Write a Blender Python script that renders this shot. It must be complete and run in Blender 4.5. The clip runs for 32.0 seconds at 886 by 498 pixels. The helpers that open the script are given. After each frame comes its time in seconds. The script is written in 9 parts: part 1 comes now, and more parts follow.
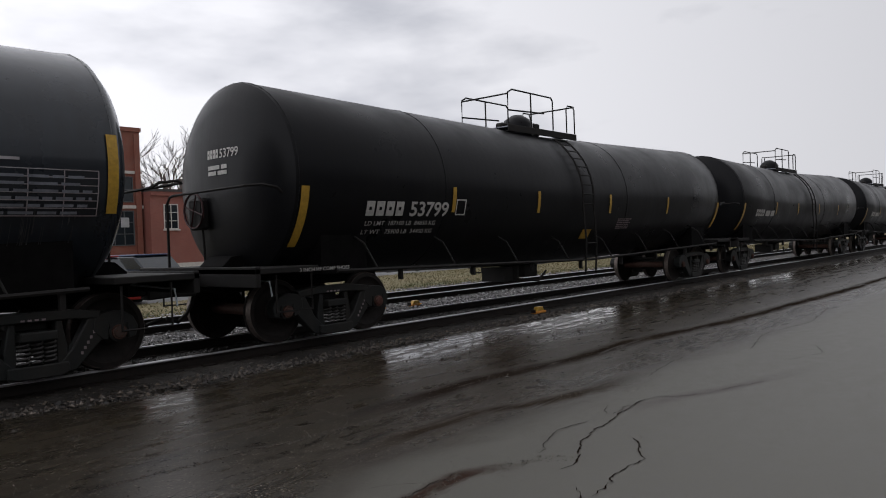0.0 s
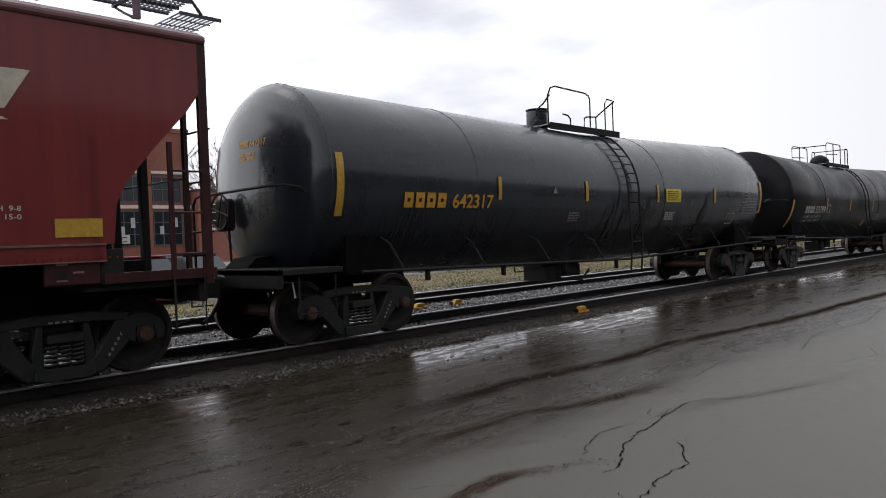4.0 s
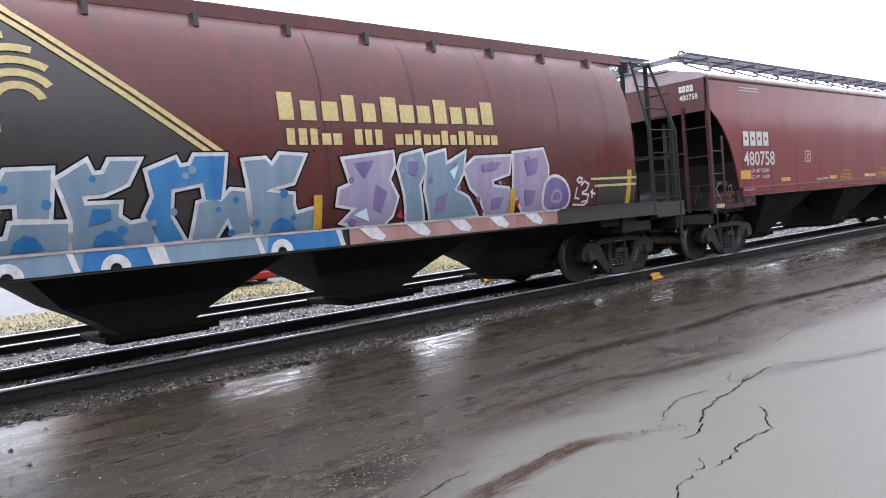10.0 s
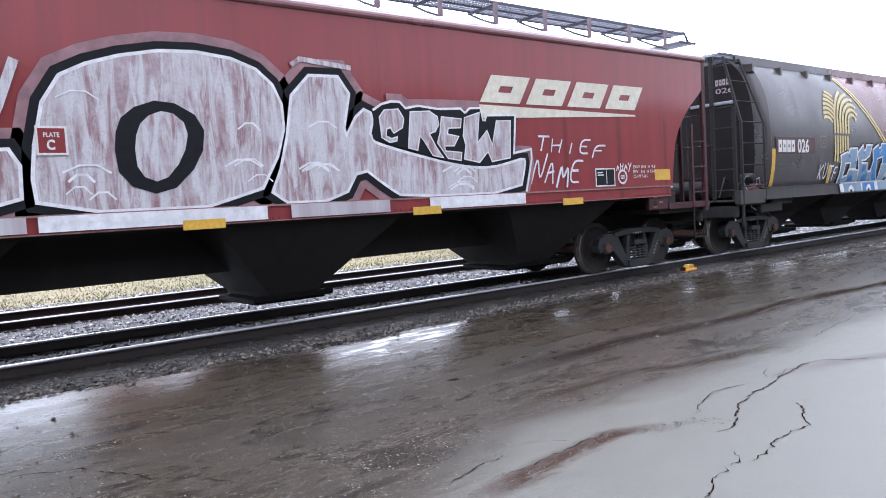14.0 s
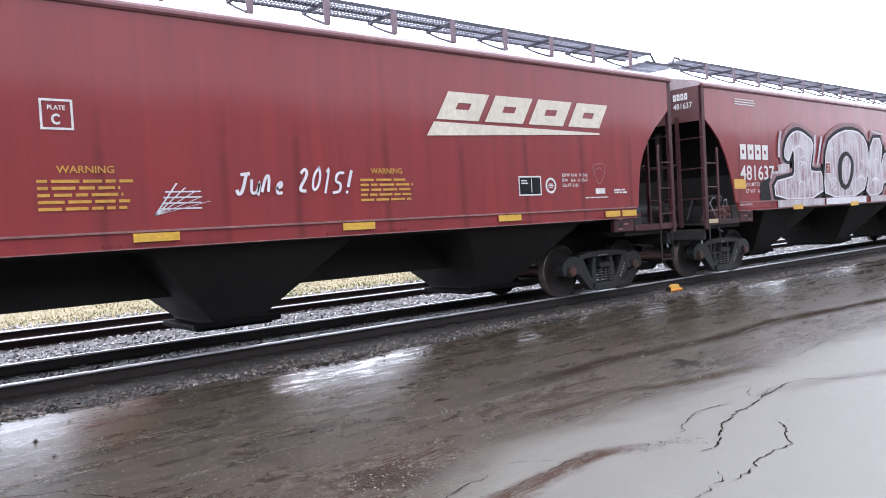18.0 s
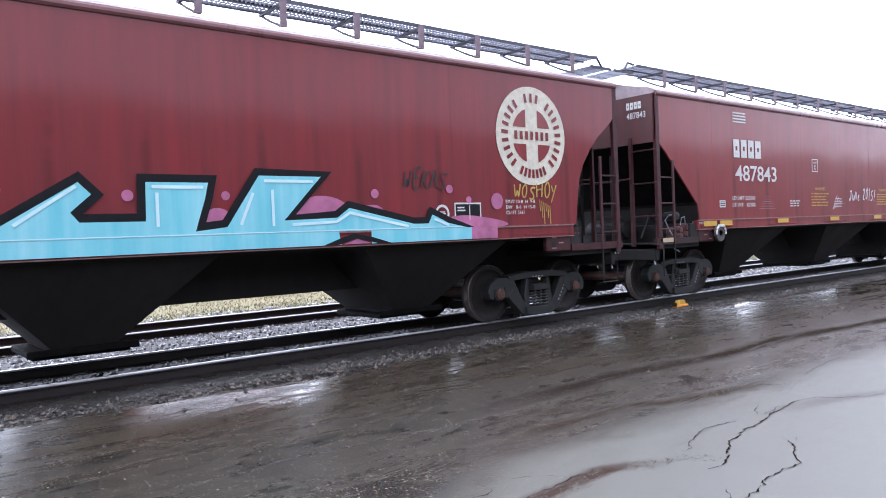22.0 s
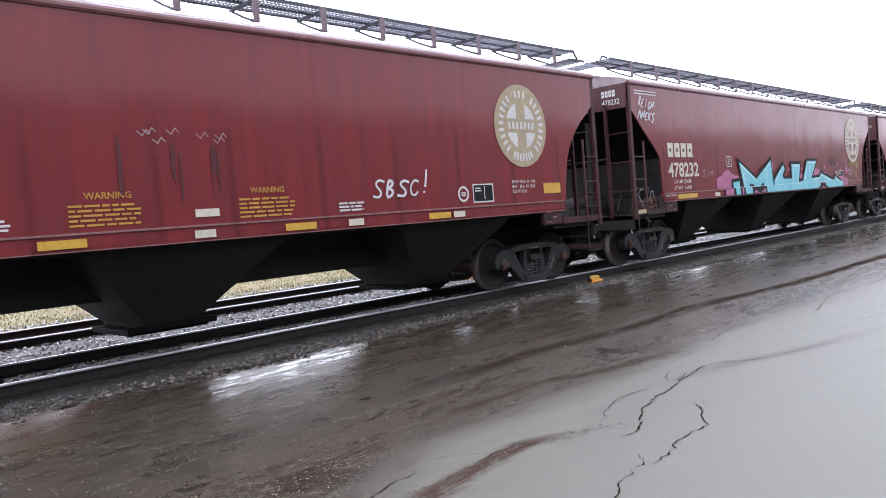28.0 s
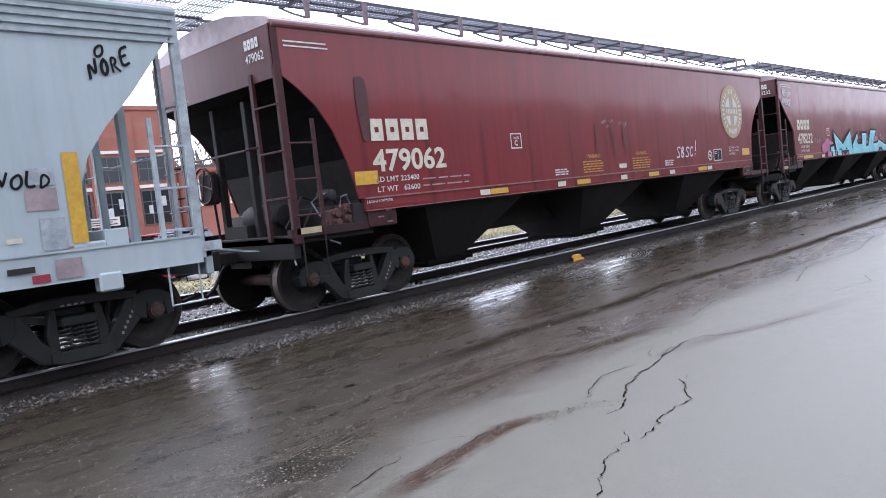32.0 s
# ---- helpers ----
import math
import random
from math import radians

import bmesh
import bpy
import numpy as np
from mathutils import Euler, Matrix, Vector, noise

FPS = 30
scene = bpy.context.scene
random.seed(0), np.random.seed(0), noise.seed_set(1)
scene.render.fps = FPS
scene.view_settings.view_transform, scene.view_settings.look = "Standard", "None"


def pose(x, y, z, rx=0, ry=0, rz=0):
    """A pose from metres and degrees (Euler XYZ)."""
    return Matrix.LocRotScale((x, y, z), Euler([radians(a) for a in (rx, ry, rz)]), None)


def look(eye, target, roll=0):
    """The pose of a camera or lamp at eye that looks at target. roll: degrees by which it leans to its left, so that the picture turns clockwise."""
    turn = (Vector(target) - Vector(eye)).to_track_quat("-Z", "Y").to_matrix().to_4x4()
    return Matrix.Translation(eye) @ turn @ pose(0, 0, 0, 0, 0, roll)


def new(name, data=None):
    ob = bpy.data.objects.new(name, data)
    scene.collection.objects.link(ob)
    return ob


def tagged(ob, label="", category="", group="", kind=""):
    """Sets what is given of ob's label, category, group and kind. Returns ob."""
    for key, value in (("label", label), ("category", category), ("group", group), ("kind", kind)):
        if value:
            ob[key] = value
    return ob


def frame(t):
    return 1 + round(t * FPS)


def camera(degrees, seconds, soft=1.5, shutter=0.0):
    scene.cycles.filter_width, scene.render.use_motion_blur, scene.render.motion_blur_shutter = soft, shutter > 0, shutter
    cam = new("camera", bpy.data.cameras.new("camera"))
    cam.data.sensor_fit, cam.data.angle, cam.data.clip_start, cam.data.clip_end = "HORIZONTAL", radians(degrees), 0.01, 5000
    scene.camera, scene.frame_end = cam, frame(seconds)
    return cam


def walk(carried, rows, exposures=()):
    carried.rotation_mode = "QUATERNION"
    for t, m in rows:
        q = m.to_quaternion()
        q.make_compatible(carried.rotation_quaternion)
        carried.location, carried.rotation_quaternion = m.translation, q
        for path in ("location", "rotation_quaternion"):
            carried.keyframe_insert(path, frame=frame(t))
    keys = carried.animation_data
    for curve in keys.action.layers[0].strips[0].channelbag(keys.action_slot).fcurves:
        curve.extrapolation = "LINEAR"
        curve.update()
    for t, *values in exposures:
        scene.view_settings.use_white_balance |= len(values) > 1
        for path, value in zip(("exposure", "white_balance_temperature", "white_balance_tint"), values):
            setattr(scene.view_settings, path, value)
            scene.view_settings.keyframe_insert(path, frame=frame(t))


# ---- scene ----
cam = camera(61.21, 32.0, 1.0)
PATH = [
    (0.0, pose(0.022, 0.013, 1.507, 89.287, 2.074, -49.483)),
    (0.5, pose(0.022, 0.013, 1.501, 89.190, 2.025, -47.718)),
    (1.0, pose(0.021, 0.017, 1.500, 87.581, 2.266, -45.893)),
    (1.5, pose(0.018, 0.019, 1.497, 87.427, 2.293, -45.562)),
    (2.0, pose(0.023, 0.023, 1.511, 88.078, 1.459, -46.942)),
    (2.5, pose(0.031, 0.023, 1.525, 89.413, 1.731, -47.285)),
    (4.5, pose(0.043, -0.003, 1.529, 89.20, 2.75, -45.68)),
    (5.0, pose(0.044, -0.011, 1.518, 89.73, 3.95, -45.16)),
    (5.5, pose(0.046, -0.022, 1.514, 90.48, 4.91, -42.75)),
    (6.0, pose(0.028, -0.024, 1.504, 89.42, 5.23, -40.70)),
    (6.5, pose(0.012, -0.027, 1.511, 88.71, 5.02, -40.91)),
    (7.0, pose(0.043, -0.026, 1.496, 88.83, 4.68, -41.54)),
    (7.5, pose(0.031, -0.021, 1.507, 88.49, 4.52, -42.26)),
    (8.0, pose(0.017, -0.006, 1.507, 88.38, 5.38, -43.27)),
    (8.5, pose(0.009, -0.016, 1.519, 87.80, 4.51, -41.94)),
    (9.0, pose(0.015, -0.013, 1.510, 87.43, 4.28, -40.68)),
    (9.5, pose(0.018, -0.016, 1.518, 87.38, 4.82, -40.21)),
    (10.0, pose(0.018, -0.011, 1.520, 87.56, 4.72, -41.03)),
    (10.5, pose(0.003, -0.009, 1.517, 87.46, 4.01, -40.43)),
    (11.0, pose(0.015, 0.004, 1.512, 86.77, 4.53, -38.89)),
    (11.5, pose(0.014, -0.002, 1.516, 86.53, 3.94, -37.31)),
    (12.0, pose(0.001, -0.025, 1.510, 87.04, 3.39, -39.82)),
    (12.5, pose(0.008, 0.003, 1.500, 87.18, 3.46, -39.20)),
    (13.0, pose(0.004, 0.018, 1.497, 86.71, 3.19, -38.62)),
    (13.5, pose(-0.018, 0.026, 1.515, 86.56, 3.14, -38.87)),
    (15.5, pose(-0.064, -0.009, 1.536, 86.62, 3.72, -38.18)),
    (16.0, pose(-0.069, -0.017, 1.533, 86.88, 3.55, -38.20)),
    (16.5, pose(-0.042, -0.007, 1.522, 87.01, 3.54, -38.34)),
    (17.0, pose(-0.046, -0.004, 1.523, 87.48, 3.13, -38.74)),
    (17.5, pose(-0.033, -0.004, 1.519, 87.85, 3.03, -39.30)),
    (18.0, pose(-0.046, -0.014, 1.531, 88.03, 3.20, -39.71)),
    (18.5, pose(-0.060, 0.001, 1.532, 87.03, 3.47, -37.52)),
    (19.0, pose(-0.054, -0.004, 1.539, 87.28, 2.95, -37.76)),
    (19.5, pose(-0.043, -0.007, 1.527, 87.30, 3.51, -38.41)),
    (20.0, pose(-0.051, -0.009, 1.523, 87.00, 3.35, -37.93)),
    (20.5, pose(-0.059, -0.013, 1.531, 86.84, 3.47, -38.57)),
    (21.0, pose(-0.044, -0.007, 1.527, 87.25, 3.33, -38.56)),
    (21.5, pose(-0.040, 0.013, 1.521, 87.43, 2.55, -38.76)),
    (22.0, pose(-0.044, 0.017, 1.525, 88.99, 2.36, -39.33)),
    (22.5, pose(-0.036, 0.004, 1.537, 90.25, 3.84, -40.98)),
    (23.0, pose(-0.027, -0.011, 1.540, 90.77, 4.80, -42.34)),
    (23.5, pose(-0.002, -0.021, 1.532, 90.50, 4.78, -44.15)),
    (24.0, pose(-0.005, -0.021, 1.528, 89.60, 5.27, -43.39)),
    (24.5, pose(-0.003, -0.014, 1.530, 88.47, 6.03, -41.82)),
    (25.0, pose(-0.003, -0.023, 1.524, 88.49, 5.34, -41.00)),
    (25.5, pose(0.014, -0.024, 1.521, 88.66, 5.92, -41.52)),
    (26.0, pose(0.016, -0.003, 1.519, 88.19, 5.54, -42.86)),
    (26.5, pose(-0.006, 0.009, 1.524, 88.67, 4.98, -44.33)),
    (28.5, pose(0.014, -0.000, 1.503, 87.13, 4.53, -46.15)),
    (29.0, pose(0.021, 0.008, 1.506, 87.29, 4.53, -47.47)),
    (29.5, pose(0.022, 0.006, 1.504, 87.44, 4.37, -48.73)),
    (30.0, pose(0.032, -0.003, 1.507, 87.36, 4.63, -48.92)),
    (30.5, pose(0.028, -0.004, 1.505, 87.16, 4.80, -48.64)),
    (31.0, pose(0.024, -0.010, 1.505, 87.33, 4.81, -49.31)),
    (31.5, pose(0.025, -0.009, 1.506, 86.57, 5.41, -48.31)),
    (32.0, pose(0.040, 0.009, 1.505, 86.11, 6.32, -46.93)),
]
# metres that the train has rolled, second by second
ROLLED = [-0.090, 4.315, 8.745, 13.120, 17.495, 21.863, 26.344, 30.808, 35.273, 39.706, 44.067, 48.423, 52.793, 57.126, 61.482, 65.813, 70.112, 74.366, 78.623, 82.809, 86.873, 90.796, 94.565, 98.191, 101.655, 105.066, 108.391, 111.571, 114.607, 117.492, 120.101, 122.425, 124.508]
EXPOSURES = [(0.0, -2.2, 6300, 13), (1.0, -1.85, 6300, 13), (2.0, -1.2, 6300, 13), (2.5, -1.3, 6300, 13), (4.5, -1.8, 6300, 13), (5.0, -1.7, 6300, 13), (6.0, -0.8, 6300, 13), (7.0, -0.1, 6250, 14),
             (8.0, 0.05, 6100, 14), (9.0, 0.1, 6000, 14), (10.0, -0.06, 5900, 15), (11.0, -0.15, 5700, 16), (12.0, 0.15, 5600, 16), (13.0, 0.2, 5550, 16), (16.0, 0.25, 5600, 16), (18.0, 0.35, 5750, 16), (20.0, 0.3, 5600, 17), (21.0, 0.3, 5500, 17), (22.0, 0.18, 5500, 17), (23.0, -0.66, 5500, 17), (24.0, -0.66, 5600, 17), (25.0, -0.1, 5650, 17), (26.0, 0.03, 5750, 16), (29.0, -0.1, 5800, 16), (30.0, -0.2, 5800, 16), (32.0, -0.05, 5650, 16)]
walk(cam, PATH, EXPOSURES)

# ---- world: a bright overcast sky with slow grey clouds ----
world = bpy.data.worlds.new("overcast")
scene.world = world
world.use_nodes = True
wn, wl = world.node_tree.nodes, world.node_tree.links
wn.clear()
sky = wn.new("ShaderNodeTexSky")
sky.sky_type, sky.sun_disc = "NISHITA", False
sky.sun_elevation, sky.sun_rotation = radians(62), radians(-20)
sky.air_density, sky.dust_density = 1.0, 4.0
wcoord = wn.new("ShaderNodeTexCoord")
wmap = wn.new("ShaderNodeMapping")
wmap.inputs["Scale"].default_value = (1.2, 1.2, 3.5)
wnoise = wn.new("ShaderNodeTexNoise")
wnoise.inputs["Scale"].default_value, wnoise.inputs["Detail"].default_value = 1.7, 6
wramp = wn.new("ShaderNodeValToRGB")
wramp.color_ramp.elements[0].position, wramp.color_ramp.elements[0].color = 0.30, (17.0, 17.4, 18.4, 1)
wramp.color_ramp.elements[1].position, wramp.color_ramp.elements[1].color = 0.46, (29.0, 29.0, 29.2, 1)
wmix = wn.new("ShaderNodeMix")
wmix.data_type = "RGBA"
wmix.inputs["Factor"].default_value = 0.9
wback = wn.new("ShaderNodeBackground")
wback.inputs["Strength"].default_value = 0.1
wout = wn.new("ShaderNodeOutputWorld")
wl.new(wcoord.outputs["Generated"], wmap.inputs["Vector"])
wl.new(wmap.outputs["Vector"], wnoise.inputs["Vector"])
wl.new(wnoise.outputs["Fac"], wramp.inputs["Fac"])
wl.new(sky.outputs["Color"], wmix.inputs[6])
wl.new(wramp.outputs["Color"], wmix.inputs[7])
# the cloud cover is thinner, and so brighter, beyond the train than behind the camera
wsep = wn.new("ShaderNodeSeparateXYZ")
wl.new(wcoord.outputs["Generated"], wsep.inputs[0])
wside = wn.new("ShaderNodeMapRange")
wside.inputs["From Min"].default_value, wside.inputs["From Max"].default_value = -1.0, 1.0
wside.inputs["To Min"].default_value, wside.inputs["To Max"].default_value = 0.62, 1.95
wlean = wn.new("ShaderNodeMath")
wlean.operation = "MULTIPLY_ADD"
wlean.inputs[1].default_value = -0.4
wl.new(wsep.outputs["X"], wlean.inputs[0])
wl.new(wsep.outputs["Y"], wlean.inputs[2])
wl.new(wlean.outputs[0], wside.inputs["Value"])
wscale = wn.new("ShaderNodeVectorMath")
wscale.operation = "SCALE"
wl.new(wmix.outputs[2], wscale.inputs[0])
wl.new(wside.outputs["Result"], wscale.inputs["Scale"])
wl.new(wscale.outputs["Vector"], wback.inputs["Color"])
wl.new(wback.outputs["Background"], wout.inputs["Surface"])
sun = new("sun", bpy.data.lights.new("sun", "SUN"))
sun.data.energy, sun.data.angle, sun.data.color = 0.6, radians(25), (1.0, 0.97, 0.93)
sun.matrix_world = look((-12, 30, 60), (0, 0, 0))

# ---- materials ----
def ramp(nt, fac, stops):
    r = nt.nodes.new("ShaderNodeValToRGB")
    els = r.color_ramp.elements
    while len(els) < len(stops):
        els.new(0.5)
    for e, (p, c) in zip(els, stops):
        e.position, e.color = p, (*c, 1) if len(c) == 3 else c
    nt.links.new(fac, r.inputs["Fac"])
    return r.outputs["Color"]


def noise_tex(nt, vec, scale, detail=4.0, rough=0.55, dist=0.0):
    n = nt.nodes.new("ShaderNodeTexNoise")
    n.inputs["Scale"].default_value, n.inputs["Detail"].default_value = scale, detail
    n.inputs["Roughness"].default_value, n.inputs["Distortion"].default_value = rough, dist
    nt.links.new(vec, n.inputs["Vector"])
    return n.outputs["Fac"]


def mapped(nt, scale=(1, 1, 1), rot=(0, 0, 0)):
    c, m = nt.nodes.new("ShaderNodeTexCoord"), nt.nodes.new("ShaderNodeMapping")
    m.inputs["Scale"].default_value, m.inputs["Rotation"].default_value = scale, rot
    nt.links.new(c.outputs["Object"], m.inputs["Vector"])
    return m.outputs["Vector"]


def mixed(nt, fac, a, b, blend="MIX"):
    m = nt.nodes.new("ShaderNodeMix")
    m.data_type, m.blend_type = "RGBA", blend
    for sock, v in ((0, fac), (6, a), (7, b)):
        if isinstance(v, (int, float)):
            m.inputs[sock].default_value = v
        elif isinstance(v, tuple):
            m.inputs[sock].default_value = (*v, 1)
        else:
            nt.links.new(v, m.inputs[sock])
    return m.outputs[2]


def material(name, rough=0.6, metal=0.0, spec=0.5):
    m = bpy.data.materials.new(name)
    m.use_nodes = True
    nt = m.node_tree
    b = nt.nodes["Principled BSDF"]
    b.inputs["Roughness"].default_value, b.inputs["Metallic"].default_value = rough, metal
    b.inputs["Specular IOR Level"].default_value = spec
    return m, nt, b


def bump(nt, b, height, strength=0.3, distance=0.01):
    n = nt.nodes.new("ShaderNodeBump")
    n.inputs["Strength"].default_value, n.inputs["Distance"].default_value = strength, distance
    nt.links.new(height, n.inputs["Height"])
    nt.links.new(n.outputs["Normal"], b.inputs["Normal"])


def painted(name, base, streak, rough=0.45, dirt=0.5, metal=0.0, fade=None, spec=0.5, coat=0.0, seams=0.0):
    """Weathered paint: blotches, vertical run-down streaks, dark runs below the seams and speckled dust."""
    m, nt, b = material(name, rough, metal, spec)
    tall = noise_tex(nt, mapped(nt, (5.0, 5.0, 0.35)), 1.0, 6, 0.6)
    blot = noise_tex(nt, mapped(nt), 0.9, 5, 0.6)
    fine = noise_tex(nt, mapped(nt), 38.0, 3, 0.6)
    c = mixed(nt, ramp(nt, tall, [(0.38, (0, 0, 0)), (0.72, (dirt, dirt, dirt))]), base, streak)
    c = mixed(nt, ramp(nt, blot, [(0.4, (0, 0, 0)), (0.75, (0.55, 0.55, 0.55))]), c, fade or streak)
    c = mixed(nt, ramp(nt, fine, [(0.6, (0, 0, 0)), (0.8, (0.25, 0.25, 0.25))]), c, streak)
    if seams:
        # rainwater runs, one below each inner post, ragged at the top
        sep = nt.nodes.new("ShaderNodeSeparateXYZ")
        nt.links.new(mapped(nt), sep.inputs[0])

        def maths(op, *vs):
            k = nt.nodes.new("ShaderNodeMath")
            k.operation = op
            for i, v in enumerate(vs):
                if isinstance(v, (int, float)):
                    k.inputs[i].default_value = v
                else:
                    nt.links.new(v, k.inputs[i])
            return k.outputs[0]
        wob = noise_tex(nt, mapped(nt, (0.6, 0.6, 1.6)), 1.3, 5, 0.6)
        off = maths("ABSOLUTE", maths("SUBTRACT", maths("FRACT", maths("ADD", maths("DIVIDE", maths("SUBTRACT", maths("ABSOLUTE", sep.outputs["X"]), 0.46), seams), maths("MULTIPLY_ADD", wob, 0.05, 0.475))), 0.5))
        near = ramp(nt, off, [(0.0, (1, 1, 1)), (0.022, (0.75, 0.75, 0.75)), (0.06, (0, 0, 0))])
        low = ramp(nt, maths("SUBTRACT", maths("DIVIDE", sep.outputs["Z"], 4.0), maths("MULTIPLY", maths("SUBTRACT", wob, 0.5), 0.5)), [(0.60, (0.5, 0.5, 0.5)), (0.72, (0.04, 0.04, 0.04))])
        c = mixed(nt, mixed(nt, 1.0, near, low, "MULTIPLY"), c, tuple(v * 0.6 for v in streak))
    nt.links.new(c, b.inputs["Base Color"])
    nt.links.new(ramp(nt, blot, [(0.3, (rough - 0.1,) * 3), (0.8, (rough + 0.15,) * 3)]), b.inputs["Roughness"])
    if coat:
        b.inputs["Coat Weight"].default_value, b.inputs["Coat Roughness"].default_value = coat, 0.11
        wave = noise_tex(nt, mapped(nt, (0.9, 1.0, 0.45)), 1.0, 3, 0.5)
        ripple = nt.nodes.new("ShaderNodeBump")
        ripple.inputs["Strength"].default_value, ripple.inputs["Distance"].default_value = 0.5, 0.03
        nt.links.new(wave, ripple.inputs["Height"])
        nt.links.new(ripple.outputs["Normal"], b.inputs["Coat Normal"])
    bump(nt, b, mixed(nt, 0.35, blot, tall), 0.3, 0.025)
    return m


def plain(name, colour, rough=0.6, metal=0.0, vary=0.35, scale=14.0, spec=0.5, relief=0.0):
    m, nt, b = material(name, rough, metal, spec)
    n = noise_tex(nt, mapped(nt), scale, 5, 0.65)
    big = noise_tex(nt, mapped(nt), scale * 0.12, 4, 0.6)
    dark = tuple(v * (1 - vary) for v in colour)
    light = tuple(min(1, v * (1 + vary * 0.6)) for v in colour)
    c = ramp(nt, n, [(0.3, dark), (0.7, light)])
    c = mixed(nt, ramp(nt, big, [(0.35, (0, 0, 0)), (0.7, (0.5, 0.5, 0.5))]), c, dark)
    nt.links.new(c, b.inputs["Base Color"])
    if relief:
        bump(nt, b, n, 0.6, relief)
    return m


def brushed(name, paint, under):
    """Thin spray paint laid on in sideways passes, the car's red showing through."""
    m, nt, b = material(name, 0.5)
    passes = noise_tex(nt, mapped(nt, (9.0, 1.0, 1.3), (0, radians(14), 0)), 1.2, 5, 0.65, 0.9)
    cloud = noise_tex(nt, mapped(nt), 1.7, 5, 0.65, 0.3)
    grain = noise_tex(nt, mapped(nt), 45.0, 3, 0.6)
    c = mixed(nt, ramp(nt, passes, [(0.42, (0, 0, 0)), (0.60, (1, 1, 1))]), paint, under)
    c = mixed(nt, ramp(nt, cloud, [(0.42, (0, 0, 0)), (0.66, (0.8, 0.8, 0.8))]), c, paint)
    c = mixed(nt, ramp(nt, grain, [(0.5, (0, 0, 0)), (0.75, (0.35, 0.35, 0.35))]), c, under)
    nt.links.new(c, b.inputs["Base Color"])
    return m


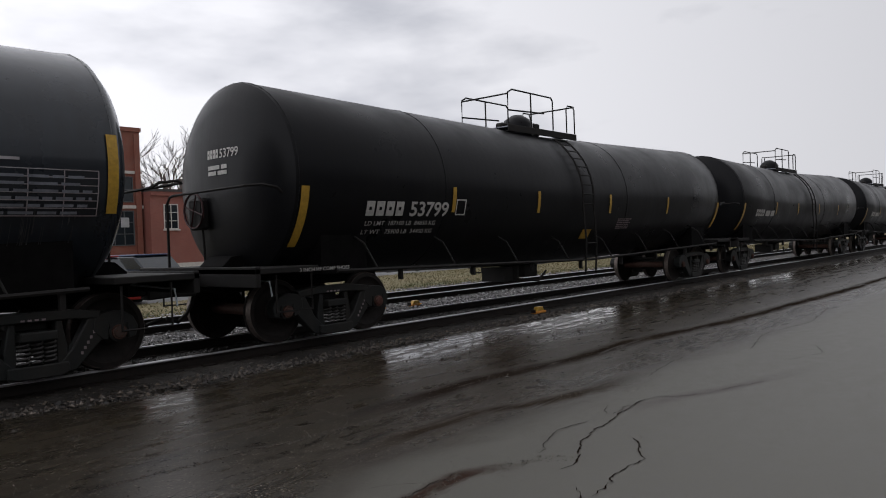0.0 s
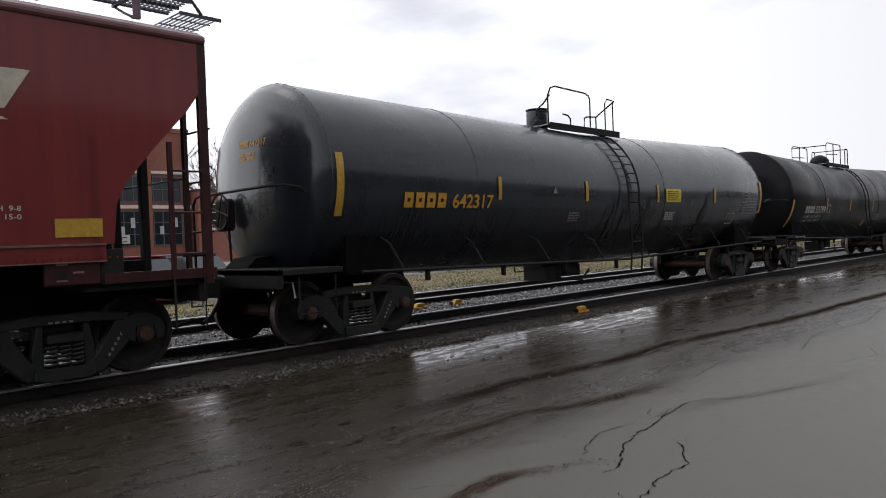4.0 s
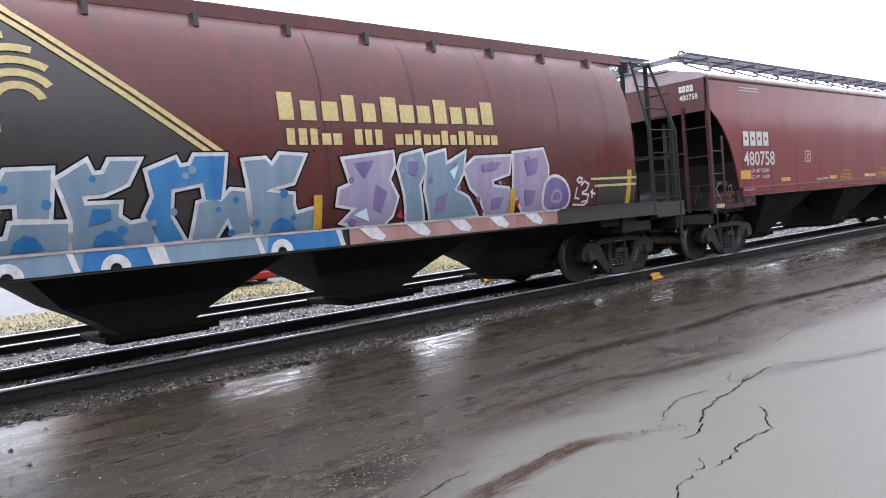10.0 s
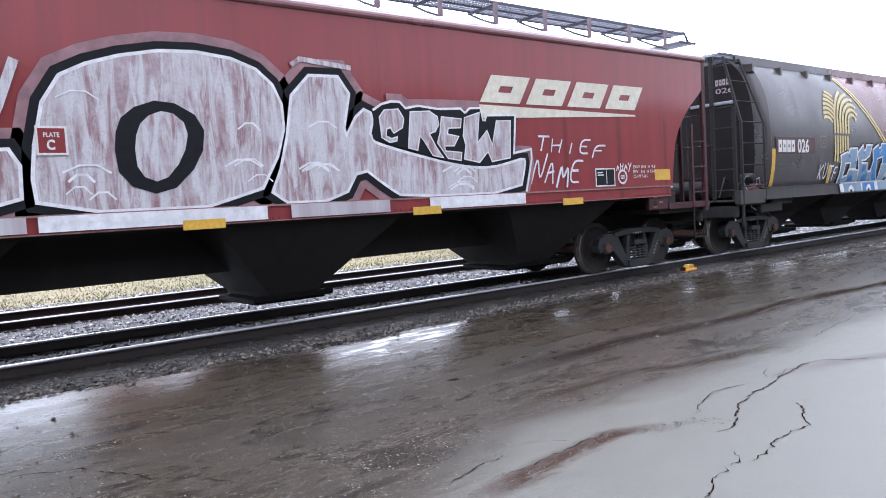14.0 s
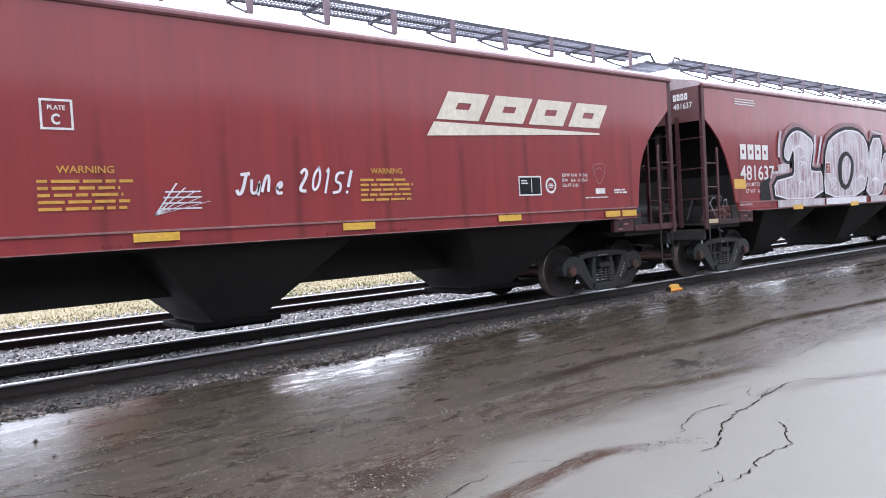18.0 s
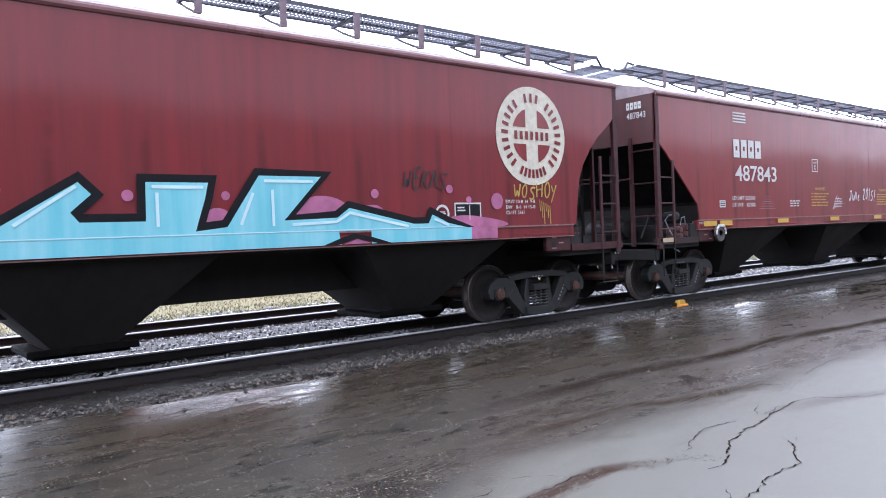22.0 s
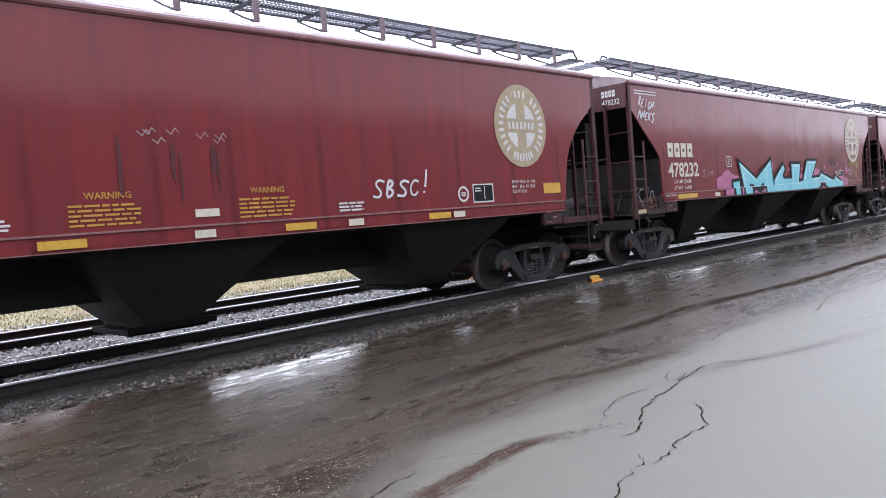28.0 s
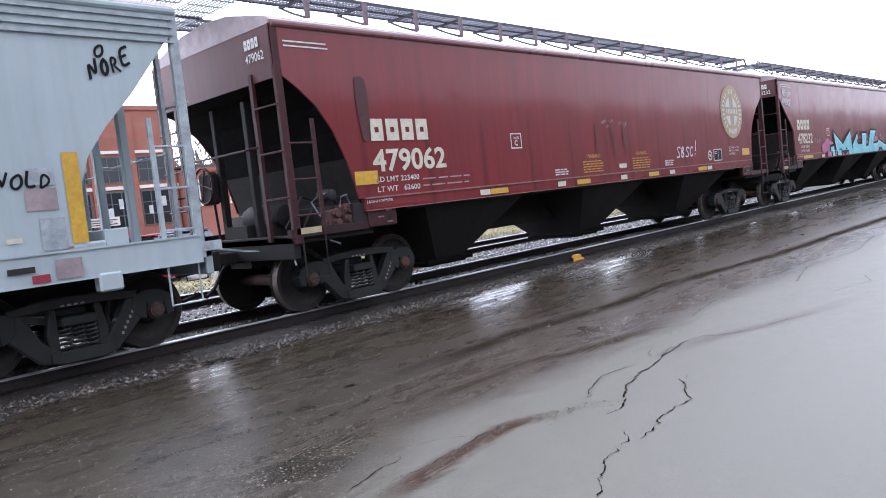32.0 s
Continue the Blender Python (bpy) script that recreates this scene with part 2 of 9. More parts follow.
M = {
    "red": painted("hopper_red", (0.222, 0.036, 0.036), (0.120, 0.029, 0.030), 0.38, 0.55, fade=(0.185, 0.038, 0.039), spec=0.12, coat=0.6, seams=1.31),
    "red_old": painted("hopper_red_old", (0.195, 0.028, 0.031), (0.095, 0.022, 0.024), 0.38, 0.65, fade=(0.148, 0.030, 0.033), spec=0.12, coat=0.6, seams=1.31),
    # end sheets, fittings and rear end sills: darker reds than the side sheets
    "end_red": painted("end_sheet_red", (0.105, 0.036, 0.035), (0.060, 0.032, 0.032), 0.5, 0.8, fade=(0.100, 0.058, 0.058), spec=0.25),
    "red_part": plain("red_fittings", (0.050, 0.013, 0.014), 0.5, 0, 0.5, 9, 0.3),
    "sill_brown": plain("dark_sill_red", (0.030, 0.013, 0.013), 0.55, 0, 0.5, 9, 0.3),
    "valve": plain("valve_brown", (0.105, 0.048, 0.044), 0.6, 0, 0.55, 16, 0.3),
    # pale pink roof: the wet sheet's sky reflection is partly in the colour
    "roof": plain("roof_steel", (0.34, 0.27, 0.28), 0.5, 0.0, 0.4, 4),
    "black": painted("under_black", (0.017, 0.0165, 0.016), (0.030, 0.026, 0.024), 0.65, 0.5, spec=0.2),
    "tank_black": painted("tank_black", (0.0095, 0.0098, 0.0115), (0.012, 0.0115, 0.0115), 0.34, 0.5, spec=0.14),
    "tank_blue": painted("tank_charcoal", (0.019, 0.0245, 0.033), (0.009, 0.0105, 0.013), 0.30, 0.7, fade=(0.026, 0.031, 0.040), spec=0.4, coat=0.5),
    "grey_car": painted("hopper_grey", (0.36, 0.42, 0.44), (0.24, 0.27, 0.28), 0.45, 0.4, fade=(0.42, 0.47, 0.49)),
    "grey_part": plain("grey_fittings", (0.36, 0.40, 0.42), 0.5, 0, 0.4, 9),
    "frame": painted("truck_cast_steel", (0.020, 0.0225, 0.0225), (0.036, 0.032, 0.028), 0.5, 0.6, spec=0.25),
    "spring": plain("spring_steel", (0.075, 0.072, 0.070), 0.45, 0.3, 0.3, 30),
    "wheel": plain("wheel_steel", (0.024, 0.019, 0.017), 0.65, 0.0, 0.5, 12, 0.3),
    "tread": plain("wheel_rim", (0.21, 0.17, 0.15), 0.45, 0.5, 0.4, 20),
    "rust": plain("rust_cap", (0.09, 0.04, 0.028), 0.75, 0, 0.5, 30),
    "grating": plain("grating_steel", (0.27, 0.28, 0.32), 0.5, 0.3, 0.4, 12),
    "grating_dark": plain("walkway_frame", (0.085, 0.085, 0.105), 0.55, 0.2, 0.4, 12),
    "white": plain("stencil_white", (0.62, 0.60, 0.57), 0.55, 0, 0.25, 25),
    "cream": plain("emblem_cream", (0.60, 0.55, 0.44), 0.5, 0, 0.22, 12),
    "yellow": plain("reflector_yellow", (0.58, 0.345, 0.045), 0.35, 0, 0.25, 20),
    "placard": plain("placard_yellow", (0.80, 0.62, 0.05), 0.45, 0, 0.15, 8),
    "warning": plain("warning_yellow", (0.50, 0.26, 0.035), 0.55, 0, 0.3, 14),
    "gold": plain("emblem_gold", (0.62, 0.50, 0.22), 0.5, 0, 0.3, 20),
    "ink": plain("graffiti_black", (0.010, 0.010, 0.012), 0.55, 0, 0.3, 12, 0.15),
    "teal": painted("graffiti_teal", (0.16, 0.50, 0.57), (0.34, 0.62, 0.66), 0.5, 0.9, fade=(0.12, 0.42, 0.50)),
    "pale": painted("graffiti_pale", (0.62, 0.76, 0.78), (0.40, 0.62, 0.66), 0.5, 0.8),
    "old_gold": plain("graffiti_gold", (0.46, 0.31, 0.06), 0.6, 0, 0.4, 12),
    "pink": plain("graffiti_pink", (0.42, 0.13, 0.25), 0.5, 0, 0.35, 6),
    "silver": painted("graffiti_silver", (0.44, 0.42, 0.43), (0.24, 0.17, 0.18), 0.45, 1.0, fade=(0.34, 0.31, 0.32)),
    "brushed": brushed("graffiti_brushed", (0.47, 0.455, 0.465), (0.22, 0.125, 0.135)),
    "spray": plain("spray_white", (0.66, 0.65, 0.66), 0.55, 0, 0.3, 8),
    "lilac": painted("graffiti_lilac", (0.29, 0.25, 0.38), (0.40, 0.37, 0.48), 0.5, 0.8, fade=(0.36, 0.20, 0.27)),
    "haze": plain("overspray_pink", (0.26, 0.14, 0.15), 0.55, 0, 0.4, 5),
    "azure": painted("graffiti_azure", (0.020, 0.125, 0.34), (0.07, 0.25, 0.45), 0.5, 0.6),
    "slate": painted("graffiti_slate", (0.15, 0.22, 0.30), (0.24, 0.32, 0.39), 0.5, 0.8),
    "violet": painted("graffiti_violet", (0.13, 0.10, 0.25), (0.26, 0.20, 0.34), 0.5, 0.8),
    "sill_red": painted("sill_rust_red", (0.30, 0.12, 0.10), (0.42, 0.30, 0.28), 0.5, 0.7),
    "seam": plain("seam_shadow", (0.045, 0.018, 0.015), 0.5, 0, 0.4, 6),
    "drip": plain("dark_red_stain", (0.085, 0.014, 0.016), 0.5, 0, 0.4, 8),
    "mauve": plain("graffiti_mauve", (0.30, 0.03, 0.05), 0.5, 0, 0.4, 8),
    "rail": plain("rail_steel", (0.018, 0.013, 0.011), 0.6, 0.0, 0.4, 14, 0.3),
    "railhead": plain("rail_head", (0.60, 0.60, 0.61), 0.36, 1.0, 0.2, 8),
    "tie": plain("tie_timber", (0.035, 0.028, 0.023), 0.8, 0, 0.5, 11, relief=0.01),
    "patch": plain("faded_patch", (0.035, 0.014, 0.014), 0.5, 0, 0.4, 6),
    # light caught by flange edges, put into a pale pink; small marks share it
    "worn": plain("lit_edge_and_marks", (0.26, 0.13, 0.12), 0.5, 0, 0.5, 6),
    "tan": plain("emblem_tan", (0.40, 0.32, 0.20), 0.55, 0, 0.25, 10),
    # the car's red, made paler to hold the sky's reflection along the chord
    "chord": painted("top_chord_sheen", (0.20, 0.085, 0.088), (0.13, 0.05, 0.052), 0.3, 0.5, spec=0.5),
    # dark bulkhead, its colour lowered to carry the shade behind the posts
    "bulkhead": plain("bulkhead_shaded", (0.014, 0.012, 0.0115), 0.7, 0, 0.4, 5, 0.2),
    "bracket": plain("bracket_mauve", (0.21, 0.15, 0.17), 0.55, 0, 0.4, 9),
    "cap_red": plain("cap_red", (0.12, 0.038, 0.026), 0.6, 0, 0.5, 40),
    "cap_brown": plain("cap_brown", (0.075, 0.042, 0.032), 0.6, 0, 0.5, 40),
    # black with the shade of recesses and undersides put into the colour
    "shaded_black": plain("shaded_black", (0.008, 0.0075, 0.0075), 0.75, 0, 0.5, 5, 0.05),
    "maroon": plain("faded_maroon", (0.062, 0.016, 0.015), 0.5, 0, 0.35, 4),
    "dim_print": plain("dim_print", (0.12, 0.115, 0.11), 0.6, 0, 0.4, 20),
    "dim_gold": plain("dim_gold", (0.24, 0.20, 0.12), 0.6, 0, 0.35, 20),
    "marker": plain("marker_orange", (0.75, 0.30, 0.03), 0.5, 0, 0.3, 20),
}

# ---- mesh helpers ----
def quad_box(bm, x0, x1, y0, y1, z0, z1):
    v = [bm.verts.new((x, y, z)) for x in (x0, x1) for y in (y0, y1) for z in (z0, z1)]
    for f in ((0, 1, 3, 2), (4, 6, 7, 5), (0, 4, 5, 1), (2, 3, 7, 6), (0, 2, 6, 4), (1, 5, 7, 3)):
        bm.faces.new([v[i] for i in f])
    return v


def box(*boxes):
    bm = bmesh.new()
    for b in boxes:
        quad_box(bm, *b)
    return bm


def bevelled(bm, width=0.01):
    bmesh.ops.bevel(bm, geom=bm.edges[:], offset=width, segments=1, affect="EDGES")
    return bm


def prism(bm, pts, y0, y1):
    """An outline in x and z, given depth along y."""
    a = [bm.verts.new((x, y0, z)) for x, z in pts]
    b = [bm.verts.new((x, y1, z)) for x, z in pts]
    bm.faces.new(a), bm.faces.new(b[::-1])
    for i in range(len(pts)):
        j = (i + 1) % len(pts)
        bm.faces.new((a[j], a[i], b[i], b[j]))
    return bm


def tube(bm, pts, r=0.02, seg=6):
    """A bent round bar through the points."""
    pts = [Vector(p) for p in pts]
    rings = []
    for i, p in enumerate(pts):
        d = ((pts[i] - pts[i - 1]).normalized() if i else Vector()) + ((pts[i + 1] - p).normalized() if i < len(pts) - 1 else Vector())
        d.normalize()
        up = Vector((0, 0, 1)) if abs(d.z) < 0.9 else Vector((1, 0, 0))
        u = d.cross(up).normalized()
        w = d.cross(u)
        rings.append([bm.verts.new(p + r * (math.cos(a) * u + math.sin(a) * w)) for a in np.linspace(0, 2 * math.pi, seg, False)])
    for a, b in zip(rings, rings[1:]):
        for i in range(seg):
            j = (i + 1) % seg
            bm.faces.new((a[i], a[j], b[j], b[i]))
    bm.faces.new(rings[0][::-1]), bm.faces.new(rings[-1])
    return bm


def lathe(bm, prof, seg=28, centre=(0, 0, 0)):
    """A profile of (radius, y) turned round the y axis."""
    c = Vector(centre)
    rings = []
    for r, y in prof:
        rings.append([bm.verts.new(c + Vector((r * math.cos(a), y, r * math.sin(a)))) for a in np.linspace(0, 2 * math.pi, seg, False)])
    for a, b in zip(rings, rings[1:]):
        for i in range(seg):
            j = (i + 1) % seg
            bm.faces.new((a[i], a[j], b[j], b[i]))
    bm.faces.new(rings[0][::-1]), bm.faces.new(rings[-1])
    return bm


def smooth_mesh(me, angle=35):
    for p in me.polygons:
        p.use_smooth = True
    me.set_sharp_from_angle(angle=radians(angle))
    return me


def mesh_of(name, bm, mat, smooth=False):
    bmesh.ops.recalc_face_normals(bm, faces=bm.faces[:])
    me = bpy.data.meshes.new(name)
    bm.to_mesh(me)
    bm.free()
    for m in mat if isinstance(mat, (list, tuple)) else [mat]:
        me.materials.append(m)
    return smooth_mesh(me) if smooth else me


def put(name, me, parent, m=None, label=""):
    ob = new(name, me)
    ob.parent = parent
    if m is not None:
        ob.matrix_basis = m
    return tagged(ob, label)


def part(name, bm, mat, parent, label="", smooth=False):
    return put(name, mesh_of(name, bm, mat, smooth), parent, None, label)


# ---- ground, pavement, ballast, track ----
def wet_asphalt():
    """Worn wet asphalt: a smooth grey apron, dark streaks along its edge, gritty brown ground and a water film by the track."""
    m, nt, b = material("wet_asphalt", 0.3)
    vec = mapped(nt)
    sep = nt.nodes.new("ShaderNodeSeparateXYZ")
    nt.links.new(vec, sep.inputs[0])
    X, Y = sep.outputs["X"], sep.outputs["Y"]

    def maths(op, a, c=0.0, e=None):
        q = nt.nodes.new("ShaderNodeMath")
        q.operation = op
        for i, v in enumerate((a, c) if e is None else (a, c, e)):
            if isinstance(v, (int, float)):
                q.inputs[i].default_value = v
            else:
                nt.links.new(v, q.inputs[i])
        return q.outputs[0]

    def mul(*v):
        out = v[0]
        for k in v[1:]:
            out = maths("MULTIPLY", out, k)
        return out

    def line(stops):
        """y of a line that wanders with x, from stops (x, y)."""
        r = ramp(nt, maths("DIVIDE", X, 20.0), [(x / 20, (y / 10,) * 3) for x, y in stops])
        return maths("MULTIPLY", r, 10.0)

    def step(v, lo, hi):
        q = nt.nodes.new("ShaderNodeMapRange")
        q.interpolation_type = "SMOOTHSTEP"
        q.inputs["From Min"].default_value, q.inputs["From Max"].default_value = lo, hi
        nt.links.new(v, q.inputs["Value"])
        return q.outputs["Result"]

    def tone(n, lo, hi, p=0.32, q=0.68):
        return ramp(nt, n, [(p, lo), (q, hi)])

    def cells(scale):
        v = nt.nodes.new("ShaderNodeTexVoronoi")
        v.inputs["Scale"].default_value = scale
        nt.links.new(vec, v.inputs["Vector"])
        sp = nt.nodes.new("ShaderNodeSeparateColor")
        nt.links.new(v.outputs["Color"], sp.inputs[0])
        return v.outputs["Distance"], sp.outputs[0], sp.outputs[1]
    n_fine, n_mid = noise_tex(nt, vec, 95.0, 3, 0.7), noise_tex(nt, vec, 6.0, 8, 0.7)
    n_patch = noise_tex(nt, mapped(nt, (0.6, 0.9, 1)), 0.8, 7, 0.68)
    n_long = noise_tex(nt, mapped(nt, (0.30, 1.3, 1.0), (0, 0, radians(-2))), 1.3, 7, 0.66, 0.4)
    n_wisp = noise_tex(nt, mapped(nt, (0.35, 2.6, 1.0), (0, 0, radians(-3))), 1.6, 9, 0.70, 0.6)
    n_dirt = noise_tex(nt, mapped(nt, (0.5, 1.5, 1)), 2.6, 11, 0.78, 0.6)
    wander, ragged = maths("SUBTRACT", n_long, 0.5), maths("SUBTRACT", n_patch, 0.5)
    torn = maths("SUBTRACT", n_dirt, 0.5)
    left = step(X, 3.4, 1.4)

    # the apron's edge, and the gritty ground beyond it
    d_edge = maths("SUBTRACT", Y, line([(0.0, 2.6), (1.6, 2.75), (2.7, 3.30), (3.4, 3.55), (5.2, 3.45), (7.6, 3.50), (11.0, 3.35), (19.9, 3.2)]))
    d_edge = maths("ADD", d_edge, maths("ADD", mul(ragged, 0.5), mul(torn, 0.7)))
    warm = step(d_edge, -0.28, 0.42)
    c = mixed(nt, warm, tone(n_mid, (0.089, 0.085, 0.071), (0.112, 0.108, 0.090)), tone(n_dirt, (0.011, 0.009, 0.0065), (0.074, 0.062, 0.045), 0.40, 0.62))
    # streaks that run with the track, from the apron's edge outwards
    d_b = maths("ADD", maths("SUBTRACT", Y, line([(0.0, 3.6), (2.6, 3.85), (4.1, 4.02), (5.1, 4.03), (5.6, 3.80), (6.6, 3.64), (9.0, 3.72), (19.9, 3.5)])), maths("ADD", mul(torn, 0.30), mul(wander, 0.2)))
    streak_b = mul(maths("SUBTRACT", 1.0, step(maths("ABSOLUTE", d_b), 0.03, 0.20)), step(X, 3.0, 4.4), step(X, 8.0, 6.2), step(n_wisp, 0.36, 0.50))
    c = mixed(nt, mul(streak_b, 0.45), c, (0.024, 0.014, 0.010))
    d_a = maths("ADD", maths("SUBTRACT", Y, line([(0.0, 4.7), (3.0, 4.75), (4.6, 4.84), (6.3, 4.92), (7.9, 4.76), (9.6, 4.80), (12.3, 4.45), (19.9, 4.2)])), maths("ADD", mul(torn, 0.34), mul(wander, 0.25)))
    streak_a = mul(maths("SUBTRACT", 1.0, step(maths("ABSOLUTE", d_a), 0.05, 0.26)), step(X, 3.6, 5.6), step(n_wisp, 0.28, 0.44))
    c = mixed(nt, mul(streak_a, 0.92), c, (0.013, 0.008, 0.006))
    # darker soaked ground towards the track, blotched
    d_dark = maths("ADD", maths("SUBTRACT", Y, line([(0.0, 6.1), (2.5, 6.0), (4.5, 5.7), (6.0, 5.3), (8.0, 4.9), (12.0, 4.5), (19.9, 4.3)])), maths("ADD", mul(ragged, 1.6), mul(torn, 0.8)))
    soaked = step(d_dark, -0.25, 0.45)
    c = mixed(nt, mul(soaked, 0.8), c, tone(n_wisp, (0.012, 0.009, 0.006), (0.046, 0.036, 0.022), 0.34, 0.62))
    # reddish smear of mud across the apron
    d_c = maths("ADD", maths("SUBTRACT", Y, line([(0.0, 2.8), (2.5, 2.93), (3.1, 3.0), (3.7, 3.06), (4.05, 2.92), (4.4, 2.75), (6.0, 2.7), (19.9, 2.7)])), mul(torn, 0.28))
    smear = mul(maths("SUBTRACT", 1.0, step(maths("ABSOLUTE", d_c), 0.03, 0.13)), step(X, 2.2, 2.8), step(X, 4.2, 3.7))
    c = mixed(nt, mul(smear, step(n_dirt, 0.32, 0.50), 0.9), c, (0.040, 0.021, 0.016))
    # faint brown stain that runs on from the long crack
    d_s = maths("ADD", maths("SUBTRACT", Y, line([(0.0, 3.3), (5.6, 3.05), (6.5, 2.86), (7.2, 2.58), (7.8, 2.42), (9.5, 2.1), (19.9, 0.5)])), mul(torn, 0.22))
    stain = mul(maths("SUBTRACT", 1.0, step(maths("ABSOLUTE", d_s), 0.02, 0.16)), step(X, 5.4, 6.4), step(X, 9.0, 7.4))
    c = mixed(nt, mul(stain, 0.7), c, (0.050, 0.038, 0.032))
    # tyre grime in the gritty part
    grime = mul(step(n_dirt, 0.50, 0.60), maths("MAXIMUM", mul(warm, 0.75), mul(left, 0.8)))
    c = mixed(nt, grime, c, (0.020, 0.015, 0.011))
    # aggregate: dark pits and pale grains, thick in the gritty part and sparse on the apron
    gritty = maths("MAXIMUM", mul(warm, maths("SUBTRACT", 1.0, mul(soaked, 0.6))), mul(left, 0.9))
    gritty = maths("MAXIMUM", gritty, 0.10)
    d1, r1, q1 = cells(58.0)
    grain = mul(step(d1, 0.46, 0.30), step(r1, 0.87, 0.90), gritty, step(n_patch, 0.36, 0.52))
    c = mixed(nt, mul(grain, 0.9), c, ramp(nt, q1, [(0.0, (0.12, 0.09, 0.06)), (1.0, (0.34, 0.31, 0.26))]))
    pit = mul(step(d1, 0.5, 0.35), step(r1, 0.30, 0.26), gritty)
    c = mixed(nt, mul(pit, 0.8), c, (0.014, 0.010, 0.008))
    c = mixed(nt, mul(ramp(nt, n_fine, [(0.56, (0, 0, 0)), (0.68, (1, 1, 1))]), maths("MULTIPLY_ADD", gritty, 0.36, 0.08)), c, (0.15, 0.135, 0.110))
    c = mixed(nt, mul(ramp(nt, n_fine, [(0.32, (1, 1, 1)), (0.44, (0, 0, 0))]), maths("MULTIPLY_ADD", gritty, 0.5, 0.10)), c, (0.018, 0.014, 0.010))
    n_spot = noise_tex(nt, mapped(nt, (0.8, 1.4, 1)), 9.0, 6, 0.72, 0.3)
    broken = mul(step(n_spot, 0.60, 0.66), gritty, step(n_patch, 0.40, 0.56))
    c = mixed(nt, mul(broken, 0.85), c, (0.010, 0.0075, 0.006))
    scuffed = mul(step(n_spot, 0.36, 0.31), gritty, step(n_dirt, 0.44, 0.56))
    c = mixed(nt, mul(scuffed, 0.6), c, (0.15, 0.125, 0.10))
    nt.links.new(c, b.inputs["Base Color"])

    # water: a thin film towards the track, ragged puddles with islands in them
    n_rag = noise_tex(nt, mapped(nt, (0.7, 1.3, 1)), 1.9, 9, 0.70, 0.3)
    near_track = step(maths("ADD", Y, maths("MULTIPLY_ADD", n_rag, 1.2, -0.6)), 6.25, 6.6)
    film = step(maths("ADD", Y, mul(ragged, 2.4)), 3.9, 5.6)
    puddle = mul(step(n_rag, 0.57, 0.61), step(Y, 4.2, 5.2), step(X, 1.4, 3.2))
    puddle = maths("MAXIMUM", puddle, mul(near_track, step(X, 2.0, 3.4), step(n_rag, 0.45, 0.50)))
    n_isle = noise_tex(nt, mapped(nt, (0.9, 4.6, 1.0), (0, 0, radians(-3))), 1.9, 9, 0.72, 0.5)
    puddle = mul(puddle, step(n_isle, 0.52, 0.46))
    rough = mixed(nt, film, tone(n_mid, (0.38,) * 3, (0.48,) * 3), tone(n_wisp, (0.20,) * 3, (0.36,) * 3))
    rough = mixed(nt, mul(gritty, maths("SUBTRACT", 1.0, film)), rough, tone(n_dirt, (0.16,) * 3, (0.36,) * 3))
    n_thin = noise_tex(nt, mapped(nt, (0.5, 9.0, 1.0), (0, 0, radians(-2))), 1.5, 5, 0.6, 0.3)
    rough = mixed(nt, puddle, rough, ramp(nt, n_thin, [(0.40, (0.05,) * 3), (0.62, (0.13,) * 3)]))
    rough = mixed(nt, mul(maths("MAXIMUM", streak_a, streak_b), maths("SUBTRACT", 1.0, puddle)), rough, (0.55,) * 3)
    nt.links.new(rough, b.inputs["Roughness"])
    gloss = mixed(nt, warm, (0.22,) * 3, tone(n_wisp, (0.14,) * 3, (0.34,) * 3))
    gloss = mixed(nt, mul(step(X, 3.0, 1.0), 0.6), gloss, (0.05,) * 3)
    gloss = mixed(nt, puddle, gloss, (0.42,) * 3)
    gloss = mixed(nt, maths("MAXIMUM", maths("MAXIMUM", streak_a, streak_b), smear), gloss, (0.0,) * 3)
    nt.links.new(gloss, b.inputs["Specular IOR Level"])
    ripple = noise_tex(nt, mapped(nt, (3.0, 16.0, 1)), 1.0, 4, 0.6)
    flat = mixed(nt, gritty, (0.5, 0.5, 0.5), mixed(nt, 0.5, n_fine, maths("SUBTRACT", 1.0, d1)))
    rel = mixed(nt, 0.25, flat, n_fine)
    rel = mixed(nt, mul(film, 0.85), rel, (0.5, 0.5, 0.5))
    rel = mixed(nt, puddle, rel, maths("MULTIPLY_ADD", ripple, 0.22, 0.39))
    bump(nt, b, mixed(nt, mul(gritty, 0.35), rel, n_spot), 0.5, 0.007)
    return m


def ballast_mat(name, lo, hi, rough=0.65):
    m, nt, b = material(name, rough)
    geo = nt.nodes.new("ShaderNodeNewGeometry")
    vec = mapped(nt)
    c = ramp(nt, geo.outputs["Random Per Island"], [(0.0, lo), (0.45, tuple(0.8 * a + 0.2 * b_ for a, b_ in zip(lo, hi))), (0.75, tuple((a + b_) / 2 for a, b_ in zip(lo, hi))), (1.0, hi)])
    c = mixed(nt, ramp(nt, noise_tex(nt, vec, 30, 4), [(0.4, (0, 0, 0)), (0.7, (0.5,) * 3)]), c, lo)
    nt.links.new(c, b.inputs["Base Color"])
    return m


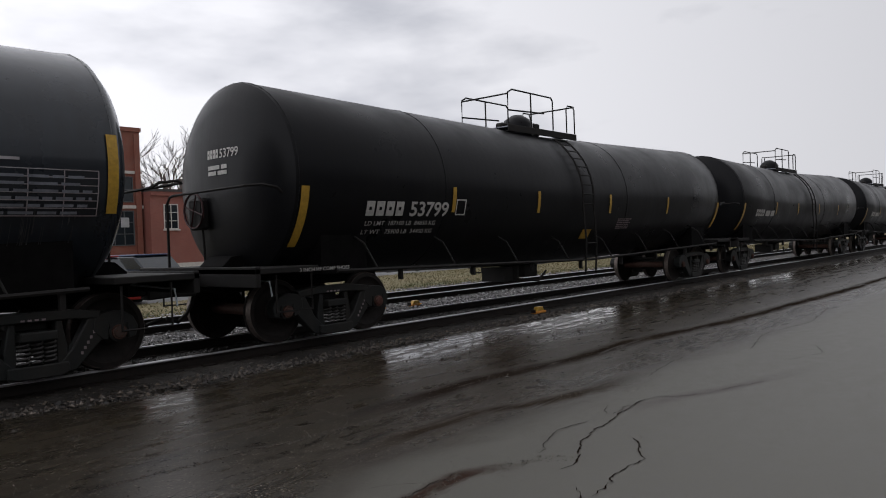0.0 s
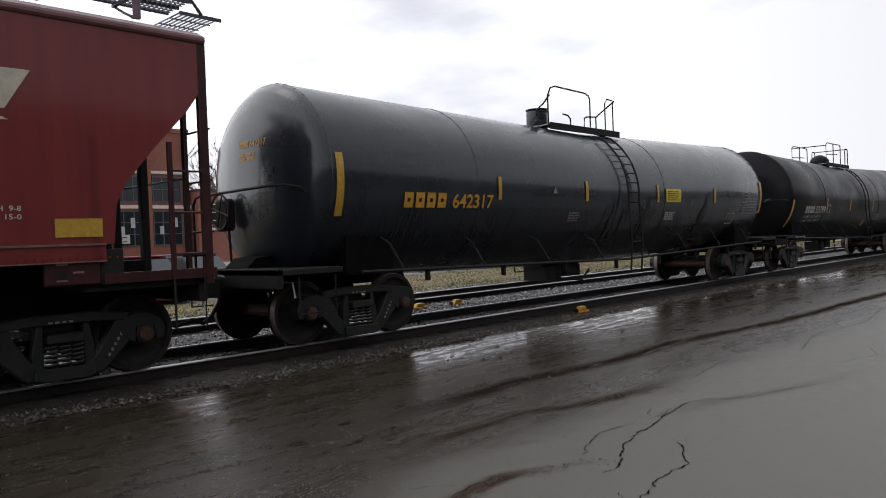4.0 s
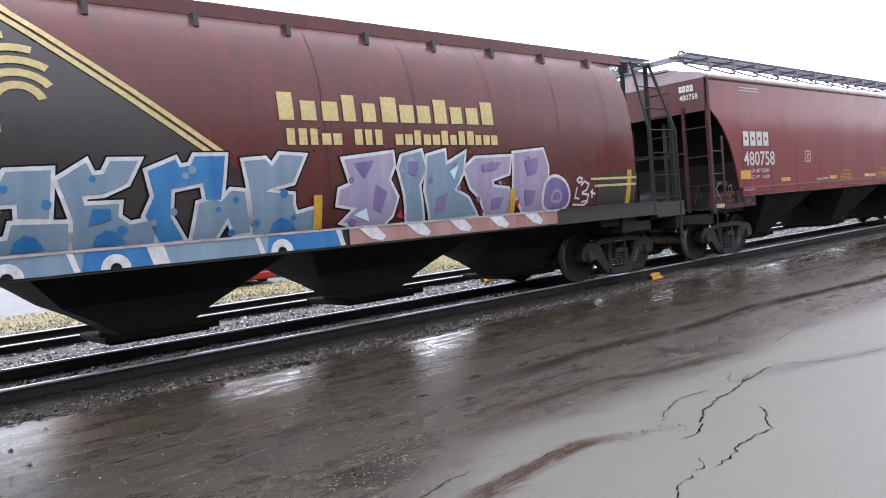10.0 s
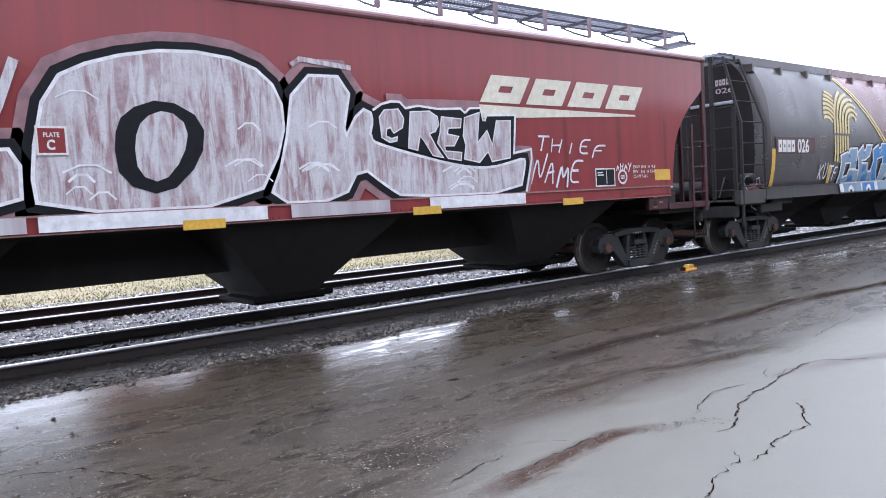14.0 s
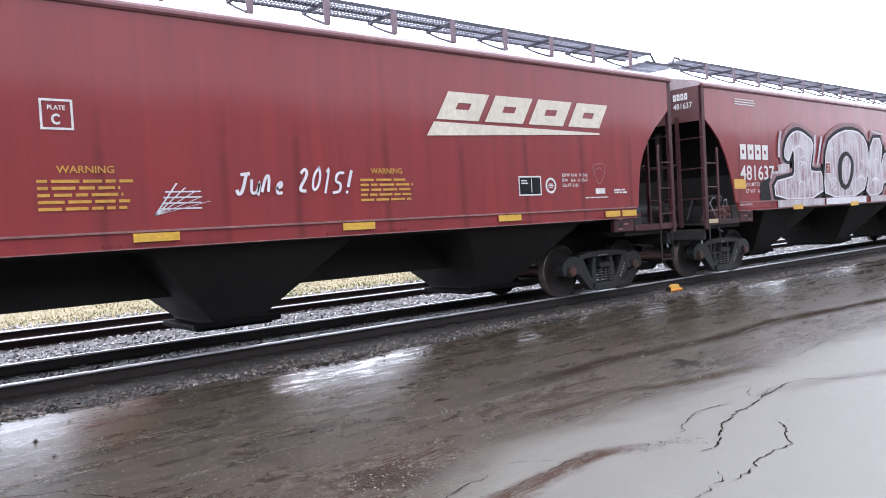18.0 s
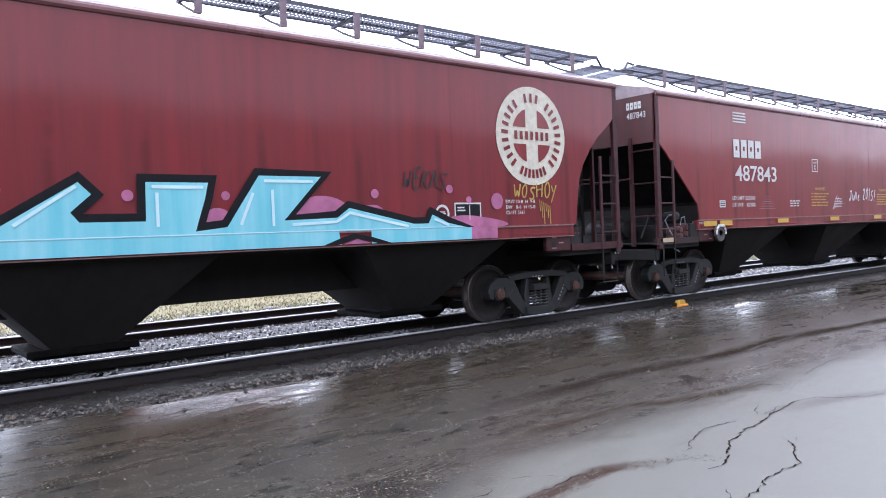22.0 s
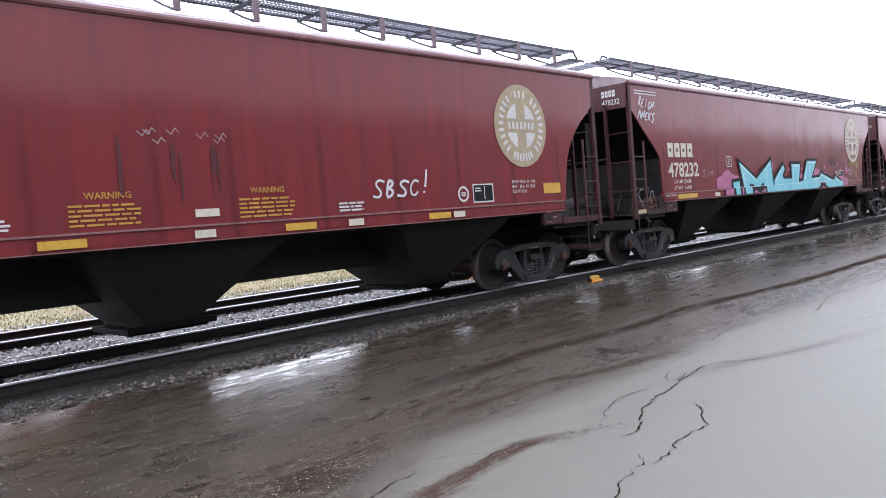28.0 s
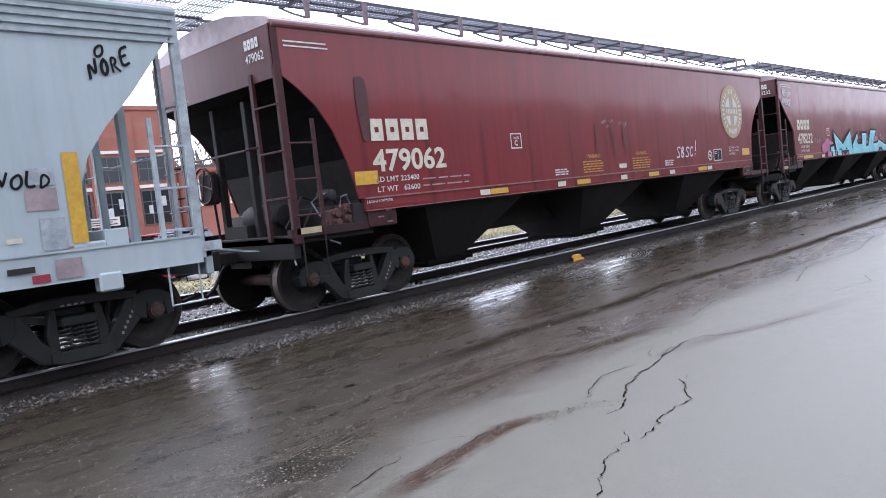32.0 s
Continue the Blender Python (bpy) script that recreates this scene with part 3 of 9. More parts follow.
def bed_mat():
    m, nt, b = material("ballast_bed", 0.7)
    vec = mapped(nt)
    v = nt.nodes.new("ShaderNodeTexVoronoi")
    v.inputs["Scale"].default_value = 22
    nt.links.new(vec, v.inputs["Vector"])
    c = ramp(nt, v.outputs["Color"], [(0.0, (0.012, 0.010, 0.009)), (0.6, (0.05, 0.045, 0.041)), (1.0, (0.14, 0.13, 0.125))])
    c = mixed(nt, ramp(nt, noise_tex(nt, vec, 0.9, 5), [(0.4, (0, 0, 0)), (0.7, (0.7,) * 3)]), c, (0.03, 0.024, 0.019))
    # wet brown mud lies along the outer side of the near rail
    sep = nt.nodes.new("ShaderNodeSeparateXYZ")
    nt.links.new(vec, sep.inputs[0])
    mud = nt.nodes.new("ShaderNodeMapRange")
    mud.inputs["From Min"].default_value, mud.inputs["From Max"].default_value = 9.3, 8.7
    nt.links.new(sep.outputs["Y"], mud.inputs["Value"])
    c = mixed(nt, mud.outputs["Result"], c, ramp(nt, noise_tex(nt, vec, 5.0, 6), [(0.35, (0.010, 0.008, 0.006)), (0.7, (0.032, 0.025, 0.019))]))
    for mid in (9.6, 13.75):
        # the stones between the rails are darker
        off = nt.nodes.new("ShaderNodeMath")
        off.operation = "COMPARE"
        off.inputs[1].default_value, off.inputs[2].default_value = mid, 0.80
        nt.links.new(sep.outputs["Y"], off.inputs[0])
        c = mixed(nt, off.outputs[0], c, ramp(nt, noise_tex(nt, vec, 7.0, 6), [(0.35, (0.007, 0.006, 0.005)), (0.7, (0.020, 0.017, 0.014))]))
    nt.links.new(c, b.inputs["Base Color"])
    bump(nt, b, v.outputs["Distance"], 1.0, 0.03)
    return m


def land_mat():
    m, nt, b = material("grass_and_earth", 0.9)
    vec = mapped(nt)
    c = ramp(nt, noise_tex(nt, vec, 0.35, 6, 0.65), [(0.35, (0.24, 0.195, 0.105)), (0.52, (0.20, 0.17, 0.085)), (0.7, (0.11, 0.125, 0.05))])
    c = mixed(nt, ramp(nt, noise_tex(nt, vec, 16, 4), [(0.4, (0, 0, 0)), (0.7, (0.5,) * 3)]), c, (0.18, 0.145, 0.075))
    nt.links.new(c, b.inputs["Base Color"])
    bump(nt, b, noise_tex(nt, vec, 40, 3), 0.6, 0.03)
    return m


def structure(name, bm, mat, label, category, smooth=False):
    return tagged(new(name, mesh_of(name, bm, mat, smooth)), label, category, "", "structure")


bm = box((-1500, 1500, -1500, 1500, -0.6, -0.10))
ground = structure("ground", bm, land_mat(), "flat ground of pale dry grass and bare earth", "ground")
bm = bmesh.new()
ASPHALT = wet_asphalt()
xs = [-60 + 0.5 * i for i in range(440)]
edge_y = [7.62 + 0.28 * noise.noise((x * 0.35, 3.1, 0)) + 0.14 * noise.noise((x * 1.6, 7.7, 0)) for x in xs]
rows_y = (-45, -10, 0, 4)
grid = []
for x, e in zip(xs, edge_y):
    grid.append([bm.verts.new((x, y, 0.0)) for y in rows_y] + [bm.verts.new((x, e - 0.25, 0.0)), bm.verts.new((x, e, -0.02)), bm.verts.new((x, e + 0.03, -0.11))])
for a, b in zip(grid, grid[1:]):
    for i in range(len(a) - 1):
        bm.faces.new((a[i], b[i], b[i + 1], a[i + 1]))
pavement = structure("pavement", bm, ASPHALT, "wet worn asphalt yard with brown mud, puddles and cracks", "pavement")


def crack(pts, width, seed, name="crack"):
    """A jagged dark fissure that follows the points on the pavement."""
    r = random.Random(seed)
    line = []
    for (x0, y0), (x1, y1) in zip(pts, pts[1:]):
        n = max(3, int(math.hypot(x1 - x0, y1 - y0) / 0.03))
        for i in range(n):
            f = i / n
            x, y = x0 + (x1 - x0) * f, y0 + (y1 - y0) * f
            jx = 0.024 * noise.noise((x * 6, y * 6, seed)) + 0.024 * noise.noise((x * 17, y * 17, seed)) + r.uniform(-0.008, 0.008)
            jy = 0.024 * noise.noise((x * 6, y * 6, seed + 31)) + 0.024 * noise.noise((x * 17, y * 17, seed + 9)) + r.uniform(-0.008, 0.008)
            line.append((x + jx, y + jy))
    line.append(pts[-1])
    cb = bmesh.new()
    prev = None
    for i, (x, y) in enumerate(line):
        x0, y0 = line[max(0, i - 1)]
        x1, y1 = line[min(len(line) - 1, i + 1)]
        d = Vector((x1 - x0, y1 - y0)).normalized()
        fade = min(1, i / 5 + 0.2, (len(line) - 1 - i) / 5 + 0.2)
        w = 0.31 * width * fade * r.uniform(0.05, 1.5)
        cur = (cb.verts.new((x - d.y * w, y + d.x * w, 0.004)), cb.verts.new((x + d.y * w, y - d.x * w, 0.004)))
        if prev:
            cb.faces.new((prev[0], prev[1], cur[1], cur[0]))
        prev = cur
    part(name, cb, CRACK, pavement)


CRACK = plain("crack_dirt", (0.016, 0.011, 0.009), 1.0, 0, 0.3, 60, 0.0)
# the long crack with its forks, and the loop beside it
crack([(6.79, 2.68), (6.58, 2.82), (6.47, 2.99), (6.30, 3.05)], 0.014, 1)
crack([(7.67, 2.41), (7.25, 2.56), (6.79, 2.68)], 0.009, 23)
crack([(6.30, 3.05), (6.14, 3.04), (5.85, 3.0), (5.64, 2.99), (5.46, 2.93), (5.23, 2.90), (5.04, 2.89), (4.78, 2.82), (4.59, 2.73), (4.41, 2.64), (4.25, 2.59), (4.13, 2.60)], 0.021, 15)
crack([(6.18, 3.0), (5.95, 3.06), (5.78, 3.03), (5.6, 3.04)], 0.010, 16)
crack([(5.92, 3.22), (5.72, 3.13), (5.61, 3.07)], 0.012, 8)
crack([(5.35, 3.07), (5.15, 3.11), (4.97, 3.13), (4.74, 3.07), (4.58, 3.01), (4.47, 2.95), (4.34, 2.91)], 0.013, 2)
crack([(5.11, 2.61), (5.04, 2.53), (4.88, 2.41), (4.67, 2.29), (4.57, 2.26), (4.45, 2.28), (4.32, 2.28), (4.21, 2.27), (4.06, 2.21), (3.97, 2.20), (3.86, 2.19), (3.78, 2.20)], 0.017, 3)
crack([(3.91, 2.37), (3.83, 2.30), (3.75, 2.24), (3.63, 2.22), (3.53, 2.21), (3.36, 2.16), (3.0, 1.98), (2.5, 1.8)], 0.014, 4)
crack([(5.21, 2.55), (5.09, 2.50)], 0.009, 18)
crack([(8.65, 3.66), (8.46, 3.67), (8.07, 3.62), (7.70, 3.57), (7.35, 3.50)], 0.012, 5)
crack([(6.60, 3.66), (6.77, 3.49), (6.86, 3.42)], 0.014, 19)
crack([(2.40, 3.16), (2.54, 3.22), (2.72, 3.27), (2.85, 3.26), (2.96, 3.32)], 0.013, 7)
crack([(3.1, 3.36), (3.26, 3.34), (3.37, 3.24), (3.45, 3.15)], 0.007, 20)
crack([(2.7, 3.02), (3.1, 3.06), (3.45, 3.1), (3.72, 3.09)], 0.009, 21)
crack([(0.6, 5.3), (1.01, 5.07), (1.21, 4.71), (1.27, 4.54), (1.45, 4.39), (1.65, 4.04)], 0.014, 6)
crack([(1.85, 4.76), (2.28, 4.81), (2.66, 4.76), (2.98, 4.72), (3.29, 4.71), (3.56, 4.63)], 0.010, 22)
crack([(4.3, 4.42), (4.45, 4.30), (4.70, 4.22)], 0.018, 23)
crack([(9.6, 3.2), (11.0, 3.5), (12.8, 3.3), (15.0, 3.6)], 0.014, 9)
crack([(8.9, 2.6), (9.7, 2.4), (10.2, 2.6)], 0.010, 10)


# ballast bed under both tracks
bm = bmesh.new()
prev = None
for i in range(300):
    x = -60 + i * 0.75
    e = 7.25 + 0.2 * noise.noise((x * 0.4, 1.5, 0))
    far = 16.7 + 0.5 * noise.noise((x * 0.3, 9.5, 0))
    cur = [bm.verts.new((x, y, z)) for y, z in ((e, -0.10), (7.9, -0.035), (8.6, -0.03), (11.0, -0.03), (11.7, -0.06), (12.4, -0.03), (15.2, -0.03), (far, -0.11))]
    if prev:
        for k in range(7):
            bm.faces.new((prev[k], cur[k], cur[k + 1], prev[k + 1]))
    prev = cur
ballast = structure("ballast_bed", bm, bed_mat(), "grey crushed-stone ballast bed under two railway tracks", "ballast")


def stones(name, n, x0, x1, y0, y1, z, lo, hi, mat, parent, seed, bias=1.0, line=None, spread=0.1):
    r = np.random.RandomState(seed)
    base = np.array([(1, 0, 0), (-1, 0, 0), (0, 1, 0), (0, -1, 0), (0, 0, 1), (0, 0, -1)], float)
    tri = np.array([(0, 2, 4), (2, 1, 4), (1, 3, 4), (3, 0, 4), (2, 0, 5), (1, 2, 5), (3, 1, 5), (0, 3, 5)])
    size = lo + (hi - lo) * r.rand(n, 1, 1) ** 2
    ang = r.rand(n) * 6.28
    shape = base[None] * (0.6 + 0.7 * r.rand(n, 6, 1)) + 0.35 * (r.rand(n, 6, 3) - 0.5)
    shape *= size * np.array([1.0, 0.85, 0.7])
    ca, sa = np.cos(ang)[:, None], np.sin(ang)[:, None]
    px, py = shape[:, :, 0] * ca - shape[:, :, 1] * sa, shape[:, :, 0] * sa + shape[:, :, 1] * ca
    cx, cy = x0 + (x1 - x0) * r.rand(n, 1) ** bias, y0 + (y1 - y0) * r.rand(n, 1)
    if line:
        cy = np.interp(cx, [p[0] for p in line], [p[1] for p in line]) + spread * r.randn(n, 1) * (0.4 + 0.6 * np.sin(cx * 5.3) ** 2)
    pts = np.stack([px + cx, py + cy, shape[:, :, 2] + z + 0.25 * size[:, :, 0]], 2).reshape(-1, 3)
    faces = (tri[None] + 6 * np.arange(n)[:, None, None]).reshape(-1, 3)
    me = bpy.data.meshes.new(name)
    me.from_pydata(pts.tolist(), [], faces.tolist())
    me.materials.append(mat)
    ob = put(name, me, parent)
    ob["kind"] = "stuff"
    return ob


STONE = ballast_mat("ballast_stone", (0.010, 0.009, 0.009), (0.62, 0.60, 0.60), 0.4)
STONE_DIRTY = ballast_mat("ballast_stone_muddy", (0.006, 0.005, 0.004), (0.16, 0.122, 0.088), 0.45)
STONE_TAN = ballast_mat("ballast_stone_tan", (0.012, 0.009, 0.007), (0.20, 0.165, 0.135), 0.5)
GRIT = ballast_mat("pale_grit", (0.06, 0.05, 0.042), (0.34, 0.31, 0.27), 0.5)
stones("shoulder_stones", 7000, -4, 34, 7.40, 8.20, -0.035, 0.012, 0.045, STONE_DIRTY, ballast, 1, 1.3)
STONE_DARK = ballast_mat("ballast_stone_dark", (0.008, 0.007, 0.006), (0.045, 0.040, 0.036), 0.45)
stones("track_stones", 7000, -4, 30, 9.0, 10.2, -0.035, 0.015, 0.045, STONE_DARK, ballast, 2, 1.2)
stones("middle_stones", 11000, -2, 38, 10.4, 13.1, -0.035, 0.015, 0.05, STONE, ballast, 3, 1.2)
stones("far_stones", 7000, 0, 44, 14.6, 16.8, -0.04, 0.015, 0.05, STONE, ballast, 4, 1.2)
stones("far_track_stones", 4000, 0, 36, 13.1, 14.4, -0.04, 0.015, 0.045, STONE_DARK, ballast, 14, 1.2)
stones("edge_stones", 2000, -2, 22, 7.2, 8.0, 0.0, 0.010, 0.035, STONE_TAN, pavement, 15, 1.1, [(-2, 7.75), (3, 7.62), (9, 7.7), (22, 7.6)], 0.11)
stones("loose_grit", 4200, -3, 16, 4.5, 7.6, 0.0, 0.003, 0.010, STONE_DIRTY, pavement, 5, 1.2)
stones("mud_stones", 1500, -4, 26, 8.15, 8.85, -0.035, 0.008, 0.028, STONE_DIRTY, ballast, 17, 1.2)
stones("pale_grit", 4000, -2, 7.0, 3.2, 7.2, 0.0, 0.002, 0.008, GRIT, pavement, 7, 0.9)
stones("apron_grit", 700, 1.5, 6.0, 2.0, 3.4, 0.0, 0.0015, 0.005, GRIT, pavement, 27, 0.9)
stones("smear_grit", 900, 2.2, 4.4, 2.8, 3.2, 0.0, 0.002, 0.007, STONE_DIRTY, pavement, 8, 0.8, [(2.3, 2.93), (3.1, 3.0), (3.7, 3.06), (4.05, 2.92), (4.4, 2.75)], 0.07)
stones("line_grit", 900, 1.6, 5.2, 4.4, 5.0, 0.0, 0.003, 0.010, STONE_DIRTY, pavement, 9, 1.0, [(1.6, 4.74), (2.3, 4.80), (3.3, 4.71), (3.6, 4.63), (5.2, 4.6)], 0.04)
stones("water_line_grit", 500, 2.6, 8.0, 5.9, 6.5, 0.0, 0.004, 0.014, STONE_DIRTY, pavement, 10, 1.0, [(2.6, 6.25), (4.0, 6.06), (5.4, 6.03), (8.0, 6.2)], 0.05)
stones("scattered_stones", 220, -3, 14, 4.6, 7.7, 0.0, 0.012, 0.030, STONE_DIRTY, pavement, 6, 1.0)


def rail_track(name, yc, label):
    track = tagged(new(name), label, "railway track", "railway tracks", "structure")
    prof = [(-0.07, -0.045), (0.07, -0.045), (0.07, -0.03), (0.012, -0.012), (0.010, 0.078), (0.035, 0.086), (0.035, 0.098), (-0.035, 0.098), (-0.035, 0.086), (-0.010, 0.078), (-0.012, -0.012), (-0.07, -0.03)]
    for side in (-1, 1):
        rb = bmesh.new()
        ring = [[rb.verts.new((x, yc + side * 0.753 + y, z)) for y, z in prof] for x in (-90, 400)]
        n = len(prof)
        for i in range(n):
            rb.faces.new((ring[0][i], ring[0][(i + 1) % n], ring[1][(i + 1) % n], ring[1][i]))
        rail = part("rail", rb, M["rail"], track)
        hb = bmesh.new()
        worn = [(-0.032, 0.099), (-0.032, 0.109), (-0.024, 0.120), (0.024, 0.120), (0.032, 0.109), (0.032, 0.099)]
        ends = [[hb.verts.new((x, yc + side * 0.753 + y, z)) for y, z in worn] for x in (-90, 400)]
        for a, b, c, d in zip(ends[0], ends[0][1:] + ends[0][:1], ends[1][1:] + ends[1][:1], ends[1]):
            hb.faces.new((a, b, c, d))
        part("railhead", hb, M["railhead"], rail, "bright worn rail head")
    tie = mesh_of("tie", bevelled(box((-0.11, 0.11, -1.3, 1.3, -0.16, -0.026)), 0.012), M["tie"])
    plate = mesh_of("tie_plate", box((-0.09, 0.09, -0.17, 0.17, -0.026, -0.012)), M["rail"])
    spike = mesh_of("spike", box((-0.015, 0.015, -0.03, 0.012, -0.02, 0.0), (-0.012, 0.012, -0.035, -0.02, -0.006, 0.002)), M["rust"])
    r = random.Random(int(yc * 10))
    for i in range(100):
        x = -6 + i * 0.52
        t = put("tie", tie, track, pose(x + r.uniform(-0.02, 0.02), yc + r.uniform(-0.04, 0.04), r.uniform(-0.008, 0.0), 0, 0, r.uniform(-1, 1)))
        if i < 60:
            for side in (-1, 1):
                p = put("tie_plate", plate, t, pose(0, side * 0.753, 0))
    return track


track_near = rail_track("track_near", 9.6, "railway track with bright worn rails on wooden ties")
track_far = rail_track("track_far", 13.75, "second railway track with dark rails on wooden ties")


def track_marker(x, y, z, label, size=1.0):
    ob = tagged(new("track_marker"), label, "track marker", "orange track markers")
    ob.matrix_basis = pose(x, y, z, 0, 0, 4)
    part("base", bevelled(box((-0.2 * size, 0.2 * size, -0.07, 0.07, 0, 0.05)), 0.012), M["marker"], ob)
    bm2 = bmesh.new()
    prism(bm2, [(-0.13 * size, 0.05), (0.15 * size, 0.05), (0.10 * size, 0.13), (-0.08 * size, 0.13)], -0.05, 0.05)
    part("wedge", bevelled(bm2, 0.01), M["yellow"], ob)
    part("hinge", box((-0.22 * size, -0.2 * size, -0.05, 0.05, 0.02, 0.09)), M["rail"], ob)
    return ob


track_marker(12.6, 8.32, -0.03, "small orange steel block beside the near rail")
track_marker(13.0, 12.05, -0.03, "small orange steel block beside the far track")
track_marker(11.9, 12.2, -0.03, "orange steel block lying near the far track", 1.2)


# grass strip beyond the tracks, up to the edge of the road
ROAD_X, ROAD_Y = (-120, 13, 19, 300), (21.7, 21.4, 25.4, 25.8)


def grass_blades(name, n, x0, x1, y0, y1, z, seed, mat, h0=0.02, h1=0.075):
    r = np.random.RandomState(seed)
    cx, cy = x0 + (x1 - x0) * r.rand(n), y0 + (y1 - y0) * r.rand(n) ** 1.2
    keep = cy < np.interp(cx, ROAD_X, ROAD_Y)
    cx, cy, n = cx[keep], cy[keep], int(keep.sum())
    a, h, w = r.rand(n) * 6.28, h0 + (h1 - h0) * r.rand(n), 0.006 + 0.014 * r.rand(n)
    lean = (r.rand(n, 2) - 0.5) * 0.14
    p = np.empty((n, 3, 3))
    p[:, 0] = np.stack([cx - w * np.cos(a), cy - w * np.sin(a), np.full(n, z)], 1)
    p[:, 1] = np.stack([cx + w * np.cos(a), cy + w * np.sin(a), np.full(n, z)], 1)
    p[:, 2] = np.stack([cx + lean[:, 0], cy + lean[:, 1], z + h], 1)
    me = bpy.data.meshes.new(name)
    me.from_pydata(p.reshape(-1, 3).tolist(), [], (np.arange(3 * n).reshape(-1, 3)).tolist())
    me.materials.append(mat)
    return tagged(new(name, me), "short dry yellow-green grass beside the tracks", "grass", "", "stuff")


GRASS = ballast_mat("grass_blade", (0.12, 0.105, 0.045), (0.25, 0.205, 0.105), 0.85)
grass_blades("grass", 60000, 0, 75, 16.4, 26, -0.1, 11, GRASS)
grass_blades("grass", 9000, 0, 60, 16.2, 18.6, -0.1, 12, ballast_mat("green_blade", (0.035, 0.055, 0.018), (0.10, 0.13, 0.05), 0.85))

# pale access road beyond the grass
bm = bmesh.new()
prev = None
for i in range(160):
    x = -120 + i * 2.5
    cur = [bm.verts.new((x, y, z)) for y, z in ((np.interp(x, ROAD_X, ROAD_Y) + 0.3 * noise.noise((x * 0.2, 0, 0)), -0.11), (np.interp(x, ROAD_X, ROAD_Y) + 0.6, -0.06), (38.0, -0.06), (38.4, -0.11))]
    if prev:
        for k in range(3):
            bm.faces.new((prev[k], cur[k], cur[k + 1], prev[k + 1]))
    prev = cur
structure("road", bm, plain("pale_road", (0.21, 0.21, 0.215), 0.85, 0, 0.3, 1.5, 0.2), "pale wet access road behind the grass strip", "road")


# long plain wall behind the viewpoint, unseen; added to darken the cars' reflections
bm = box((-140, 420, -26.0, -25.6, -0.12, 9.2), (-140, 420, -26.05, -25.55, 9.2, 9.4))
structure("reflection_wall", bm, plain("dark_wall", (0.055, 0.05, 0.045), 0.85, 0, 0.4, 0.8), "long plain dark stand-in wall, unseen, added for the cars' reflections", "wall")

# ---- railway trucks ----
def side_frame_mesh():
    """Cast side frame with arched top, two window openings and a spring seat."""
    bm = bmesh.new()

    def strut(pts, y0=-0.08, y1=0.08):
        prism(bm, pts, y0, y1)
    for k in (-1, 1):
        nose = [(1.10, 0.36), (1.13, 0.48), (1.07, 0.60), (0.95, 0.67), (0.80, 0.68), (0.62, 0.64), (0.60, 0.46), (0.70, 0.36), (0.77, 0.34), (0.785, 0.52), (0.99, 0.52), (1.01, 0.34)]
        diagonal = [(0.74, 0.40), (0.68, 0.63), (0.56, 0.63), (0.38, 0.31), (0.24, 0.17), (0.26, 0.05), (0.40, 0.06)]
        column = [(0.205, 0.16), (0.205, 0.63), (0.265, 0.63), (0.325, 0.34), (0.31, 0.16)]
        for pts, w in ((nose, 0.085), (diagonal, 0.075), (column, 0.065)):
            pts = [(k * x, z) for x, z in pts]
            prism(bm, pts if k < 0 else pts[::-1], -w, w)
    strut([(-0.70, 0.69), (-0.34, 0.74), (0.34, 0.74), (0.70, 0.69), (0.66, 0.605), (0.34, 0.63), (-0.34, 0.63), (-0.66, 0.605)], -0.09, 0.09)
    strut([(-0.32, 0.06), (-0.32, 0.17), (0.32, 0.17), (0.32, 0.06), (0.22, 0.03), (-0.22, 0.03)], -0.12, 0.12)
    bmesh.ops.recalc_face_normals(bm, faces=bm.faces[:])
    bmesh.ops.bevel(bm, geom=bm.edges[:], offset=0.012, segments=1, affect="EDGES")
    return mesh_of("side_frame", bm, M["frame"])


def spring_mesh():
    bm = bmesh.new()
    for k in (-0.135, 0.0, 0.135):
        pts = [(k + 0.062 * math.cos(a), -0.05 + 0.062 * math.sin(a), 0.172 + 0.235 * a / (10 * math.pi)) for a in np.linspace(0, 10 * math.pi, 51)]
        tube(bm, pts, 0.015, 4)
    return mesh_of("spring_nest", bm, M["spring"])


def wheel_mesh():
    bm = lathe(bmesh.new(), [(0.09, -0.07), (0.10, -0.085), (0.14, -0.08), (0.18, -0.04), (0.30, -0.02), (0.365, -0.045), (0.385, -0.068), (0.442, -0.068), (0.450, -0.06), (0.455, 0.03), (0.468, 0.042), (0.472, 0.06), (0.465, 0.068), (0.38, 0.068), (0.36, 0.03), (0.18, 0.03), (0.09, 0.05)], 40)
    me = mesh_of("wheel", bm, [M["wheel"], M["tread"]], True)
    for p in me.polygons:
        r = math.hypot(p.center.x, p.center.z)
        if 0.437 < r < 0.452:
            p.material_index = 1
    return me


def axle_mesh():
    bm = lathe(bmesh.new(), [(0.02, -1.10), (0.085, -1.10), (0.085, -1.06), (0.065, -1.05), (0.065, -0.83), (0.09, -0.82), (0.085, 0.0), (0.09, 0.82), (0.065, 0.83), (0.065, 1.05), (0.085, 1.06), (0.085, 1.10), (0.02, 1.10)], 16)
    for s in (-1, 1):
        for a in (0.5, 2.6, 4.7):
            lathe(bm, [(0.014, s * 1.10), (0.014, s * 1.118)], 6, (0.05 * math.cos(a), 0, 0.05 * math.sin(a)))
    return mesh_of("axle", bm, M["rust"], True)


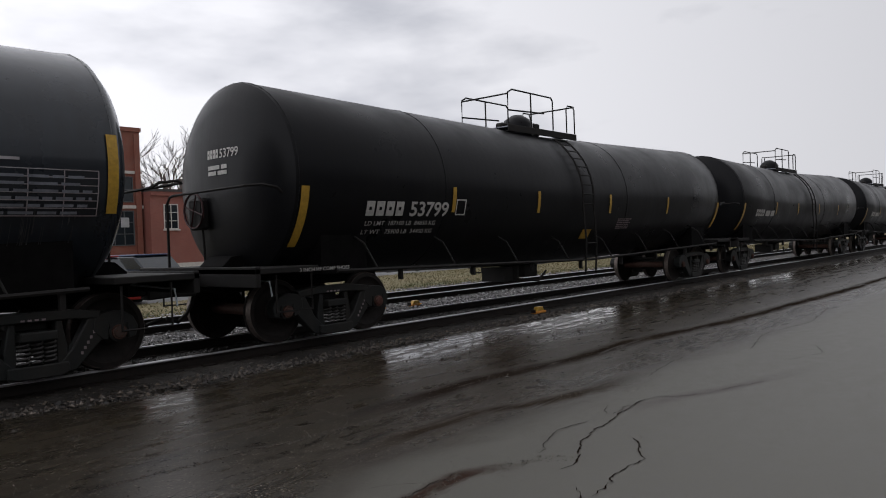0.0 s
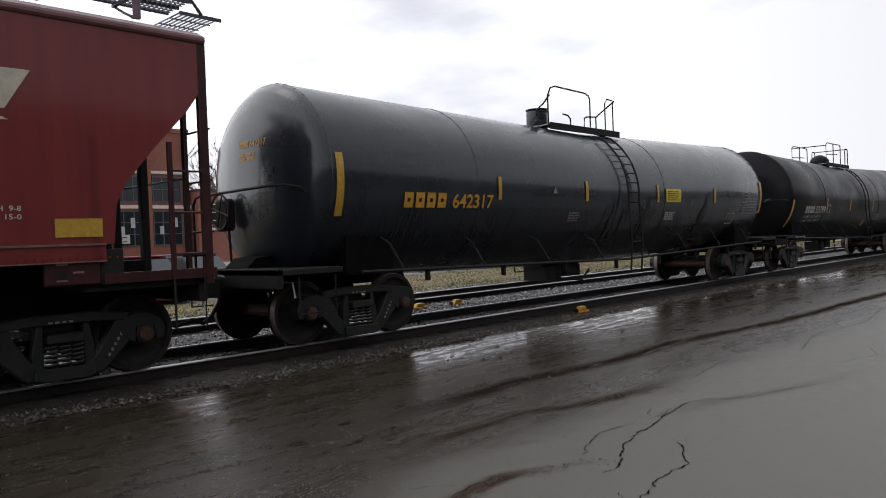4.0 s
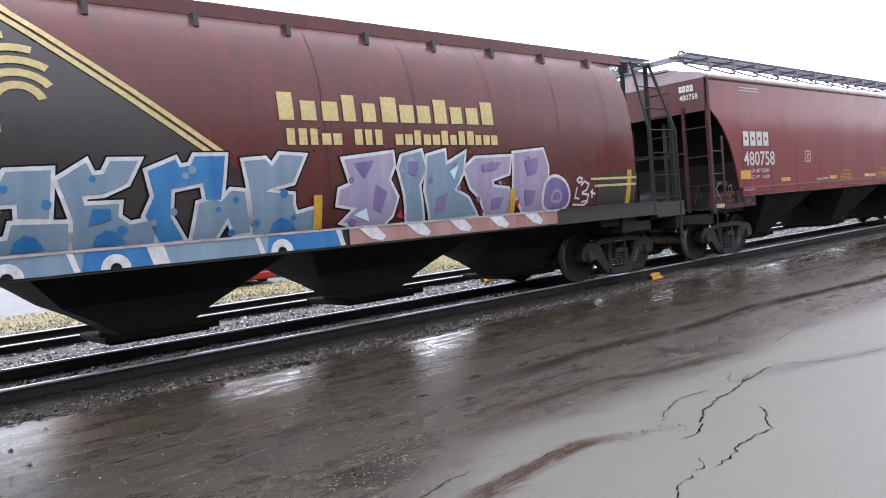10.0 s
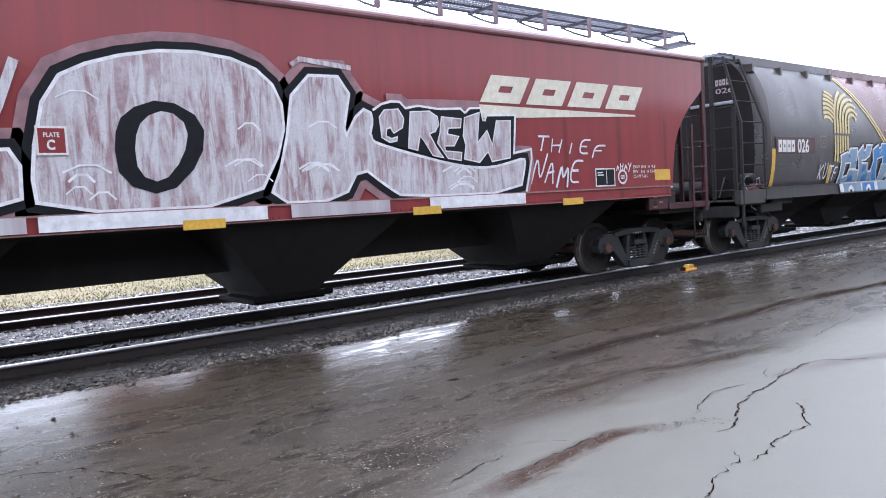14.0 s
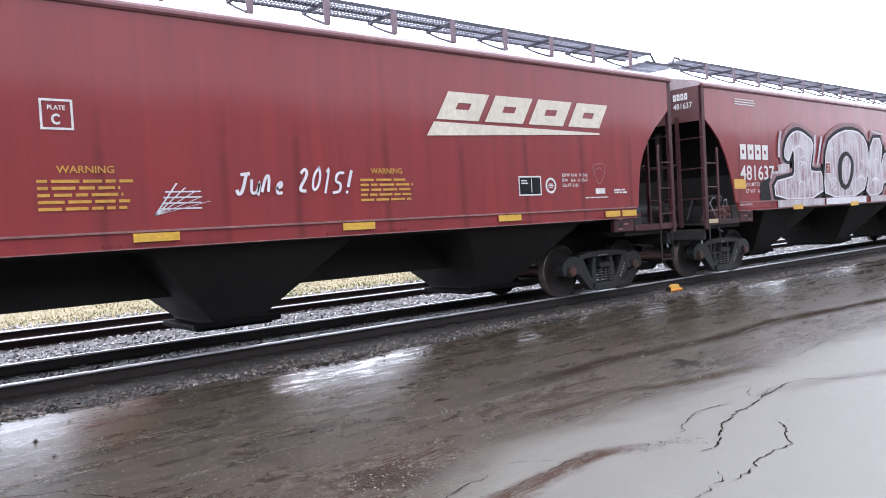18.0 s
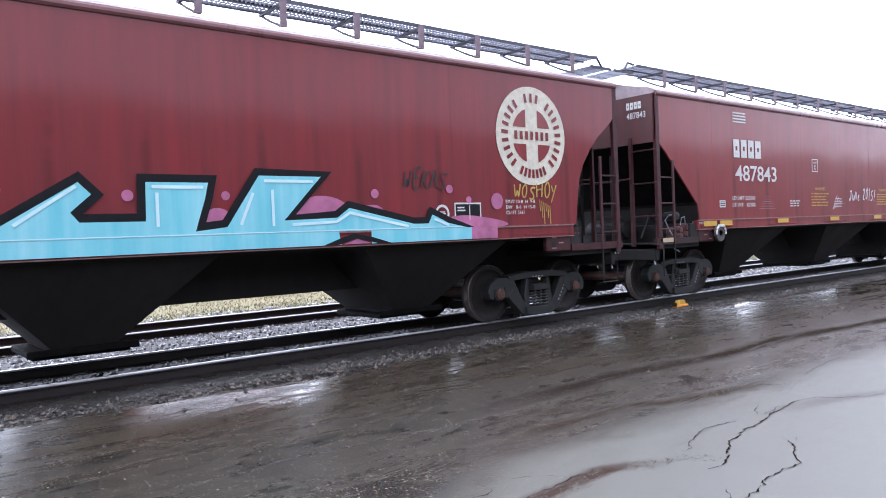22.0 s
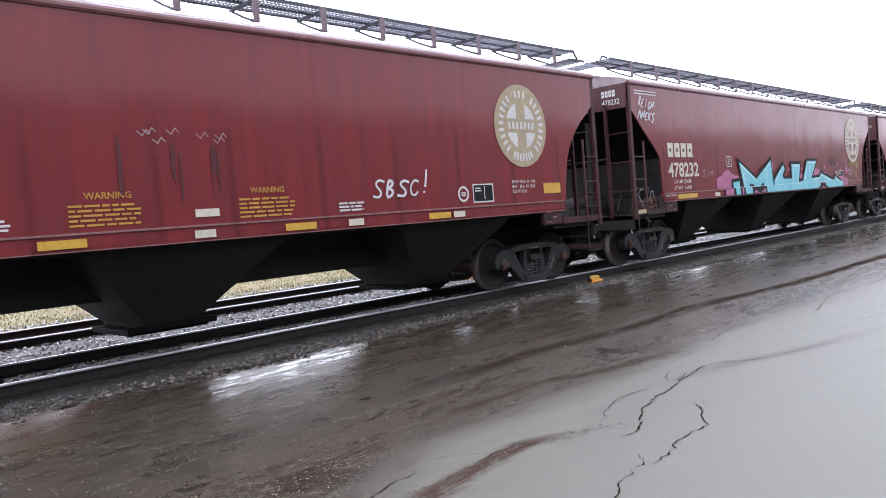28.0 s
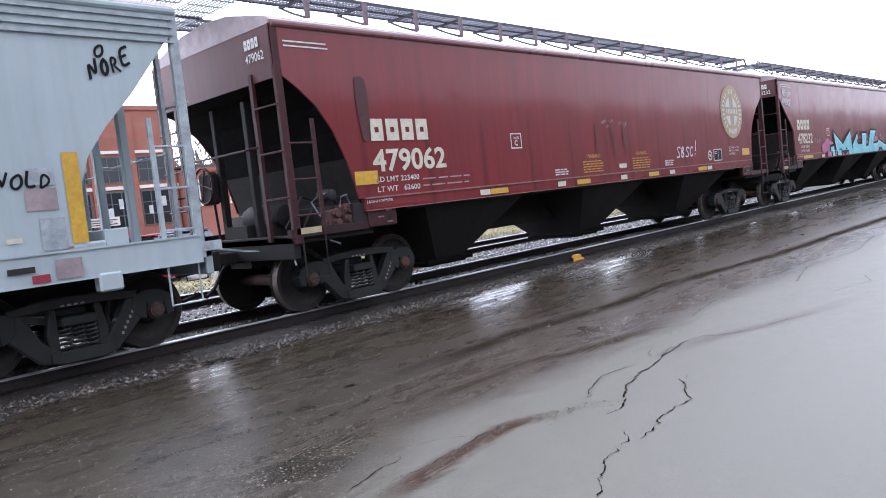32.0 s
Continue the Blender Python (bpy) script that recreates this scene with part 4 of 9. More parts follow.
def bearing_mesh():
    bm = lathe(bmesh.new(), [(0.07, -0.085), (0.11, -0.08), (0.115, 0.05), (0.07, 0.06)], 18)
    prism(bm, [(-0.10, 0.07), (0.10, 0.07), (0.085, 0.13), (-0.085, 0.13)], -0.08, 0.06)
    return mesh_of("bearing_box", bm, M["frame"], True)


SIDE_FRAME, SPRING, WHEEL, AXLE, BEARING = side_frame_mesh(), spring_mesh(), wheel_mesh(), axle_mesh(), bearing_mesh()
BOLSTER = mesh_of("bolster", bevelled(box((-0.19, 0.19, -1.13, 1.13, 0.43, 0.53), (-0.17, 0.17, -0.9, 0.9, 0.53, 0.62)), 0.015), M["frame"])
BRAKE = mesh_of("brake_beam", box((-0.56, -0.50, -0.7, 0.7, 0.30, 0.40), (0.50, 0.56, -0.7, 0.7, 0.30, 0.40), (-0.5, 0.5, -0.03, 0.03, 0.36, 0.42)), M["black"])
bm = bmesh.new()
for i in range(6):
    c = Vector((0.47 + 0.035 * i, -0.0785, 0.24 + 0.055 * i))
    quad_box(bm, c.x - 0.014, c.x + 0.014, -0.0785, -0.0755, c.z - 0.018, c.z + 0.016)
for i in range(4):
    quad_box(bm, -0.16 + 0.07 * i, -0.12 + 0.07 * i, -0.0925, -0.0905, 0.645, 0.665)
CASTING = mesh_of("cast_lettering", bm, M["roof"])
CAPS = [mesh_of("bearing_cap", lathe(bmesh.new(), [(0.02, -1.116), (0.060, -1.112), (0.072, -1.102), (0.074, -1.088)], 14), M[k]) for k in ("cap_brown", "cap_red", "rust")]
axles = []


def truck(car, x):
    """Two wheelsets in a cast frame, at x under the car."""
    for s in (-1, 1):
        f = put("side_frame", SIDE_FRAME, car, pose(x, s * 0.98, 0.03, 0, 0, 0 if s < 0 else 180))
        put("spring_nest", SPRING, f)
        for k in (-0.889, 0.889):
            put("bearing_box", BEARING, f, pose(k, 0, 0.427))
        marks = put("cast_lettering", CASTING, f)
        marks["kind"] = "stuff"
    put("bolster", BOLSTER, car, pose(x, 0, 0.03))
    put("brake_beam", BRAKE, car, pose(x, 0, 0.0))
    for k in (-0.889, 0.889):
        a = put("axle", AXLE, car, pose(x + k, 0, 0.457), "wheelset axle with rusty bearing caps")
        put("wheel", WHEEL, a, pose(0, -0.75, 0))
        put("wheel", WHEEL, a, pose(0, 0.75, 0, 0, 0, 180))
        put("bearing_cap", CAPS[(len(axles) * 5 // 3) % 3], a)
        axles.append((a, x + k))


# ---- markings ----
class Skin:
    """Where the near side of a car's body lies at a height."""
    def __init__(self, side, curved=False, rise=0.0):
        self.side, self.curved, self.rise = side, curved, rise


FLAT = Skin(lambda z: -1.612)


MANY = ("small_print", "warning_print", "placard_print", "emblem_print", "grime_run", "paint_spot", "lettering", "graffiti_tag", "table_print")


def islands(bm):
    """The faces of a drawing, sorted into pieces that hang together."""
    bm.verts.index_update(), bm.faces.index_update()
    left, out = set(bm.faces), []
    for start in bm.faces:
        if start not in left:
            continue
        left.discard(start)
        stack, piece = [start], []
        while stack:
            f = stack.pop()
            piece.append(f)
            for v in f.verts:
                for g in v.link_faces:
                    if g in left:
                        left.discard(g)
                        stack.append(g)
        out.append(piece)
    return out


def laid(name, bm, mat, car, skin=FLAT, proud=0.0, label=""):
    """Lays a flat drawing, in x and z, on the car's near side."""
    bmesh.ops.remove_doubles(bm, verts=bm.verts[:], dist=0.0004)
    if skin.curved:
        zs = [v.co.z for v in bm.verts]
        z = math.floor(min(zs) / 0.12) * 0.12 + 0.12
        while z < max(zs):
            bmesh.ops.bisect_plane(bm, geom=bm.verts[:] + bm.edges[:] + bm.faces[:], plane_co=(0, 0, z), plane_no=(0, 0, 1))
            z += 0.12
    for v in bm.verts:
        v.co.y += skin.side(v.co.z - skin.rise * abs(v.co.x)) - proud
    pieces = islands(bm)
    tall = max(v.co.z for v in bm.verts) - min(v.co.z for v in bm.verts)
    if 1 < len(pieces) <= 10 and tall > 0.14 and name not in MANY:
        made = None
        for piece in pieces:
            one = bmesh.new()
            seen = {}
            for f in piece:
                one.faces.new([seen.setdefault(v.index, None) or seen.update({v.index: one.verts.new(v.co)}) or seen[v.index] for v in f.verts])
            me = bpy.data.meshes.new(name)
            one.to_mesh(me)
            one.free()
            me.materials.append(mat)
            made = put(name, me, car, None, label)
        bm.free()
        return made
    many = len(pieces) > 1
    me = bpy.data.meshes.new(name)
    bm.to_mesh(me)
    bm.free()
    me.materials.append(mat)
    ob = put(name, me, car, None, label)
    if many or name in MANY:
        ob["kind"] = "stuff"
    return ob


def outline(*polys):
    bm = bmesh.new()
    for p in polys:
        vs = [bm.verts.new((x, 0, z)) for x, z in p]
        f = bm.faces.new(vs)
        if f.normal.y > 0 or len(vs) > 4:
            f.normal_update()
            if f.normal.y > 0:
                f.normal_flip()
    bmesh.ops.triangulate(bm, faces=[f for f in bm.faces if len(f.verts) > 4])
    return bm


def rect(x0, x1, z0, z1, slant=0.0):
    return [(x0, z0), (x1, z0), (x1 + slant, z1), (x0 + slant, z1)]


def words(s, x, z, height, width=None, slant=0.0, bold=0.0, wave=0.0, turn=0.0):
    """A line of writing as a flat mesh: x, z its lower left, height that of a capital."""
    c = bpy.data.curves.new("words", "FONT")
    c.body, c.size, c.offset, c.resolution_u = s, 1.0, bold, 3
    ob = bpy.data.objects.new("words", c)
    me = bpy.data.meshes.new_from_object(ob)
    bpy.data.objects.remove(ob)
    bpy.data.curves.remove(c)
    bm = bmesh.new()
    bm.from_mesh(me)
    bpy.data.meshes.remove(me)
    xs_, ys_ = [v.co.x for v in bm.verts], [v.co.y for v in bm.verts]
    x0, x1 = min(xs_), max(xs_)
    sy = height / 0.69
    sx = width / (x1 - x0) if width else sy
    ca, sa = math.cos(turn), math.sin(turn)
    for v in bm.verts:
        px, pz = (v.co.x - x0) * sx, v.co.y * sy
        px += pz * slant
        pz += wave * math.sin(px * 5)
        v.co = (x + px * ca - pz * sa, 0, z + px * sa + pz * ca)
    return bm


def small_print(x0, x1, z0, z1, lines, seed, gap=0.45):
    """Rows of short bars for print too small to read."""
    r, polys = random.Random(seed), []
    h = (z1 - z0) / lines
    for i in range(lines):
        x = x0
        end = x1 - r.uniform(0, 0.18) * (x1 - x0)
        while x < end:
            w = min(r.uniform(1.2, 4.0) * h, end - x)
            polys.append(rect(x, x + w, z0 + i * h, z0 + i * h + h * (1 - gap)))
            x += w + 0.5 * h
    return outline(*polys)


def block_letters(n, x0, x1, z0, z1, slant=0.0, gap=0.18, notch=True):
    """Plain slotted blocks in place of a brand's letters."""
    w = (x1 - x0) / n
    h = z1 - z0
    polys = []

    def piece(a, b, k0, k1):
        polys.append([(a + slant * h * k0, z0 + h * k0), (b + slant * h * k0, z0 + h * k0), (b + slant * h * k1, z0 + h * k1), (a + slant * h * k1, z0 + h * k1)])
    for i in range(n):
        a, b = x0 + i * w, x0 + (i + 1 - gap) * w
        st = 0.34 * (b - a)
        piece(a, b, 0.0, 0.38), piece(a, b, 0.62, 1.0)
        piece(a, a + st, 0.38, 0.62), piece(b - st, b, 0.38, 0.62)
    return outline(*polys)


def stroke(poly, w, closed=True):
    """A painted line of width w along an outline, with mitred corners."""
    n = len(poly)
    pts = [Vector(p) for p in poly]
    left, right = [], []
    for i in range(n):
        before = pts[i] - pts[i - 1] if closed or i else pts[1] - pts[0]
        after = pts[(i + 1) % n] - pts[i] if closed or i < n - 1 else before
        n0, n1 = Vector((-before.y, before.x)).normalized(), Vector((-after.y, after.x)).normalized()
        m = (n0 + n1)
        m = m.normalized() if m.length > 1e-4 else n0
        reach = w / 2 / max(0.5, m.dot(n0))
        left.append(pts[i] + m * reach), right.append(pts[i] - m * reach)
    out = []
    for i in range(n if closed else n - 1):
        j = (i + 1) % n
        out.append([tuple(left[i]), tuple(left[j]), tuple(right[j]), tuple(right[i])])
    return out


HAND = {
    "T": [[(0, 0.95), (1, 1)], [(0.5, 1), (0.45, 0)]], "H": [[(0, 1), (0.05, 0)], [(0.9, 1), (0.82, 0)], [(0, 0.5), (0.9, 0.58)]],
    "I": [[(0.5, 1), (0.42, 0)]], "E": [[(0.95, 1), (0.2, 0.95), (0, 0.5), (0.15, 0.02), (0.9, 0.08)], [(0, 0.5), (0.7, 0.56)]],
    "F": [[(1, 1), (0.15, 0.93), (0.05, -0.1)], [(0.05, 0.5), (0.75, 0.58)]], "N": [[(0, 0), (0.12, 1), (0.65, 0.02), (0.9, 1.05)]],
    "A": [[(0, -0.05), (0.42, 1), (0.85, 0)], [(0.1, 0.36), (0.8, 0.44)]], "M": [[(0, 0), (0.15, 1), (0.45, 0.3), (0.78, 1), (1, 0)]],
    "Y": [[(0, 1), (0.4, 0.5)], [(0.9, 1), (0.15, -0.3)]], "K": [[(0.1, 1), (0.05, 0)], [(0.9, 1), (0.1, 0.5), (0.9, -0.05)]],
    "U": [[(0, 1), (0.05, 0.2), (0.4, 0), (0.8, 0.2), (0.88, 1)]], "B": [[(0.1, 0), (0.12, 1), (0.65, 0.92), (0.62, 0.62), (0.2, 0.52), (0.85, 0.34), (0.65, 0.02), (0.14, -0.03)]],
    "S": [[(0.95, 0.9), (0.45, 1), (0.1, 0.75), (0.8, 0.35), (0.6, 0), (0, 0.1)]], "C": [[(0.95, 0.85), (0.5, 1), (0.08, 0.6), (0.2, 0.1), (0.6, 0), (1, 0.2)]],
    "G": [[(0.95, 0.85), (0.5, 1), (0.08, 0.6), (0.2, 0.1), (0.7, 0.02), (0.95, 0.45), (0.55, 0.45)]], "R": [[(0.1, 0), (0.12, 1), (0.75, 0.88), (0.6, 0.55), (0.25, 0.5), (1, -0.08)]],
    "W": [[(0, 1), (0.2, 0), (0.5, 0.7), (0.75, 0), (1, 1.05)]], "O": [[(0.5, 1), (0.1, 0.7), (0.15, 0.15), (0.55, 0), (0.9, 0.35), (0.8, 0.85), (0.52, 1.02)]],
    "L": [[(0.15, 1), (0.08, 0.02), (0.9, 0.06)]], "D": [[(0.1, 0), (0.1, 1), (0.8, 0.75), (0.85, 0.25), (0.15, -0.02)]],
    "J": [[(0.1, 1), (1, 1)], [(0.6, 1), (0.55, 0.15), (0.25, 0), (0, 0.2)]], "u": [[(0, 0.6), (0.1, 0.05), (0.6, 0.1), (0.7, 0.6), (0.75, 0)]],
    "n": [[(0, 0), (0.08, 0.6), (0.5, 0.58), (0.7, 0)]], "e": [[(0.05, 0.3), (0.7, 0.38), (0.5, 0.62), (0.1, 0.4), (0.25, 0.02), (0.8, 0.1)]],
    "2": [[(0, 0.8), (0.4, 1), (0.75, 0.75), (0.05, 0.05), (0.9, 0.02)]], "1": [[(0.3, 0.85), (0.55, 1), (0.48, 0)]],
    "5": [[(0.9, 1), (0.25, 0.98), (0.12, 0.58), (0.7, 0.5), (0.7, 0.1), (0.05, 0.02)]], "!": [[(0.5, 1.1), (0.42, 0.3)], [(0.4, 0.1), (0.38, 0.0)]],
    "0": [[(0.5, 1), (0.15, 0.6), (0.25, 0.05), (0.65, 0.1), (0.8, 0.6), (0.52, 1.0)]], "Z": [[(0, 1), (0.9, 1), (0.05, 0), (1, 0.02)]], "'": [[(0.4, 1), (0.35, 0.7)]], " ": [],
}


def tag(text, x, z, h, width, w=0.03, slant=0.2, turn=0.0, seed=1):
    """Hand-sprayed writing: one painted line after another."""
    r = random.Random(seed)
    step = width / len(text)
    bm = bmesh.new()
    k = 0
    ca, sa = math.cos(turn), math.sin(turn)
    for i, ch in enumerate(text):
        sx, sz, dz = step * r.uniform(0.72, 0.95), h * r.uniform(0.85, 1.2), h * r.uniform(-0.1, 0.1)
        for line in HAND[ch]:
            pts = []
            for px, pz in line:
                u, v = i * step + px * sx + pz * sz * slant + r.uniform(-0.03, 0.03) * h, dz + pz * sz + r.uniform(-0.03, 0.03) * h
                pts.append((x + u * ca - v * sa, z + u * sa + v * ca))
            k += 1
            for _ in range(2):
                pts = [pts[0]] + [((1 - f) * pa[0] + f * pb[0], (1 - f) * pa[1] + f * pb[1]) for pa, pb in zip(pts, pts[1:]) for f in (0.25, 0.75)] + [pts[-1]]
            for q in stroke(pts, w * r.uniform(0.8, 1.2), False):
                bm.faces.new([bm.verts.new((px, -0.0012 * k, pz)) for px, pz in q])
    bmesh.ops.remove_doubles(bm, verts=bm.verts[:], dist=0.0002)
    return bm


def ring_poly(cx, cz, r0, r1, a0, a1, n=24, sx=1.0):
    out = []
    for i in range(n):
        a, b = a0 + (a1 - a0) * i / n, a0 + (a1 - a0) * (i + 1) / n
        q = [(cx + sx * r * math.cos(t), cz + r * math.sin(t)) for r, t in ((r0, a), (r1, a), (r1, b), (r0, b))]
        out.append(q)
    return out


def disc(cx, cz, r, n=40):
    return [[(cx + r * math.cos(a), cz + r * math.sin(a)) for a in np.linspace(0, 2 * math.pi, n, False)]]


def framed_box(car, x0, x1, z0, z1, skin=FLAT, mat=None, inner=None):
    t = 0.022
    laid("stencil_frame", outline(rect(x0, x1, z0, z0 + t), rect(x0, x1, z1 - t, z1), rect(x0, x0 + t, z0 + t, z1 - t), rect(x1 - t, x1, z0 + t, z1 - t)), mat or M["white"], car, skin)
    if inner:
        laid("stencil_panel", outline(rect(x0 + t, x1 - t, z0 + t, z1 - t)), inner, car, skin)


# ---- covered hopper cars ----
EAVE = 3.83


def cut_at(line, x):
    """Height of a side sheet's lower edge at x, from a line of (x, z) that runs from the car's end inwards."""
    pts = sorted(line)
    for (x0, z0), (x1, z1) in zip(pts, pts[1:]):
        if x0 <= x <= x1:
            return z0 + (z1 - z0) * (x - x0) / max(1e-6, x1 - x0)
    return None


def arc(cx, cz, rx, rz, n=7, sign=1):
    return [(cx + sign * rx * math.sin(a), cz + rz * math.cos(a)) for a in np.linspace(0, math.pi / 2, n)]


def side_panels(car, rear, front, mat, n=9, low=1.50, y=1.60):
    """Side sheets with the cut-away corners, one sheet after another."""
    x0, x1 = min(p[0] for p in rear), max(p[0] for p in front)
    cuts = [x0 + (x1 - x0) * i / n for i in range(n + 1)]
    for s in (-1, 1):
        for i in range(n):
            a, b = cuts[i], cuts[i + 1]
            xs_ = sorted({a, b, *[p[0] for p in rear + front if a < p[0] < b]})
            out = y + (0.0012 if i % 2 else 0.0)
            bm = bmesh.new()
            prev = None
            for x in xs_:
                lo = low
                for line in (rear, front):
                    z = cut_at(line, x)
                    if z is not None:
                        lo = max(lo, z)
                cur = [bm.verts.new((x, s * yy, zz)) for yy, zz in ((out, lo), (out, EAVE), (out - 0.03, EAVE), (out - 0.03, lo))]
                if prev:
                    for k in range(4):
                        bm.faces.new((prev[k], cur[k], cur[(k + 1) % 4], prev[(k + 1) % 4]))
                else:
                    bm.faces.new(cur)
                prev = cur
            bm.faces.new(prev[::-1])
            part("side_sheet", bm, mat, car)


def grating_mesh(length, y0, y1):
    """Open walkway: three bearing bars and a zigzag of thin strips."""
    bm = bmesh.new()
    n = int(length / 0.06)
    for i in range(n):
        x = i * length / n
        quad_box(bm, x, x + 0.010, y0 + 0.02, y1 - 0.02, 0.016, 0.034)
    for k in range(1, 8):
        y = y0 + (y1 - y0) * k / 8
        quad_box(bm, 0, length, y, y + 0.006, 0.018, 0.034)
    thin = len(bm.faces)
    for y in (y0, (y0 + y1) / 2, y1 - 0.03):
        quad_box(bm, 0, length, y, y + 0.022, 0.004, 0.045)
    me = mesh_of("running_board", bm, [M["grating"], M["grating_dark"]])
    for p in me.polygons[thin:]:
        p.material_index = 1
    return me


GRATING = grating_mesh(16.66, 0.0, 0.62)
GRATING_END = grating_mesh(0.55, -1.13, 1.13)
bm = bmesh.new()
prism(bm, [(-0.045, -0.29), (0.045, -0.29), (0.05, 0.035), (-0.05, 0.035)], -0.012, 0.0)
quad_box(bm, -0.05, 0.05, -0.012, 0.05, -0.30, -0.29)
BRACKET_POST = mesh_of("bracket", bm, M["bracket"])
bm = bmesh.new()
quad_box(bm, -0.020, 0.020, 0.0, 0.62, -0.035, 0.0)
tube(bm, [(0.0, 0.56, -0.04), (0.0, 0.33, -0.16), (0.0, 0.10, -0.26), (0.0, 0.01, -0.28)], 0.017, 5)
BRACKET_ARM = mesh_of("arm", bm, M["grating_dark"])
bm = box((-0.42, 0.42, -0.38, 0.38, 0, 0.06), (-0.36, 0.36, -0.32, 0.32, 0.06, 0.10))
HATCH = mesh_of("hatch", bevelled(bm, 0.015), M["roof"])


def ladder(car, name, a, b, z0, z1, step, mat, r=0.014, stiles=(True, True), size=0.035):
    """Two stiles at the points a and b (x, y), with round rungs between."""
    lad = part(name, bmesh.new(), mat, car) if not any(stiles) else None
    bm = bmesh.new()
    for on, (x, y) in zip(stiles, (a, b)):
        if on:
            quad_box(bm, x - size, x + size, y - size * 0.5, y + size * 0.5, z0, z1)
    lad = lad or part(name, bm, mat, car)
    z = z0 + step * 0.6
    while z < z1 - 0.05:
        part("rung", tube(bmesh.new(), [(a[0], a[1], z), (b[0], b[1], z)], r, 5), mat, lad)
        z += step
    return lad


def coupler(car, s, end=8.25, reach=8.9, mat=None):
    bm = bmesh.new()
    quad_box(bm, *sorted((s * (end - 0.6), s * (reach - 0.28))), -0.09, 0.09, 0.78, 0.95)
    prism(bm, [(s * (reach - 0.30), 0.72), (s * (reach + 0.10), 0.74), (s * (reach + 0.12), 0.98), (s * (reach - 0.30), 1.0)], -0.16, 0.06)
    part("coupler", bevelled(bm, 0.02), M["black"], car)
    hose = [(s * (end - 0.05), 0.30, 0.82), (s * (end + 0.10), 0.30, 0.66), (s * (end + 0.28), 0.24, 0.45), (s * (end + 0.46), 0.16, 0.36), (s * (reach + 0.02), 0.08, 0.44)]
    part("air_hose", tube(bmesh.new(), hose, 0.028, 6), M["black"], car, smooth=True)
    part("uncoupling_lever", tube(bmesh.new(), [(s * (end + 0.02), -1.45, 0.72), (s * (end + 0.02), -1.40, 0.92), (s * (end + 0.05), -0.3, 0.95), (s * (reach - 0.2), -0.1, 1.05)], 0.014, 5), M["grey_part"], car)


def brake_gear(car, s, x, mat):
    """Hand-brake wheel, gear box and chain on a car's end."""
    bm = bmesh.new()
    ring = [(x + s * 0.16, 0.55 + 0.26 * math.cos(a), 1.95 + 0.26 * math.sin(a)) for a in np.linspace(0, 2 * math.pi, 17)]
    tube(bm, ring, 0.018, 5)
    for a in (0.3, 1.87, 3.44, 5.0):
        tube(bm, [(x + s * 0.16, 0.55, 1.95), (x + s * 0.16, 0.55 + 0.26 * math.cos(a), 1.95 + 0.26 * math.sin(a))], 0.012, 4)
    part("brake_wheel", bm, M["red_part"], car)
    part("brake_box", bevelled(box(tuple(sorted((x, x + s * 0.14))) + (0.36, 0.74, 1.66, 2.14)), 0.04), M["black"], car)
    part("brake_rod", tube(bmesh.new(), [(x + s * 0.05, 0.5, 1.7), (x + s * 0.05, 0.45, 1.05)], 0.02, 5), M["black"], car)


